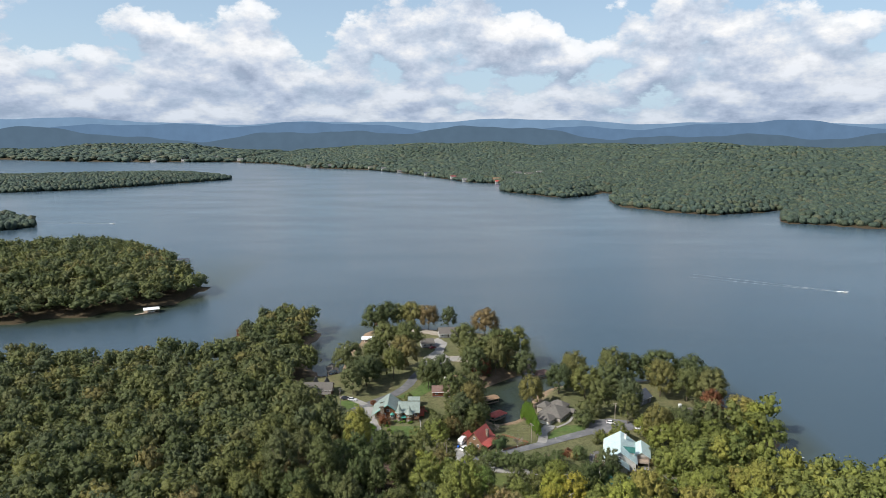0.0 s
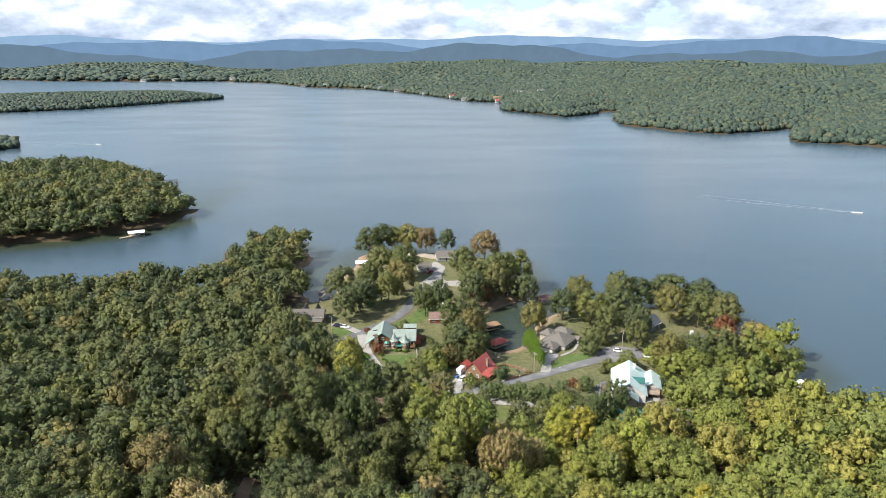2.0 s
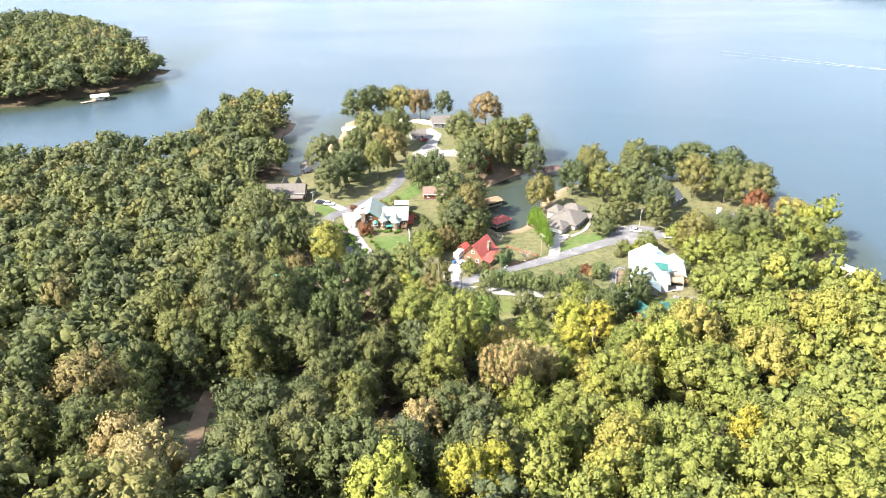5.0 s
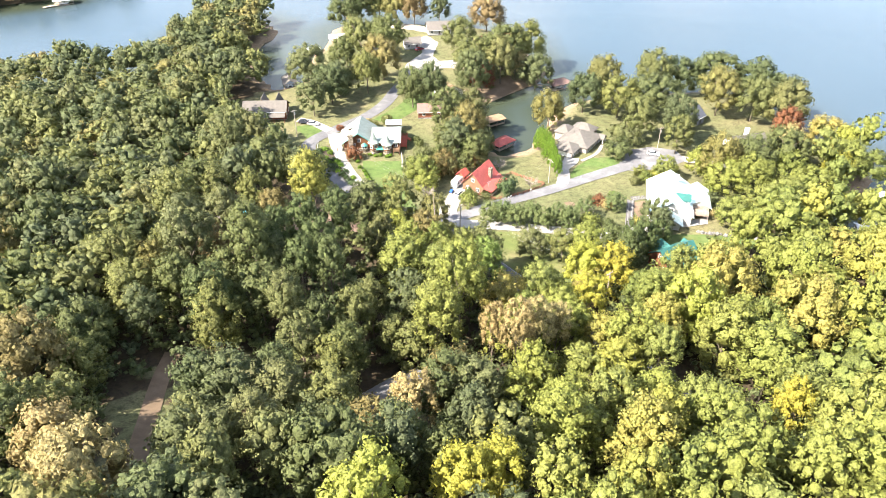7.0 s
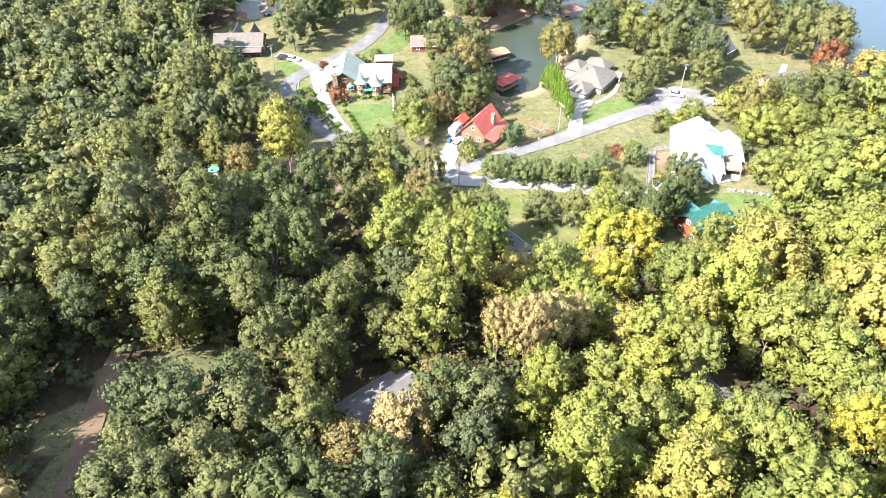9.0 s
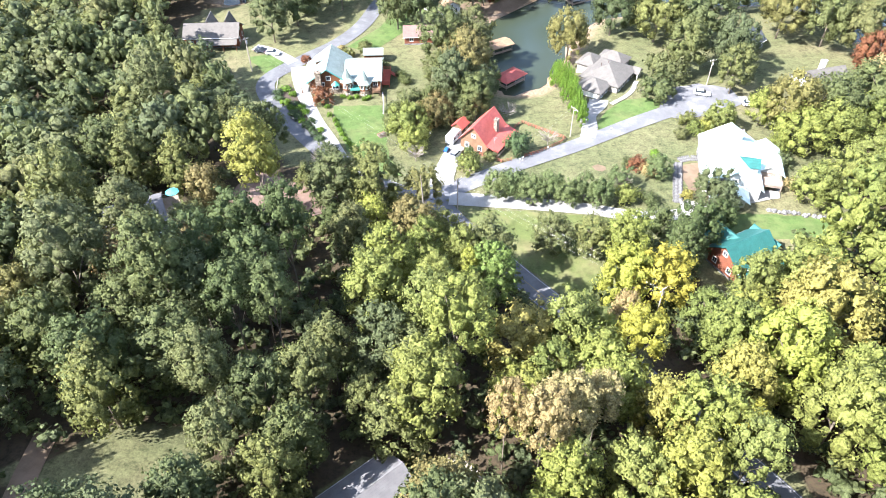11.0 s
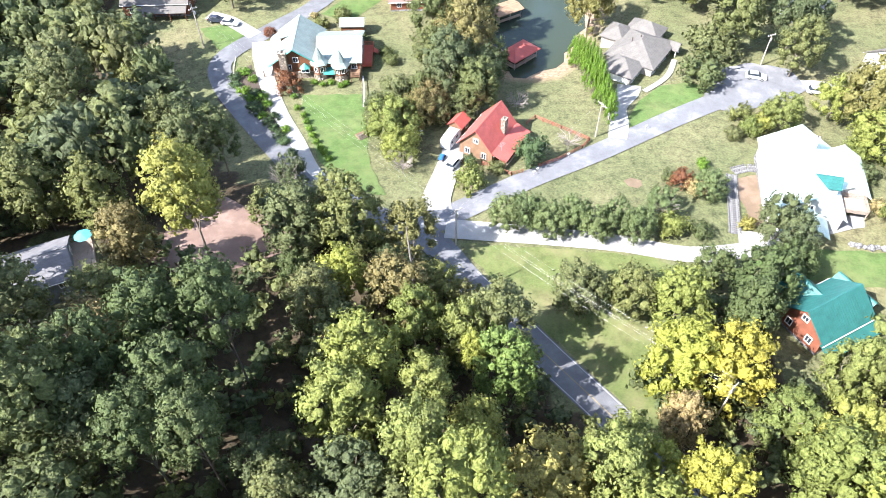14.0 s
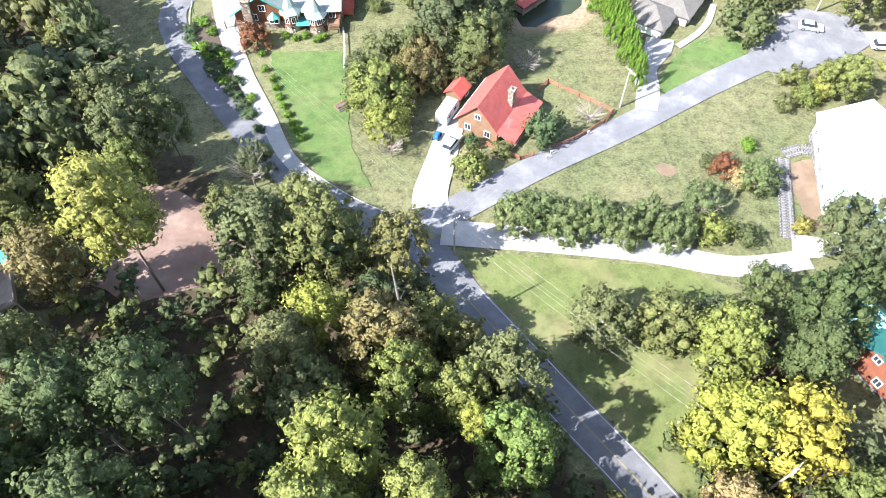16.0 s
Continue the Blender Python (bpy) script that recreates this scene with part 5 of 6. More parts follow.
def house(x, y, yaw, l, w, wall_h, rise, wall_m, roof_m, label, seams=0.0, over=0.6, front=(-90,), lift=0.0):
    """A gabled house with its ridge along its length, windows on all sides and a front door."""
    z = lowest(x, y, max(l, w) * 0.42) + lift
    h = thing("house", pose(x, y, z, 0, 0, yaw), label, "house")
    bm = bmesh.new()
    walls(bm, -l / 2, l / 2, -w / 2, w / 2, 0.4, wall_h, rise, "x")
    part("wall", bm, wall_m, h)
    bm = bmesh.new()
    box(bm, (-l / 2 - 0.06, -w / 2 - 0.06, -1.5 - lift), (l / 2 + 0.06, w / 2 + 0.06, 0.45), 0.03)
    part("foundation", bm, M_ROCK, h)
    bm = bmesh.new()
    gable_roof(bm, -l / 2, l / 2, -w / 2, w / 2, wall_h, rise, "x", over)
    part("roof", bm, roof_m, h)
    storeys = 2 if wall_h > 4.6 else 1
    for s in range(storeys):
        zz = 1.9 + s * 2.7
        n = max(2, int(l / 3.6))
        for i in range(n):
            u = -l / 2 + l * (i + 0.5) / n
            if s == 0 and i == n // 2:
                door(h, u, -w / 2 - 0.02, 0.45, -90)
            else:
                window(h, u, -w / 2 - 0.02, zz, -90)
            window(h, u, w / 2 + 0.02, zz, 90)
        for v in (-w / 4, w / 4):
            window(h, l / 2 + 0.02, v, zz, 0)
            window(h, -l / 2 - 0.02, v, zz, 180)
    if rise > 2:
        window(h, -l / 2 - 0.02, 0, wall_h + rise * 0.35, 180, 1.0, 1.0)
        window(h, l / 2 + 0.02, 0, wall_h + rise * 0.35, 0, 1.0, 1.0)
    for s in (-1, 1):
        bm = bmesh.new()
        tube(bm, (-l / 2 - over, s * (w / 2 + over + 0.05), wall_h - over * rise / (w / 2) - 0.05), (l / 2 + over, s * (w / 2 + over + 0.05), wall_h - over * rise / (w / 2) - 0.05), 0.08, 0.08, 6)
        part("gutter", bm, M_TRIM, h)
    return h


# red-roofed log house
rh = house(16.6, 290.6, 58.5, 10.6, 7.6, 3.6, 4.2, M_LOG_PALE, M_ROOF_RED, "log house with a bright red metal roof and stone chimney", 0.5, 0.5)
chimney(rh, 1.2, -3.1, -0.5, 7.4, 1.3, 1.0, M_STONE)
bm = bmesh.new()
up_slab(bm, [(-5.8, -7.2, 2.6), (5.8, -7.2, 2.6), (5.8, -3.9, 3.7), (-5.8, -3.9, 3.7)])
part("porch_roof", bm, M_ROOF_RED, rh, "lower red metal porch roof")
for u in (-5.4, -1.8, 1.8, 5.4):
    bm = bmesh.new()
    box(bm, (u - 0.1, -7.0, -0.6), (u + 0.1, -6.8, 2.7))
    part("porch_post", bm, M_LOG_PALE, rh)
deck(rh, -5.6, 5.6, -7.0, -3.9, 0.5, 1.5, M_DECK, "y")
bm = bmesh.new()
tube(bm, (-3.5, -5.0, 3.3), (-3.5, -5.0, 5.0), 0.03)
for i in range(5):
    tube(bm, (-4.3, -5.4 + i * 0.2, 4.9), (-2.7, -5.4 + i * 0.2, 4.9), 0.02, 0.02, 4)
part("aerial", bm, M_STEEL, rh, "thin metal roof aerial")
shed(10.8, 296.2, 58.5, 3.4, 3.0, 2.4, 1.2, M_LOG_PALE, M_ROOF_RED, "small log shed with a red metal roof")


# hip-roofed house
def hip_house():
    x, y, yaw = 56.2, 322.6, 54.6
    z = lowest(x, y, 9)
    h = thing("house", pose(x, y, z, 0, 0, yaw), "low cream house with a grey-tan hipped shingle roof and garage", "house")
    blocks = ((-6.4, 6.9, -5.2, 6.4, 3.0, 3.0), (-12.3, -5.2, -2.5, 4.8, 2.8, 2.2), (0.6, 7.4, 5.6, 11.0, 2.9, 2.1), (6.0, 12.0, -1.0, 7.0, 3.0, 2.3))
    for x0, x1, y0, y1, wz, rise in blocks:
        bm = bmesh.new()
        box(bm, (x0, y0, -0.8), (x1, y1, wz), 0.03)
        part("wall", bm, M_BRICK, h)
        bm = bmesh.new()
        hip_roof(bm, x0, x1, y0, y1, wz, rise, 0.55)
        part("roof", bm, M_SHINGLE_TAN, h, "grey-tan hipped shingle roof")
    for u in (-4.5, -1.5, 1.8, 4.8):
        window(h, u, -5.22, 1.6, -90, 1.2, 1.4)
    for u in (-10.5, -7.5):
        window(h, u, -2.52, 1.5, -90, 1.1, 1.2)
    for v in (0, 3):
        window(h, 12.02, v + 1, 1.6, 0, 1.2, 1.4)
    door(h, 3.3, -5.22, 0.1, -90, 1.1, 2.1)
    bm = bmesh.new()
    for i in range(4):
        box(bm, (-12.36, -1.9 + i * 0.05, 0.05 + i * 0.58), (-12.28, 4.2, 0.6 + i * 0.58), 0.02)
    part("garage_door", bm, M_TRIM, h, "white panelled garage door")
    bm = bmesh.new()
    walls(bm, 4.4, 7.2, -7.0, -5.0, 2.5, 2.7, 1.1, "y")
    gable_roof(bm, 4.4, 7.2, -7.0, -5.0, 2.7, 1.1, "y", 0.3)
    part("porch_roof", bm, M_SHINGLE_TAN, h)
    for u in (4.6, 7.0):
        bm = bmesh.new()
        tube(bm, (u, -6.8, -0.5), (u, -6.8, 2.6), 0.14)
        part("porch_column", bm, M_TRIM, h, "white porch column")
    for u, v in ((0.5, 1.2), (-1.5, 2.5)):
        bm = bmesh.new()
        tube(bm, (u, v, 5.0), (u, v, 6.2), 0.14)
        part("vent_pipe", bm, M_TRIM_DARK, h)


hip_house()

# the white house under a dazzling teal-white roof
wh = house(74.8, 272.5, 76, 20, 12.5, 4.2, 4.0, M_WHITE, M_ROOF_WHITE, "white house with a dazzling pale teal metal roof", 0.5, 0.6, lift=0.6)
bm = bmesh.new()
walls(bm, -2.0, 9.0, -12.0, -6.0, 0.4, 3.4, 1.8, "x")
part("wing", bm, M_WHITE, wh, "lower white side wing")
bm = bmesh.new()
gable_roof(bm, -2.0, 9.0, -12.0, -5.4, 3.4, 2.0, "x", 0.6)
part("wing_roof", bm, M_ROOF_WHITE, wh)
deck(wh, -6.5, -2.2, -11.5, -7.0, 2.6, 4.0, M_DECK, "xyX")
bm = bmesh.new()
box(bm, (-13.2, -3.0, -0.4), (-10.3, 4.6, 3.4), 0.04)
part("garage", bm, M_WHITE, wh)
bm = bmesh.new()
gable_roof(bm, -14.5, -9.0, -3.2, 4.8, 3.4, 2.4, "x", 0.5)
part("garage_roof", bm, M_ROOF_WHITE, wh)
bm = bmesh.new()
walls(bm, -4.5, -1.5, -5.6, -2.2, 4.5, 6.3, 1.2, "y")
part("dormer", bm, M_WHITE, wh)
bm = bmesh.new()
gable_roof(bm, -4.5, -1.5, -5.6, -1.0, 6.3, 1.2, "y", 0.35)
part("dormer_roof", bm, M_ROOF_DARKTEAL, wh, "teal dormer roof")
chimney(wh, 6.0, -2.0, 3.0, 9.0, 0.8, 0.8, M_TRIM)

# the dark teal-roofed log house
gh = house(67.4, 241.0, 26, 10.5, 8.0, 4.0, 3.0, M_LOG_RED, M_ROOF_DARKTEAL, "red-brown log house with a dark teal metal roof", 0.5, 0.6)
bm = bmesh.new()
walls(bm, -2.6, 2.6, 3.0, 7.6, 0.0, 3.4, 2.2, "y")
part("wing", bm, M_LOG_RED, gh)
bm = bmesh.new()
gable_roof(bm, -2.6, 2.6, 1.2, 7.6, 3.4, 2.2, "y", 0.5)
part("wing_roof", bm, M_ROOF_DARKTEAL, gh)
bm = bmesh.new()
up_slab(bm, [(-5.8, -6.6, 2.4), (5.8, -6.6, 2.4), (5.8, -4.1, 3.4), (-5.8, -4.1, 3.4)])
part("porch_roof", bm, M_ROOF_DARKTEAL, gh)
for u in (-5.4, 0, 5.4):
    bm = bmesh.new()
    box(bm, (u - 0.1, -6.4, -2), (u + 0.1, -6.2, 2.5))
    part("porch_post", bm, M_LOG_RED, gh)
bm = bmesh.new()
walls(bm, 5.3, 9.0, -2.5, 4.0, 0.0, 3.0, 1.6, "y")
part("side_wing", bm, M_LOG_RED, gh)
bm = bmesh.new()
gable_roof(bm, 5.3, 9.0, -2.5, 4.0, 3.0, 1.6, "y", 0.5)
part("side_wing_roof", bm, M_ROOF_DARKTEAL, gh)

# the beige house by the east shore
bh = house(114.2, 313.2, 14, 12.5, 9.0, 4.4, 3.2, M_WHITE, M_SHINGLE_TAN, "white house with a plain tan shingle roof", 0, 0.5)
chimney(bh, 0.8, 2.0, 3.0, 9.0, 1.4, 1.1, M_TRIM)
# the blue-grey house under trees
house(102, 340, 40, 10, 7.5, 3.4, 3.0, M_GREYSIDE, M_SHINGLE_SLATE, "grey-blue house with dark slate gables under trees", 0, 0.5)
# the brown cabin by the cove
cb = house(-67.5, 350.8, 1, 17, 8.4, 3.9, 2.6, M_LOG_RED, M_SHINGLE_TAN, "long red-brown cabin with a tan shingle roof", 0, 0.5)
bm = bmesh.new()
up_slab(bm, [(-4.5, -7.0, 2.3), (8.4, -7.0, 2.3), (8.4, -4.3, 3.3), (-4.5, -4.3, 3.3)])
part("porch_roof", bm, M_SHINGLE_TAN, cb)
for u in (-4.2, 0, 4.0, 8.1):
    bm = bmesh.new()
    box(bm, (u - 0.08, -6.9, -1.5), (u + 0.08, -6.7, 2.4))
    part("porch_post", bm, M_LOG_RED, cb)
for u in (-1.5, 4.5):
    bm = bmesh.new()
    walls(bm, u - 1.6, u + 1.6, 2.0, 6.6, 0.3, 3.9, 3.4, "y")
    part("rear_gable", bm, M_LOG_RED, cb)
    bm = bmesh.new()
    gable_roof(bm, u - 1.6, u + 1.6, 0.5, 6.6, 3.9, 3.4, "y", 0.4)
    part("gable_roof", bm, M_SHINGLE_TAN, cb)
# houses on the peninsula
house(3.0, 457, 8, 12, 9, 3.2, 2.8, M_WHITE, M_SHINGLE_TAN, "cream house with a tan shingle roof at the point", 0, 0.6)
house(-10.5, 434, 12, 8, 7, 3.0, 2.0, M_WHITE, M_SHINGLE_TAN, "open cream garage with a tan shingle roof", 0, 0.6)
house(28.5, 433, 20, 12, 9, 3.2, 2.8, M_LOG_RED, M_ROOF_MAROON, "house with a maroon roof among trees", 0, 0.5)
house(7.0, 372, -50, 10, 8, 3.0, 2.4, M_WHITE, M_ROOF_ORANGE, "house with an orange-tan roof among trees", 0, 0.5)
house(-1.0, 350, 0, 9, 6.5, 3.0, 2.0, M_LOG_RED, M_SHINGLE_BROWN, "brown house half hidden under trees", 0, 0.5)
house(-31, 425, 40, 8, 6, 3.0, 2.2, M_WHITE, M_SHINGLE_GREY, "small white gabled house among trees", 0, 0.4)
# grey-roofed house in the woods
house(-6.8, 185.2, 38, 13, 8.5, 3.2, 2.6, M_GREYSIDE, M_SHINGLE_GREY, "house with a weathered grey roof in the woods", 0, 0.6)
# distant brick-red roof over the left-hand woods
house(-199, 374, 5, 14, 9, 8.0, 3.0, M_LOG_RED, M_SHINGLE_BROWN, "tall house with a red-brown roof above the trees", 0, 0.5)

# grey house with a raised deck
dh = house(-57.8, 247.5, 24, 11, 9, 5.6, 2.0, M_GREYSIDE, M_SHINGLE_GREY, "grey house with a grey shingle roof and raised deck", 0, 0.4)
deck(dh, 5.1, 9.0, -3.5, 4.4, 4.2, 5.0, M_DECK, "yXY")


# ---------- shrubs and hedges ----------
def shrub(x, y, r, height, material, label, group, category="shrub"):
    z = ground_z(x, y)
    t = thing("shrub", pose(x, y, z, 0, 0, TREE_RNG.uniform(0, 360)), label, category, group)
    c = new("foliage", crown_mesh(material, TREE_RNG.randrange(4), "bush"))
    c.parent = t
    c.matrix_local = Matrix.LocRotScale((0, 0, -0.12 * height), None, (r, r, height / 1.45))
    bm = bmesh.new()
    tube(bm, (0, 0, -0.1), (0, 0, height * 0.5), 0.06 * r + 0.02, 0.03)
    part("stem", bm, M_BARK, t)
    return t


for x, y in [(-28.2, 309.1), (-27, 304.7), (-25.3, 301.9), (-24.4, 299.6), (-23.4, 297), (-22.4, 294.8), (-21.4, 292.3), (-20.3, 290), (-19.3, 288.2), (-18.2, 286.2)]:
    shrub(x + 1.6, y, 0.85, 1.5, M_LEAF_CONIFER, "small clipped green shrub along the white drive", "shrubs along the drive")
for x, y in [(-41.7, 314.4), (-39.3, 311.3), (-36.4, 306.3), (-33.5, 302), (-30.5, 297.7), (-27.3, 292.7), (-42.2, 317), (-36.3, 310.7), (-38, 316), (-33, 306), (-25, 288.5),
             (-37.4, 308.4), (-35, 303.9), (-32, 299.6), (-29, 295.2), (-40.4, 319.4), (-34.8, 309), (-30.6, 301.6), (-27.6, 297)]:
    shrub(x + 0.6, y, TREE_RNG.uniform(1.2, 1.8), TREE_RNG.uniform(1.3, 2.1), M_LEAF_DARK if TREE_RNG.random() < 0.6 else M_LEAF_CONIFER, "rounded shrub in the mulched bed", "shrubs in the bed")
shrub(-27.8, 312.2, 3.2, 5.5, M_LEAF_RED, "dense brown-red leafy bush beside the log house", "bushes by the log house")
for x, y in [(-20.5, 313.6), (-18.6, 314.2), (-15, 313.8), (-16.2, 313), (-22.6, 314.6)]:
    shrub(x, y, 0.9, 1.3, M_LEAF_CONIFER, "low green shrub against the stone base", "bushes by the log house")
for x, y, r in [(-6, 326, 1.8), (-4.5, 322, 2.0), (-12, 333, 1.5), (-23, 339, 2.2), (-18, 343, 2.5), (-31, 336, 1.6)]:
    shrub(x, y, r, r * 1.4, M_LEAF, "loose green garden shrub", "garden shrubs")
shrub(-26, 345, 1.3, 1.2, M_LEAF_RUST, "low orange flowering shrub by the road", "garden shrubs")
tree(-35.5, 334.5, 1.8, 3.2, M_LEAF_RED, "small reddish ornamental tree by the road", "", "near", 0.2)
# tall narrow evergreens in a row
for i in range(13):
    u = i / 12
    x, y = 43.8 - 3.8 * u, 297.5 + 27 * u
    z = ground_z(x, y)
    t = thing("evergreen", pose(x, y, z, 0, 0, i * 47), "tall narrow bright green evergreen in a dense row", "conifer", "row of evergreens")
    c = new("foliage", crown_mesh(M_LEAF_CONIFER, i % 4, "cone"))
    c.parent = t
    hh = 8.6 + 2.6 * math.sin(u * 3.1) + TREE_RNG.uniform(-0.4, 0.4)
    c.matrix_local = Matrix.LocRotScale((0, 0, -0.5), None, (2.2, 2.2, hh / 2.4))
    bm = bmesh.new()
    tube(bm, (0, 0, -0.2), (0, 0, hh * 0.7), 0.14, 0.05)
    part("trunk", bm, M_BARK, t)
shrub(67.8, 311, 5.2, 8.0, M_LEAF, "huge rounded dense green bush by the turnaround", "big bushes by the turnaround")
shrub(73, 322, 6.0, 9.0, M_LEAF, "huge rounded dense green bush by the house", "big bushes by the turnaround")
shrub(24.8, 284.2, 3.6, 7.0, M_LEAF_DARK, "dark glossy evergreen bush beside the red-roofed house", "bushes by the red-roofed house")
shrub(12.5, 275.8, 3.3, 5.5, M_LEAF_SUNNY, "broad yellow-green bush beside the concrete drive", "bushes by the red-roofed house")
shrub(17.7, 281.2, 1.9, 2.6, M_LEAF, "low green shrub beside the porch", "bushes by the red-roofed house")
shrub(12.6, 282.8, 1.4, 3.6, M_LEAF_DARK, "upright green shrub against the log wall", "bushes by the red-roofed house")
for x, y, r, h in [(-3, 293, 6.0, 11), (-1.5, 286, 4.2, 8), (-5.5, 299, 4.2, 8), (2.0, 298, 4.0, 9), (-2.5, 304, 4, 9), (4.5, 303, 4, 8), (10, 316, 5, 12), (17, 312, 4.5, 11), (5, 320, 4.5, 12), (14, 342, 5, 13), (8, 343, 5, 13), (16, 305.4, 3.8, 10.5), (10.1, 312.5, 4, 12), (2.6, 304.5, 3.6, 9), (-7.7, 303.4, 2.4, 5), (19.9, 319.2, 3.6, 11), (-2.3, 295.6, 3.4, 8), (11.9, 300.2, 3, 8), (6.4, 298.7, 2.8, 7)]:
    tree(x, y, r, h, M_LEAF_SUNNY if y < 295 else M_LEAF, "dense thicket of olive-green small trees between lawns", "thicket between the houses", "near", 0.06)
for x, y, r, c in [(53.7, 275.2, 2.4, M_LEAF_RED), (55.8, 272.3, 2.2, M_LEAF_RUST), (51.5, 277, 1.6, M_LEAF), (59.4, 280.7, 1.5, M_LEAF_CONIFER), (73, 292.5, 2.6, M_LEAF_SUNNY), (79.5, 298.7, 2.4, M_LEAF_SUNNY), (72.3, 297.3, 2.6, M_LEAF),
                   (76, 294, 2.6, M_LEAF_SUNNY), (69, 291, 2.0, M_LEAF), (84, 299, 2.4, M_LEAF_SUNNY), (88, 266, 2.0, M_LEAF_RUST), (93, 262, 2.2, M_LEAF_SUNNY), (97.4, 271.4, 2.6, M_LEAF_SUNNY), (89.4, 275.3, 2.6, M_LEAF), (91.4, 282.3, 3.0, M_LEAF_SUNNY),
                   (47.8, 262, 3.0, M_LEAF_SUNNY), (53.3, 261.2, 2.2, M_LEAF), (62.3, 262.9, 1.6, M_LEAF_SUNNY)]:
    shrub(x, y, r, r * 1.7, c, "bushy green to rust shrub in rough grass", "shrubs on the bank")
for i in range(26):
    x, y = TREE_RNG.uniform(-6, 48), TREE_RNG.uniform(345, 415)
    if signed(np.array([x]), np.array([y]), SHORE_NEAR)[0] > 3 and not (-14 < x < 14 and 395 < y < 420) and abs(x - 7) + abs(y - 372) > 12 and x > 10:
        shrub(x, y, TREE_RNG.uniform(1, 2.2), TREE_RNG.uniform(1.4, 3), M_LEAF, "wild green shrub under the shore trees", "shore shrubs")


def bare_tree(x, y, h, r, label):
    """A leafless grey tree: a trunk, limbs and many twigs."""
    z = ground_z(x, y)
    t = thing("bare_tree", pose(x, y, z), label, "tree", "leafless trees")
    rng = random.Random(int(x * 10))
    bm = bmesh.new()
    tube(bm, (0, 0, -0.3), (0, 0, h * 0.45), 0.12, 0.07, 6)
    part("trunk", bm, M_BARE, t)
    bm = bmesh.new()
    for i in range(34):
        a, e = rng.uniform(0, 6.28), rng.uniform(0.5, 1.4)
        b = Vector((0, 0, h * rng.uniform(0.2, 0.45)))
        m = b + Vector((math.cos(a) * r * 0.5, math.sin(a) * r * 0.5, h * 0.25 * e))
        tube(bm, b, m, 0.045, 0.03, 4)
        for _ in range(4):
            tip = m + Vector((math.cos(a + rng.uniform(-0.8, 0.8)) * r * 0.5, math.sin(a + rng.uniform(-0.8, 0.8)) * r * 0.5, h * rng.uniform(0.08, 0.3)))
            tube(bm, m, tip, 0.026, 0.012, 3)
    part("crown", bm, M_BARE, t)


bare_tree(33.4, 288.2, 4.5, 2.6, "small leafless grey tree inside the fence")
bare_tree(-16.7, 195.7, 9, 3.5, "pale leafless tree at the edge of the clearing")
bare_tree(-22.9, 274.3, 8, 3.0, "leafless grey tree beside the road")
bare_tree(-1, 281.1, 5, 2.2, "small leafless tree by the lawn")
bare_tree(47.6, 266.3, 5, 2.4, "half bare grey tree by the drive")
bare_tree(24, 303, 4, 2.6, "bare branched bush in dry grass")
bare_tree(23.2, 201.2, 16, 2.6, "tall dead tree with bare pale limbs")

# a dead trunk among the trees
sz = ground_z(2.1, 244)
snag = thing("dead_trunk", pose(2.1, 244, sz), "tall pale dead tree trunk with broken top", "tree")
bm = bmesh.new()
tube(bm, (0, 0, -0.5), (-0.3, 0.1, 9), 0.34, 0.27, 9)
tube(bm, (-0.3, 0.1, 9), (-0.9, 0.3, 22), 0.27, 0.06, 8)
part("trunk", bm, M_BARE, snag)
bm = bmesh.new()
for h, a in ((8, 0.4), (11, 2.2), (13.5, 4.4), (15, 1.0), (17.4, 3.6)):
    tube(bm, (-0.3, 0.1, h), (-0.3 + math.cos(a) * 0.9, 0.1 + math.sin(a) * 0.9, h + 0.5), 0.07, 0.02, 5)
part("stub", bm, M_BARE, snag)


# ---------- poles and wires ----------
def utility_pole(x, y, h, yaw, label, lamp=False):
    z = ground_z(x, y)
    t = thing("utility_pole", pose(x, y, z, 0, 0, yaw), label, "utility pole", "utility poles")
    bm = bmesh.new()
    tube(bm, (0, 0, -0.5), (0, 0, h), 0.17, 0.12, 10)
    part("pole", bm, M_POLE, t)
    bm = bmesh.new()
    box(bm, (-1.1, -0.06, h - 0.5), (1.1, 0.06, h - 0.36), 0.01)
    part("crossarm", bm, M_POLE, t)
    for u in (-1.0, -0.4, 0.4, 1.0):
        bm = bmesh.new()
        tube(bm, (u, 0, h - 0.36), (u, 0, h - 0.12), 0.05, 0.04, 6)
        part("insulator", bm, M_TRIM, t)
    if lamp:
        bm = bmesh.new()
        tube(bm, (0, 0, h - 1.0), (0.9, 0.3, h - 0.7), 0.05, 0.05, 6)
        box(bm, (0.7, 0.15, h - 0.78), (1.3, 0.45, h - 0.62), 0.04)
        part("street_light", bm, M_STEEL, t, "grey street light on an arm")
    else:
        bm = bmesh.new()
        tube(bm, (0.28, 0, h - 1.9), (0.28, 0, h - 1.1), 0.2, 0.2, 10)
        part("transformer", bm, M_STEEL, t, "grey transformer can")
    return Vector((x, y, z + h - 0.15))


P1 = utility_pole(-52, 331, 11, 40, "weathered wooden utility pole beside the cabin drive")
P2 = utility_pole(8.9, 260.1, 9.2, 40, "weathered wooden utility pole at the road junction")
P3 = utility_pole(45, 223.5, 10.5, 40, "weathered wooden utility pole among roadside trees")
P4 = utility_pole(40, 292.5, 9.0, -60, "wooden pole with a street light by the evergreens", True)
P5 = utility_pole(84, 318, 8.5, 20, "wooden utility pole beside the turnaround")


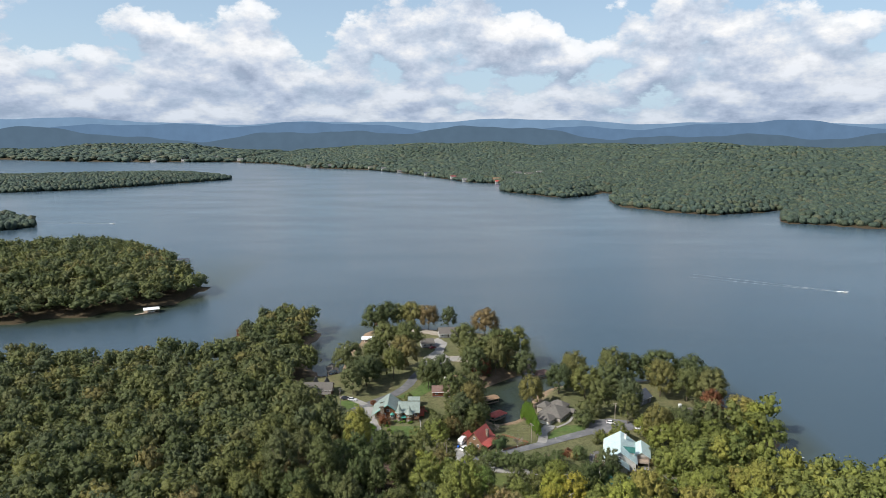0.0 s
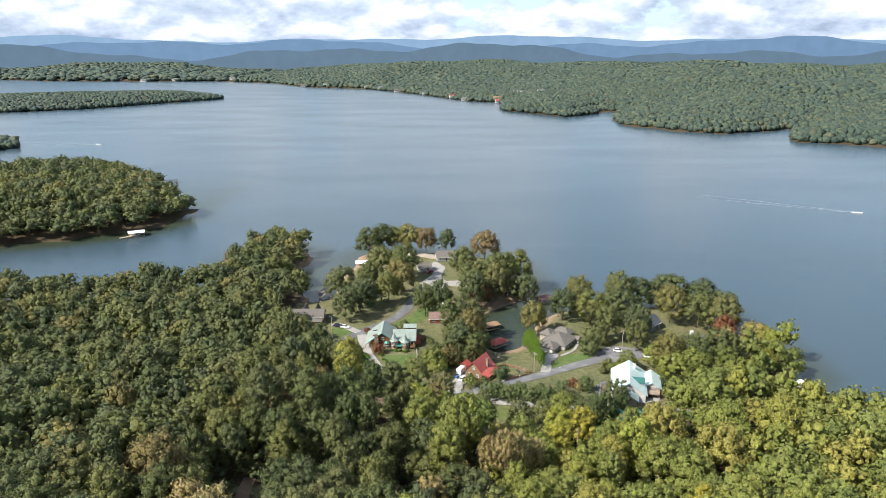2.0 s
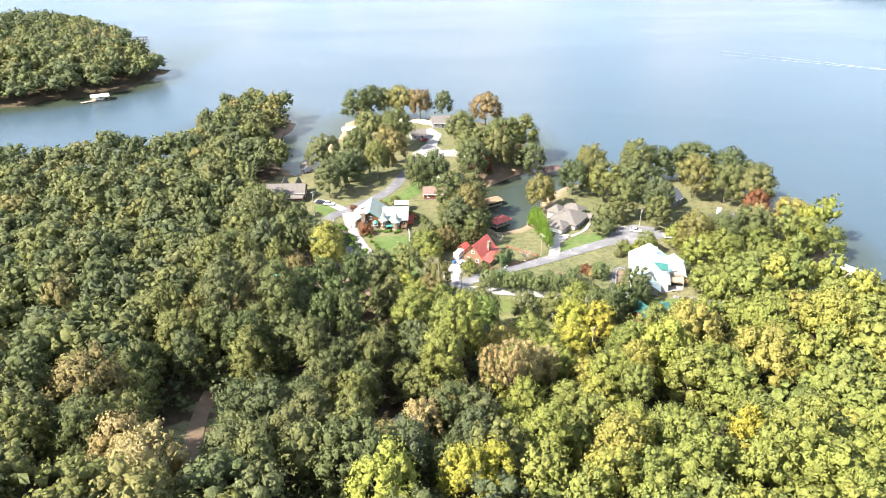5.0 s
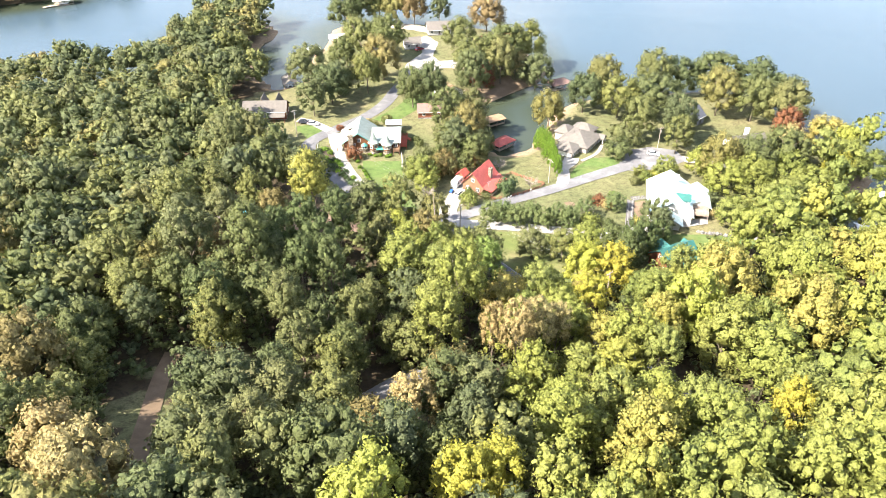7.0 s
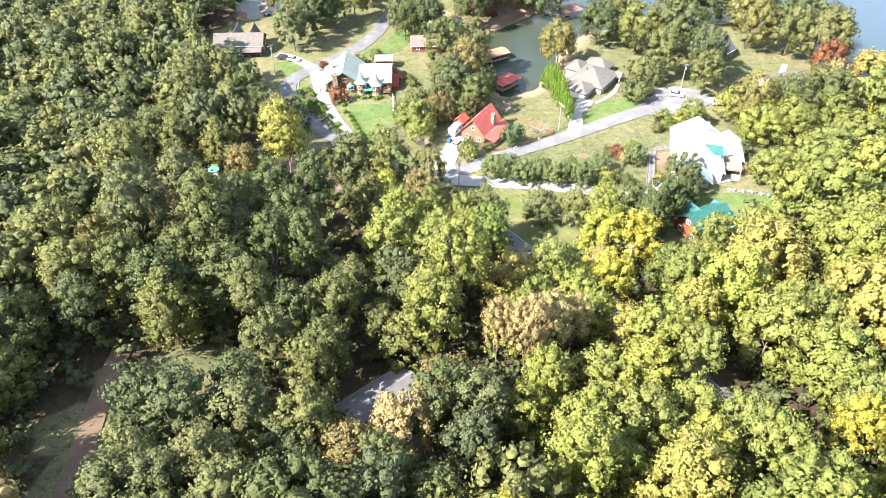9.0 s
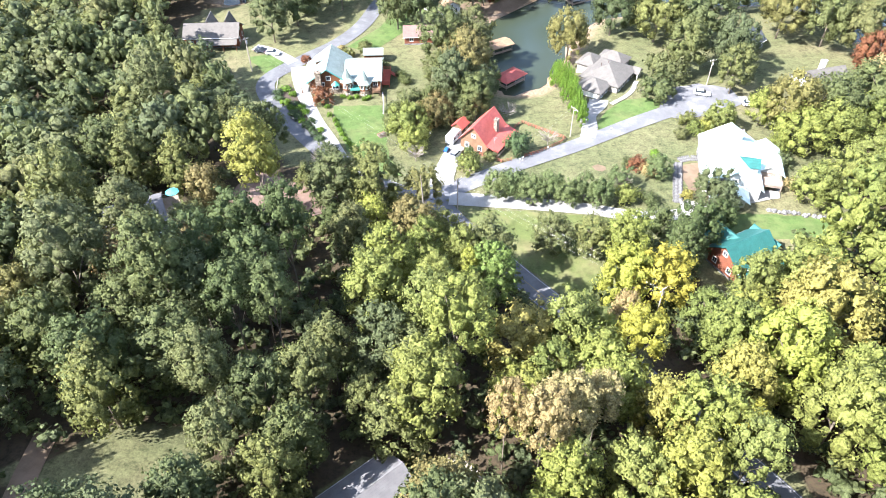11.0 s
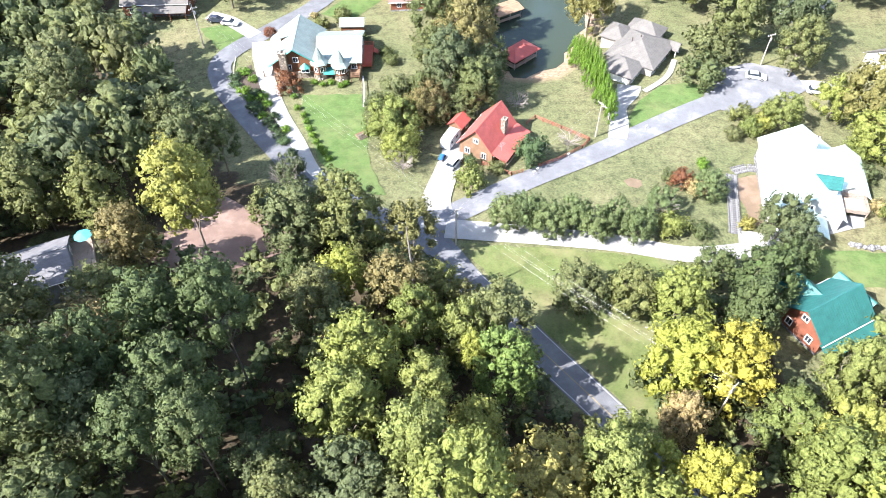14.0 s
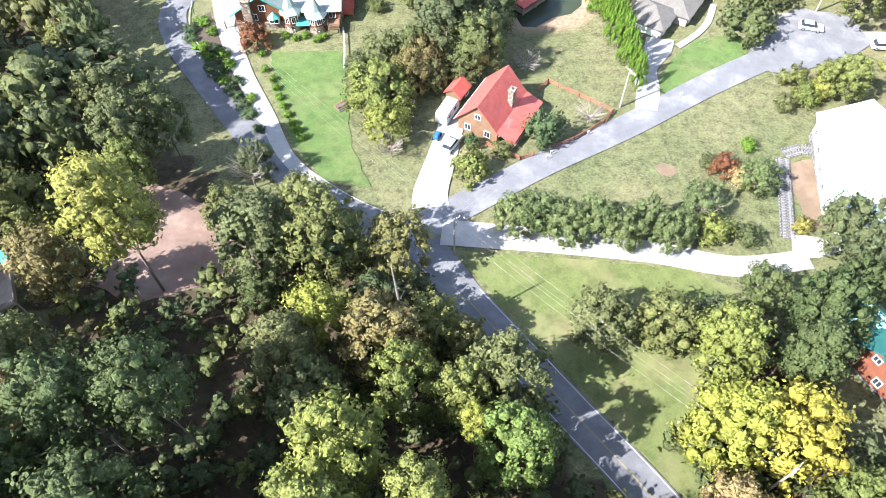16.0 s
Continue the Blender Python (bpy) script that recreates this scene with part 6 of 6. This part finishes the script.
def wires(a, b, n, gap, sag, label):
    """A bundle of hanging wires between two poles."""
    side = Vector((b - a).to_2d().normalized().to_3d()).cross(Vector((0, 0, 1)))
    t = thing("power_line", Matrix.Translation(a), label, "power line", "power lines")
    for i in range(n):
        off = side * (gap * (i - (n - 1) / 2)) - Vector((0, 0, 0.5 * (i % 2)))
        bm = bmesh.new()
        last = off.copy()
        for j in range(1, 25):
            u = j / 24
            p = (b - a) * u + off - Vector((0, 0, sag * 4 * u * (1 - u)))
            tube(bm, last, p, 0.006, 0.006, 4)
            last = p
        part("wire", bm, M_WIRE, t)


wires(P1, P2, 4, 0.6, 1.6, "thin bright wires hanging over the lawn")
wires(P2, P3, 4, 0.8, 1.2, "thin bright wires hanging along the road")
wires(P2, P4, 2, 0.6, 0.9, "two thin wires over the red-roofed house's yard")
wires(P4, P5, 2, 0.5, 1.0, "two thin wires along the side road")


# ---------- vehicles ----------
M_TYRE = plain("tyre_rubber", (0.02, 0.02, 0.02), 0.9)
M_RIM = plain("alloy_rim", (0.5, 0.5, 0.5), 0.3, 0.8)
M_CARWHITE = plain("white_car_paint", (0.72, 0.72, 0.72), 0.2, 0.0, 0.03, 1, 20, 0.0, 0.6)
M_CARDARK = plain("dark_car_paint", (0.03, 0.035, 0.05), 0.2, 0.0, 0.05, 1, 20, 0.0, 0.6)
M_CARRED = plain("dark_red_car_paint", (0.25, 0.03, 0.03), 0.2, 0.0, 0.05, 1, 20, 0.0, 0.6)
M_BLUE = plain("blue_tarpaulin", (0.03, 0.12, 0.42), 0.5)
M_LIGHT = plain("headlight_glass", (0.7, 0.72, 0.75), 0.1)
M_REDLAMP = plain("red_lamp_glass", (0.4, 0.02, 0.02), 0.2)


def extrude_profile(bm, prof, half, inset=0.0):
    """A body from a side outline, drawn in towards the top."""
    zs = [p[1] for p in prof]
    lo, hi = min(zs), max(zs)
    a = [bm.verts.new((x, -half + inset * (z - lo) / (hi - lo), z)) for x, z in prof]
    b = [bm.verts.new((x, half - inset * (z - lo) / (hi - lo), z)) for x, z in prof]
    bm.faces.new(a)
    bm.faces.new(b[::-1])
    for i in range(len(prof)):
        j = (i + 1) % len(prof)
        bm.faces.new((a[i], b[i], b[j], a[j]))
    bmesh.ops.recalc_face_normals(bm, faces=bm.faces)
    bmesh.ops.bevel(bm, geom=list(bm.edges), offset=0.05, segments=2, affect="EDGES")
    return bm


def car(x, y, yaw, paint, label):
    z = ground_z(x, y) + 0.24
    t = thing("car", pose(x, y, z, 0, 0, yaw), label, "car", "parked cars")
    bm = bmesh.new()
    extrude_profile(bm, [(-2.3, 0.35), (2.3, 0.35), (2.32, 0.7), (2.1, 0.92), (1.1, 1.02), (-2.1, 1.05), (-2.32, 0.8)], 0.92, 0.06)
    part("body", bm, paint, t)
    bm = bmesh.new()
    extrude_profile(bm, [(-2.0, 1.0), (1.1, 1.0), (0.35, 1.52), (-1.6, 1.54)], 0.84, 0.16)
    part("cabin_glass", bm, M_GLASS, t, "dark car windows")
    bm = bmesh.new()
    box(bm, (-1.55, -0.66, 1.5), (0.25, 0.66, 1.6), 0.04)
    part("car_roof", bm, paint, t)
    for u in (-1.4, 1.4):
        for s in (-1, 1):
            bm = bmesh.new()
            tube(bm, (u, s * 0.72, 0.33), (u, s * 0.95, 0.33), 0.34, 0.34, 16)
            w = part("wheel", bm, M_TYRE, t)
            bm = bmesh.new()
            tube(bm, (u, s * 0.9, 0.33), (u, s * 0.97, 0.33), 0.2, 0.18, 12)
            part("rim", bm, M_RIM, w)
    for s in (-1, 1):
        bm = bmesh.new()
        box(bm, (2.18, s * 0.68 - 0.18, 0.68), (2.34, s * 0.68 + 0.18, 0.84), 0.03)
        part("headlight", bm, M_LIGHT, t)
        bm = bmesh.new()
        box(bm, (-2.35, s * 0.7 - 0.14, 0.75), (-2.22, s * 0.7 + 0.14, 0.95), 0.03)
        part("tail_light", bm, M_REDLAMP, t)
    return t


car(9.3, 283.4, 58, M_CARWHITE, "white car parked on the concrete drive")
car(81.0, 312.6, -18, M_CARWHITE, "white car parked on the asphalt turnaround")
car(93.0, 306.5, -8, M_CARWHITE, "white car parked beside shrubs")
car(-51, 343.0, -10, M_CARDARK, "dark car parked beside the brown cabin")
car(-47.2, 341.4, -12, M_CARWHITE, "white car parked beside the brown cabin")
car(-6.6, 428.5, 40, M_CARRED, "dark red car parked by the open garage")


def camper(x, y, yaw):
    z = ground_z(x, y) + 0.1
    t = thing("camper_trailer", pose(x, y, z, 0, 0, yaw), "white camper trailer parked beside the log house", "trailer")
    bm = bmesh.new()
    extrude_profile(bm, [(-2.6, 0.5), (2.4, 0.5), (2.7, 1.2), (2.3, 2.5), (1.6, 2.75), (-2.2, 2.75), (-2.6, 2.3)], 1.15, 0.06)
    part("body", bm, M_CARWHITE, t)
    for s in (-1, 1):
        bm = bmesh.new()
        tube(bm, (-0.3, s * 0.9, 0.35), (-0.3, s * 1.12, 0.35), 0.35, 0.35, 14)
        part("wheel", bm, M_TYRE, t)
        for u in (-1.4, 0.8):
            bm = bmesh.new()
            box(bm, (u - 0.4, s * 1.1 - 0.04, 1.5), (u + 0.4, s * 1.1 + 0.04, 2.0), 0.01)
            part("window", bm, M_GLASS, t)
    bm = bmesh.new()
    tube(bm, (2.4, 0, 0.5), (3.6, 0, 0.45), 0.06)
    part("hitch", bm, M_STEEL, t)


camper(8.8, 291.2, 62)
qz = ground_z(6.8, 285.6) + 0.22
quad = thing("quad_bike", pose(6.8, 285.6, qz, 0, 0, 70), "small blue covered quad bike on the drive", "quad bike")
bm = bmesh.new()
extrude_profile(bm, [(-0.9, 0.4), (0.9, 0.4), (0.8, 0.8), (0.3, 1.0), (-0.7, 0.95)], 0.5, 0.15)
part("cover", bm, M_BLUE, quad)
for u in (-0.65, 0.65):
    for s in (-1, 1):
        bm = bmesh.new()
        tube(bm, (u, s * 0.4, 0.3), (u, s * 0.62, 0.3), 0.3, 0.3, 12)
        part("wheel", bm, M_TYRE, quad)


# ---------- fences, steps and small yard things ----------
def fence(points, label, h=1.1, material=None):
    a = points[0]
    t = thing("fence", pose(a[0], a[1], 0), label, "fence", "yard fences")
    for (ax, ay), (bx, by) in zip(points, points[1:]):
        n = max(1, round(math.hypot(bx - ax, by - ay) / 2.2))
        pts = [(ax + (bx - ax) * i / n, ay + (by - ay) * i / n) for i in range(n + 1)]
        for i, (x, y) in enumerate(pts):
            z = ground_z(x, y)
            bm = bmesh.new()
            box(bm, (x - a[0] - 0.07, y - a[1] - 0.07, z - 0.3), (x - a[0] + 0.07, y - a[1] + 0.07, z + h), 0.01)
            part("post", bm, material or M_FENCE, t)
            if i < n:
                x2, y2 = pts[i + 1]
                z2 = ground_z(x2, y2)
                for k in (0.35, 0.65, 0.95):
                    bm = bmesh.new()
                    tube(bm, (x - a[0], y - a[1], z + k * h), (x2 - a[0], y2 - a[1], z2 + k * h), 0.07, 0.07, 4)
                    part("rail", bm, material or M_FENCE, t)


fence([(15.2, 283.4), (20.7, 279.5), (23.1, 280.4)], "red-brown stained rail fence along the road")
fence([(26.6, 282.1), (30.5, 284), (36.5, 288.4), (38.4, 291), (33, 295.5), (27.8, 299.6), (25.6, 297.2)], "red-brown stained rail fence round the yard")

# stone steps from the field to the white house
for name, line in (("stone_steps", [(72.2, 279.6), (68.3, 280.2), (65.0, 279.1)]), ("stone_steps", [(64.6, 278.0), (62.4, 270.4), (59.9, 261.0)])):
    t = thing(name, pose(line[0][0], line[0][1], 0), "rough grey stone garden steps with edging stones", "steps", "stone steps")
    rng = random.Random(3)
    for (ax, ay), (bx, by) in zip(line, line[1:]):
        L = math.hypot(bx - ax, by - ay)
        n = int(L / 0.55)
        dx, dy = (bx - ax) / L, (by - ay) / L
        for i in range(n):
            x, y = ax + (bx - ax) * i / n, ay + (by - ay) * i / n
            z = ground_z(x, y)
            bm = bmesh.new()
            box(bm, (-0.24, -0.75, -0.25), (0.24, 0.75, 0.2 + rng.uniform(-0.04, 0.05)), 0.04)
            s = part("step", bm, M_ROCK, t)
            s.matrix_local = pose(x - line[0][0], y - line[0][1], z, 0, 0, math.degrees(math.atan2(dy, dx)) + rng.uniform(-4, 4))
            for k in (-1, 1):
                bm = bmesh.new()
                bmesh.ops.create_icosphere(bm, subdivisions=1, radius=0.27)
                for v in bm.verts:
                    v.co *= rng.uniform(0.8, 1.2)
                s = part("stone", bm, M_ROCK, t)
                s.matrix_local = pose(x - line[0][0] - dy * k * 0.95, y - line[0][1] + dx * k * 0.95, z + 0.2, rng.uniform(0, 90), 0, rng.uniform(0, 90))

# boulders along the bank beside the teal-roofed house
rng = random.Random(11)
for i in range(16):
    x, y = 80 + i * 1.05, 258 - 0.25 * i + rng.uniform(-0.5, 0.5)
    z = ground_z(x, y)
    bm = bmesh.new()
    bmesh.ops.create_icosphere(bm, subdivisions=2, radius=rng.uniform(0.4, 0.75))
    for v in bm.verts:
        v.co *= rng.uniform(0.85, 1.15)
    ob = new("boulder", mesh_of(bm, "boulder", M_ROCK))
    ob.matrix_world = pose(x, y, z + 0.1, 0, 0, rng.uniform(0, 360))
    tagged(ob, "rough pale grey boulder on the bank", "boulder", "boulders on the bank")

# log pile on the lawn
wp = thing("woodpile", pose(-10.3, 294.2, ground_z(-10.3, 294.2), 0, 0, 35), "small pile of cut logs on the lawn", "woodpile")
for i in range(9):
    bm = bmesh.new()
    r, c = divmod(i, 4)
    tube(bm, (-1.0, c * 0.45 - 0.7 + r * 0.2, 0.2 + r * 0.36), (1.0 + 0.1 * (i % 3), c * 0.45 - 0.7 + r * 0.2, 0.2 + r * 0.36), 0.21, 0.2, 9)
    part("log", bm, M_LOG_PALE if i % 2 else M_BARK, wp)
# retaining wall of the lawn
ribbon("garden_wall", [(-11.2, 316), (-10.6, 310), (-10.4, 304)], 0.35, M_CONCRETE, 0.9, "low pale wall beside the lawn", "wall")


def mailbox(x, y, yaw):
    t = thing("mailbox", pose(x, y, ground_z(x, y), 0, 0, yaw), "small white mailbox on a post by the road", "mailbox", "mailboxes")
    bm = bmesh.new()
    box(bm, (-0.05, -0.05, -0.3), (0.05, 0.05, 1.05))
    part("post", bm, M_POLE, t)
    bm = bmesh.new()
    box(bm, (-0.26, -0.1, 1.05), (0.26, 0.1, 1.22), 0.02)
    tube(bm, (-0.26, 0, 1.22), (0.26, 0, 1.22), 0.1, 0.1, 10)
    part("box", bm, M_TRIM, t)


for x, y, a in [(33.0, 285.2, 30), (26.0, 280.4, 30), (1.0, 264.9, -40), (51.3, 294.6, 30), (0.4, 263.6, -40), (25.2, 279.4, 30)]:
    mailbox(x, y, a)
# round table on the lawn and propane tank
tank = thing("gas_tank", pose(1.7, 294.6, ground_z(1.7, 294.6), 0, 0, 10), "white propane tank on short legs", "tank")
bm = bmesh.new()
tube(bm, (-0.9, 0, 0.75), (0.9, 0, 0.75), 0.45, 0.45, 14)
for s in (-1, 1):
    bmesh.ops.create_uvsphere(bm, u_segments=12, v_segments=8, radius=0.45, matrix=Matrix.Translation((s * 0.9, 0, 0.75)))
part("tank", bm, M_TRIM, tank)
for u in (-0.6, 0.6):
    bm = bmesh.new()
    box(bm, (u - 0.06, -0.3, -0.1), (u + 0.06, 0.3, 0.4))
    part("leg", bm, M_STEEL, tank)

# umbrella on the grey house's deck
M_TEAL_CLOTH = plain("teal_cloth", (0.10, 0.42, 0.50), 0.8)
um_z = dh.matrix_world.translation.z + 4.2
um = thing("patio_umbrella", pose(-51.7, 253.6, um_z), "open teal patio umbrella on a raised deck", "umbrella")
bm = bmesh.new()
tube(bm, (0, 0, 0), (0, 0, 2.5), 0.03, 0.03, 6)
part("pole", bm, M_STEEL, um)
bm = bmesh.new()
tube(bm, (0, 0, 2.05), (0, 0, 2.6), 1.45, 0.05, 8)
part("canopy", bm, M_TEAL_CLOTH, um)


# ---------- docks, boathouses and boats ----------
M_PONTOON = plain("white_boat_hull", (0.75, 0.75, 0.74), 0.3)
M_CANOPY = plain("white_canopy_cloth", (0.75, 0.76, 0.76), 0.7)


def boathouse(x, y, yaw, l, w, h, rise, roof_m, label, boat=True, hip=False):
    """A roofed dock on piles: deck, posts, roof and a boat inside."""
    t = thing("boathouse", pose(x, y, 0, 0, 0, yaw), label, "boathouse", "docks and boathouses")
    bm = bmesh.new()
    for lo, hi in (((-l / 2, -w / 2, 0.45), (l / 2, -w / 2 + 1.0, 0.6)), ((-l / 2, w / 2 - 1.0, 0.45), (l / 2, w / 2, 0.6)), ((-l / 2, -w / 2 + 1.0, 0.45), (-l / 2 + 1.2, w / 2 - 1.0, 0.6))):
        box(bm, lo, hi)
    part("deck", bm, M_DECK, t)
    for u in (-l / 2 + 0.15, 0, l / 2 - 0.15):
        for v in (-w / 2 + 0.15, w / 2 - 0.15):
            bm = bmesh.new()
            tube(bm, (u, v, -2.5), (u, v, h), 0.1, 0.1, 7)
            part("post", bm, M_POLE, t)
    bm = bmesh.new()
    if hip:
        hip_roof(bm, -l / 2, l / 2, -w / 2, w / 2, h, rise, 0.5)
    elif rise:
        gable_roof(bm, -l / 2, l / 2, -w / 2, w / 2, h, rise, "x", 0.5)
    else:
        up_slab(bm, [(-l / 2 - 0.4, -w / 2 - 0.4, h), (l / 2 + 0.4, -w / 2 - 0.4, h), (l / 2 + 0.4, w / 2 + 0.4, h + 0.3), (-l / 2 - 0.4, w / 2 + 0.4, h + 0.3)], 0.2)
    part("roof", bm, roof_m, t)
    if boat:
        b = thing("boat", pose(x, y, 0.35, 0, 0, yaw), "white motor boat moored under a dock roof", "boat", "moored boats")
        boat_parts(b)
    return t


def boat_parts(b):
    bm = bmesh.new()
    extrude_profile(bm, [(-2.6, 0.0), (1.6, 0.0), (3.0, 0.75), (-2.6, 0.8)], 0.95, -0.1)
    part("hull", bm, M_PONTOON, b)
    bm = bmesh.new()
    extrude_profile(bm, [(-0.4, 0.78), (0.9, 0.78), (0.3, 1.25), (-0.3, 1.25)], 0.7, 0.12)
    part("windscreen", bm, M_GLASS, b)
    bm = bmesh.new()
    box(bm, (-2.9, -0.2, 0.2), (-2.55, 0.2, 1.1), 0.05)
    part("motor", bm, M_TRIM_DARK, b)


def walkway(points, w, label):
    t = thing("dock", pose(points[0][0], points[0][1], 0), label, "dock", "docks and boathouses")
    ox, oy = points[0]
    for (ax, ay), (bx, by) in zip(points, points[1:]):
        L, a = math.hypot(bx - ax, by - ay), math.atan2(by - ay, bx - ax)
        bm = bmesh.new()
        u = 0.0
        while u < L:
            box(bm, (u, -w / 2, 0.5), (u + 0.24, w / 2, 0.62))
            u += 0.27
        d = part("decking", bm, M_DECK, t)
        d.matrix_local = pose(ax - ox, ay - oy, 0, 0, 0, math.degrees(a))
        bm = bmesh.new()
        for u in np.arange(0.5, L, 3.0):
            for s in (-1, 1):
                tube(bm, (u, s * w * 0.45, -2.5), (u, s * w * 0.45, 0.8), 0.08, 0.08, 6)
        d = part("pile_row", bm, M_POLE, t)
        d.matrix_local = pose(ax - ox, ay - oy, 0, 0, 0, math.degrees(a))


boathouse(27.3, 329.5, 42, 8.5, 5.0, 2.6, 1.2, M_ROOF_RED, "boathouse with a red metal roof in the cove", False, True)
boathouse(25.5, 350.5, 30, 7.5, 5.0, 2.6, 0.5, M_ROOF_ORANGE, "boathouse with a flat tan roof in the cove", False)
boathouse(58, 389, 25, 9.5, 6.5, 3.0, 1.6, M_SHINGLE_BROWN, "dark brown boathouse at the mouth of the cove", True, True)
boathouse(-65.5, 391, -75, 9.5, 5.8, 4.2, 1.6, M_SHINGLE_TAN, "tall tan boathouse with a white boat", True)
boathouse(-51.5, 456, 5, 8, 6, 3.2, 0.0, M_CANOPY, "white flat-roofed boat dock by the point", True)
boathouse(-62, 438, 10, 7.5, 5.5, 2.4, 0.7, M_CANOPY, "boat lift under a white canopy", False)
boathouse(154.2, 285.0, -52, 8, 3.8, 2.2, 0.6, M_CANOPY, "boat lift with a white canopy at the east dock", True)
boathouse(137.5, 267, -10, 7, 3.6, 2.2, 0.6, M_CANOPY, "white canopied boat lift near the shore", False)
walkway([(142.5, 290.5), (145.5, 281.0), (151.5, 281.5)], 2.0, "long grey wooden dock at the east shore")
walkway([(48, 392), (54, 389)], 1.6, "short wooden dock to the boathouse")
walkway([(20, 336), (24.5, 331)], 1.4, "short wooden dock in the cove")
boathouse(-233, 535, 25, 11, 8, 3.2, 0.9, M_CANOPY, "large dock with a white roof by the island shore", True)
walkway([(-240, 545), (-236, 532), (-242, 526)], 3.0, "broad brown dock by the island shore")
boathouse(-289, 752, 10, 14, 8, 2.8, 0.6, M_SHINGLE_SLATE, "dark roofed dock off the island", False)
walkway([(-305, 752), (-292, 752)], 1.6, "long dock off the island")
house(-262, 683, 30, 12, 9, 5.0, 3.0, M_LOG_RED, M_ROOF_MAROON, "maroon house at the island shore", 0, 0.5)
house(-425, 760, 10, 16, 10, 14, 4.0, M_GREYSIDE, M_SHINGLE_GREY, "grey roofed house above island trees", 0, 0.5)

# boats under way with their wakes
def wake(x, y, ang, length, spread, label):
    k = Nodes("wake_foam")
    m = k.surface(k.ramp(k.noise(0.6, 4, 0.7), [(0.4, (0.10, 0.14, 0.17)), (0.7, (0.45, 0.48, 0.5))]), 0.5, 0, None, 0.4)
    bm = bmesh.new()
    for s in (-1, 1):
        last = None
        for i in range(21):
            u = i / 20
            c, w = s * spread * u ** 0.8, 0.5 + 0.5 * (1 - u)
            row = [bm.verts.new((-u * length, c - w * 0.5, 0.05)), bm.verts.new((-u * length, c, 0.18 * (1 - u) + 0.06)), bm.verts.new((-u * length, c + w * 0.5, 0.05))]
            if last:
                for j in range(2):
                    bm.faces.new((last[j], last[j + 1], row[j + 1], row[j]))
            last = row
    ob = new("wake", mesh_of(bm, "wake", m))
    ob.matrix_world = pose(x, y, 0, 0, 0, ang)
    return tagged(ob, label, "wake", kind="structure")


for x, y, a, ln, sp in [(362, 606, -33, 130, 8), (-512, 1062, -8, 150, 10)]:
    b = thing("boat", pose(x, y, 0.1, 0, 0, a), "white motor boat under way on the open lake", "boat", "boats on the lake")
    boat_parts(b)
    bm = bmesh.new()
    box(bm, (-6.5, -0.9, -0.1), (-2.7, 0.9, 0.4), 0.3)
    part("foam", bm, M_CANOPY, b, "white churned foam behind the boat")
    wake(x - 4 * math.cos(radians(a)), y - 4 * math.sin(radians(a)), a, ln, sp, "pale boat wake on the water")


# houses along the far shore
M_FARWALL = plain("pale_far_wall", (0.5, 0.47, 0.43), 0.8)
for x, y, w, wall_m, roof_m in [(-515, 2700, 34, M_WHITE, M_SHINGLE_TAN), (-430, 2662, 20, M_FARWALL, M_SHINGLE_GREY), (-262, 2560, 26, M_FARWALL, M_SHINGLE_TAN), (-212, 2480, 18, M_WHITE, M_SHINGLE_GREY), (-147, 2380, 22, M_FARWALL, M_SHINGLE_TAN),
                                (-52, 2205, 16, M_WHITE, M_SHINGLE_SLATE), (30, 2040, 15, M_FARWALL, M_ROOF_MAROON), (64, 1968, 16, M_WHITE, M_SHINGLE_GREY), (150, 1925, 22, M_LOG_PALE, M_ROOF_ORANGE), (148, 1890, 10, M_WHITE, M_ROOF_RED), (215, 2010, 24, M_WHITE, M_SHINGLE_GREY),
                                (245, 1975, 24, M_FARWALL, M_SHINGLE_TAN), (280, 2015, 18, M_WHITE, M_SHINGLE_GREY)]:
    house(x, y, 12, w, w * 0.55, 7.5, 3.5, wall_m, roof_m, "pale waterfront house on the far wooded shore", 0, 0.6, lift=1.0)
rng = random.Random(5)
for i in range(12):
    u = i / 11
    x, y = -930 - 700 * u, 3160 + 40 * math.sin(u * 9)
    if i % 2 == 0:
        house(x, y + 25, 0, 24, 14, 7, 4, M_WHITE if i % 4 else M_FARWALL, M_SHINGLE_GREY, "pale building on the distant western shore", 0, 0.6, lift=2.0)
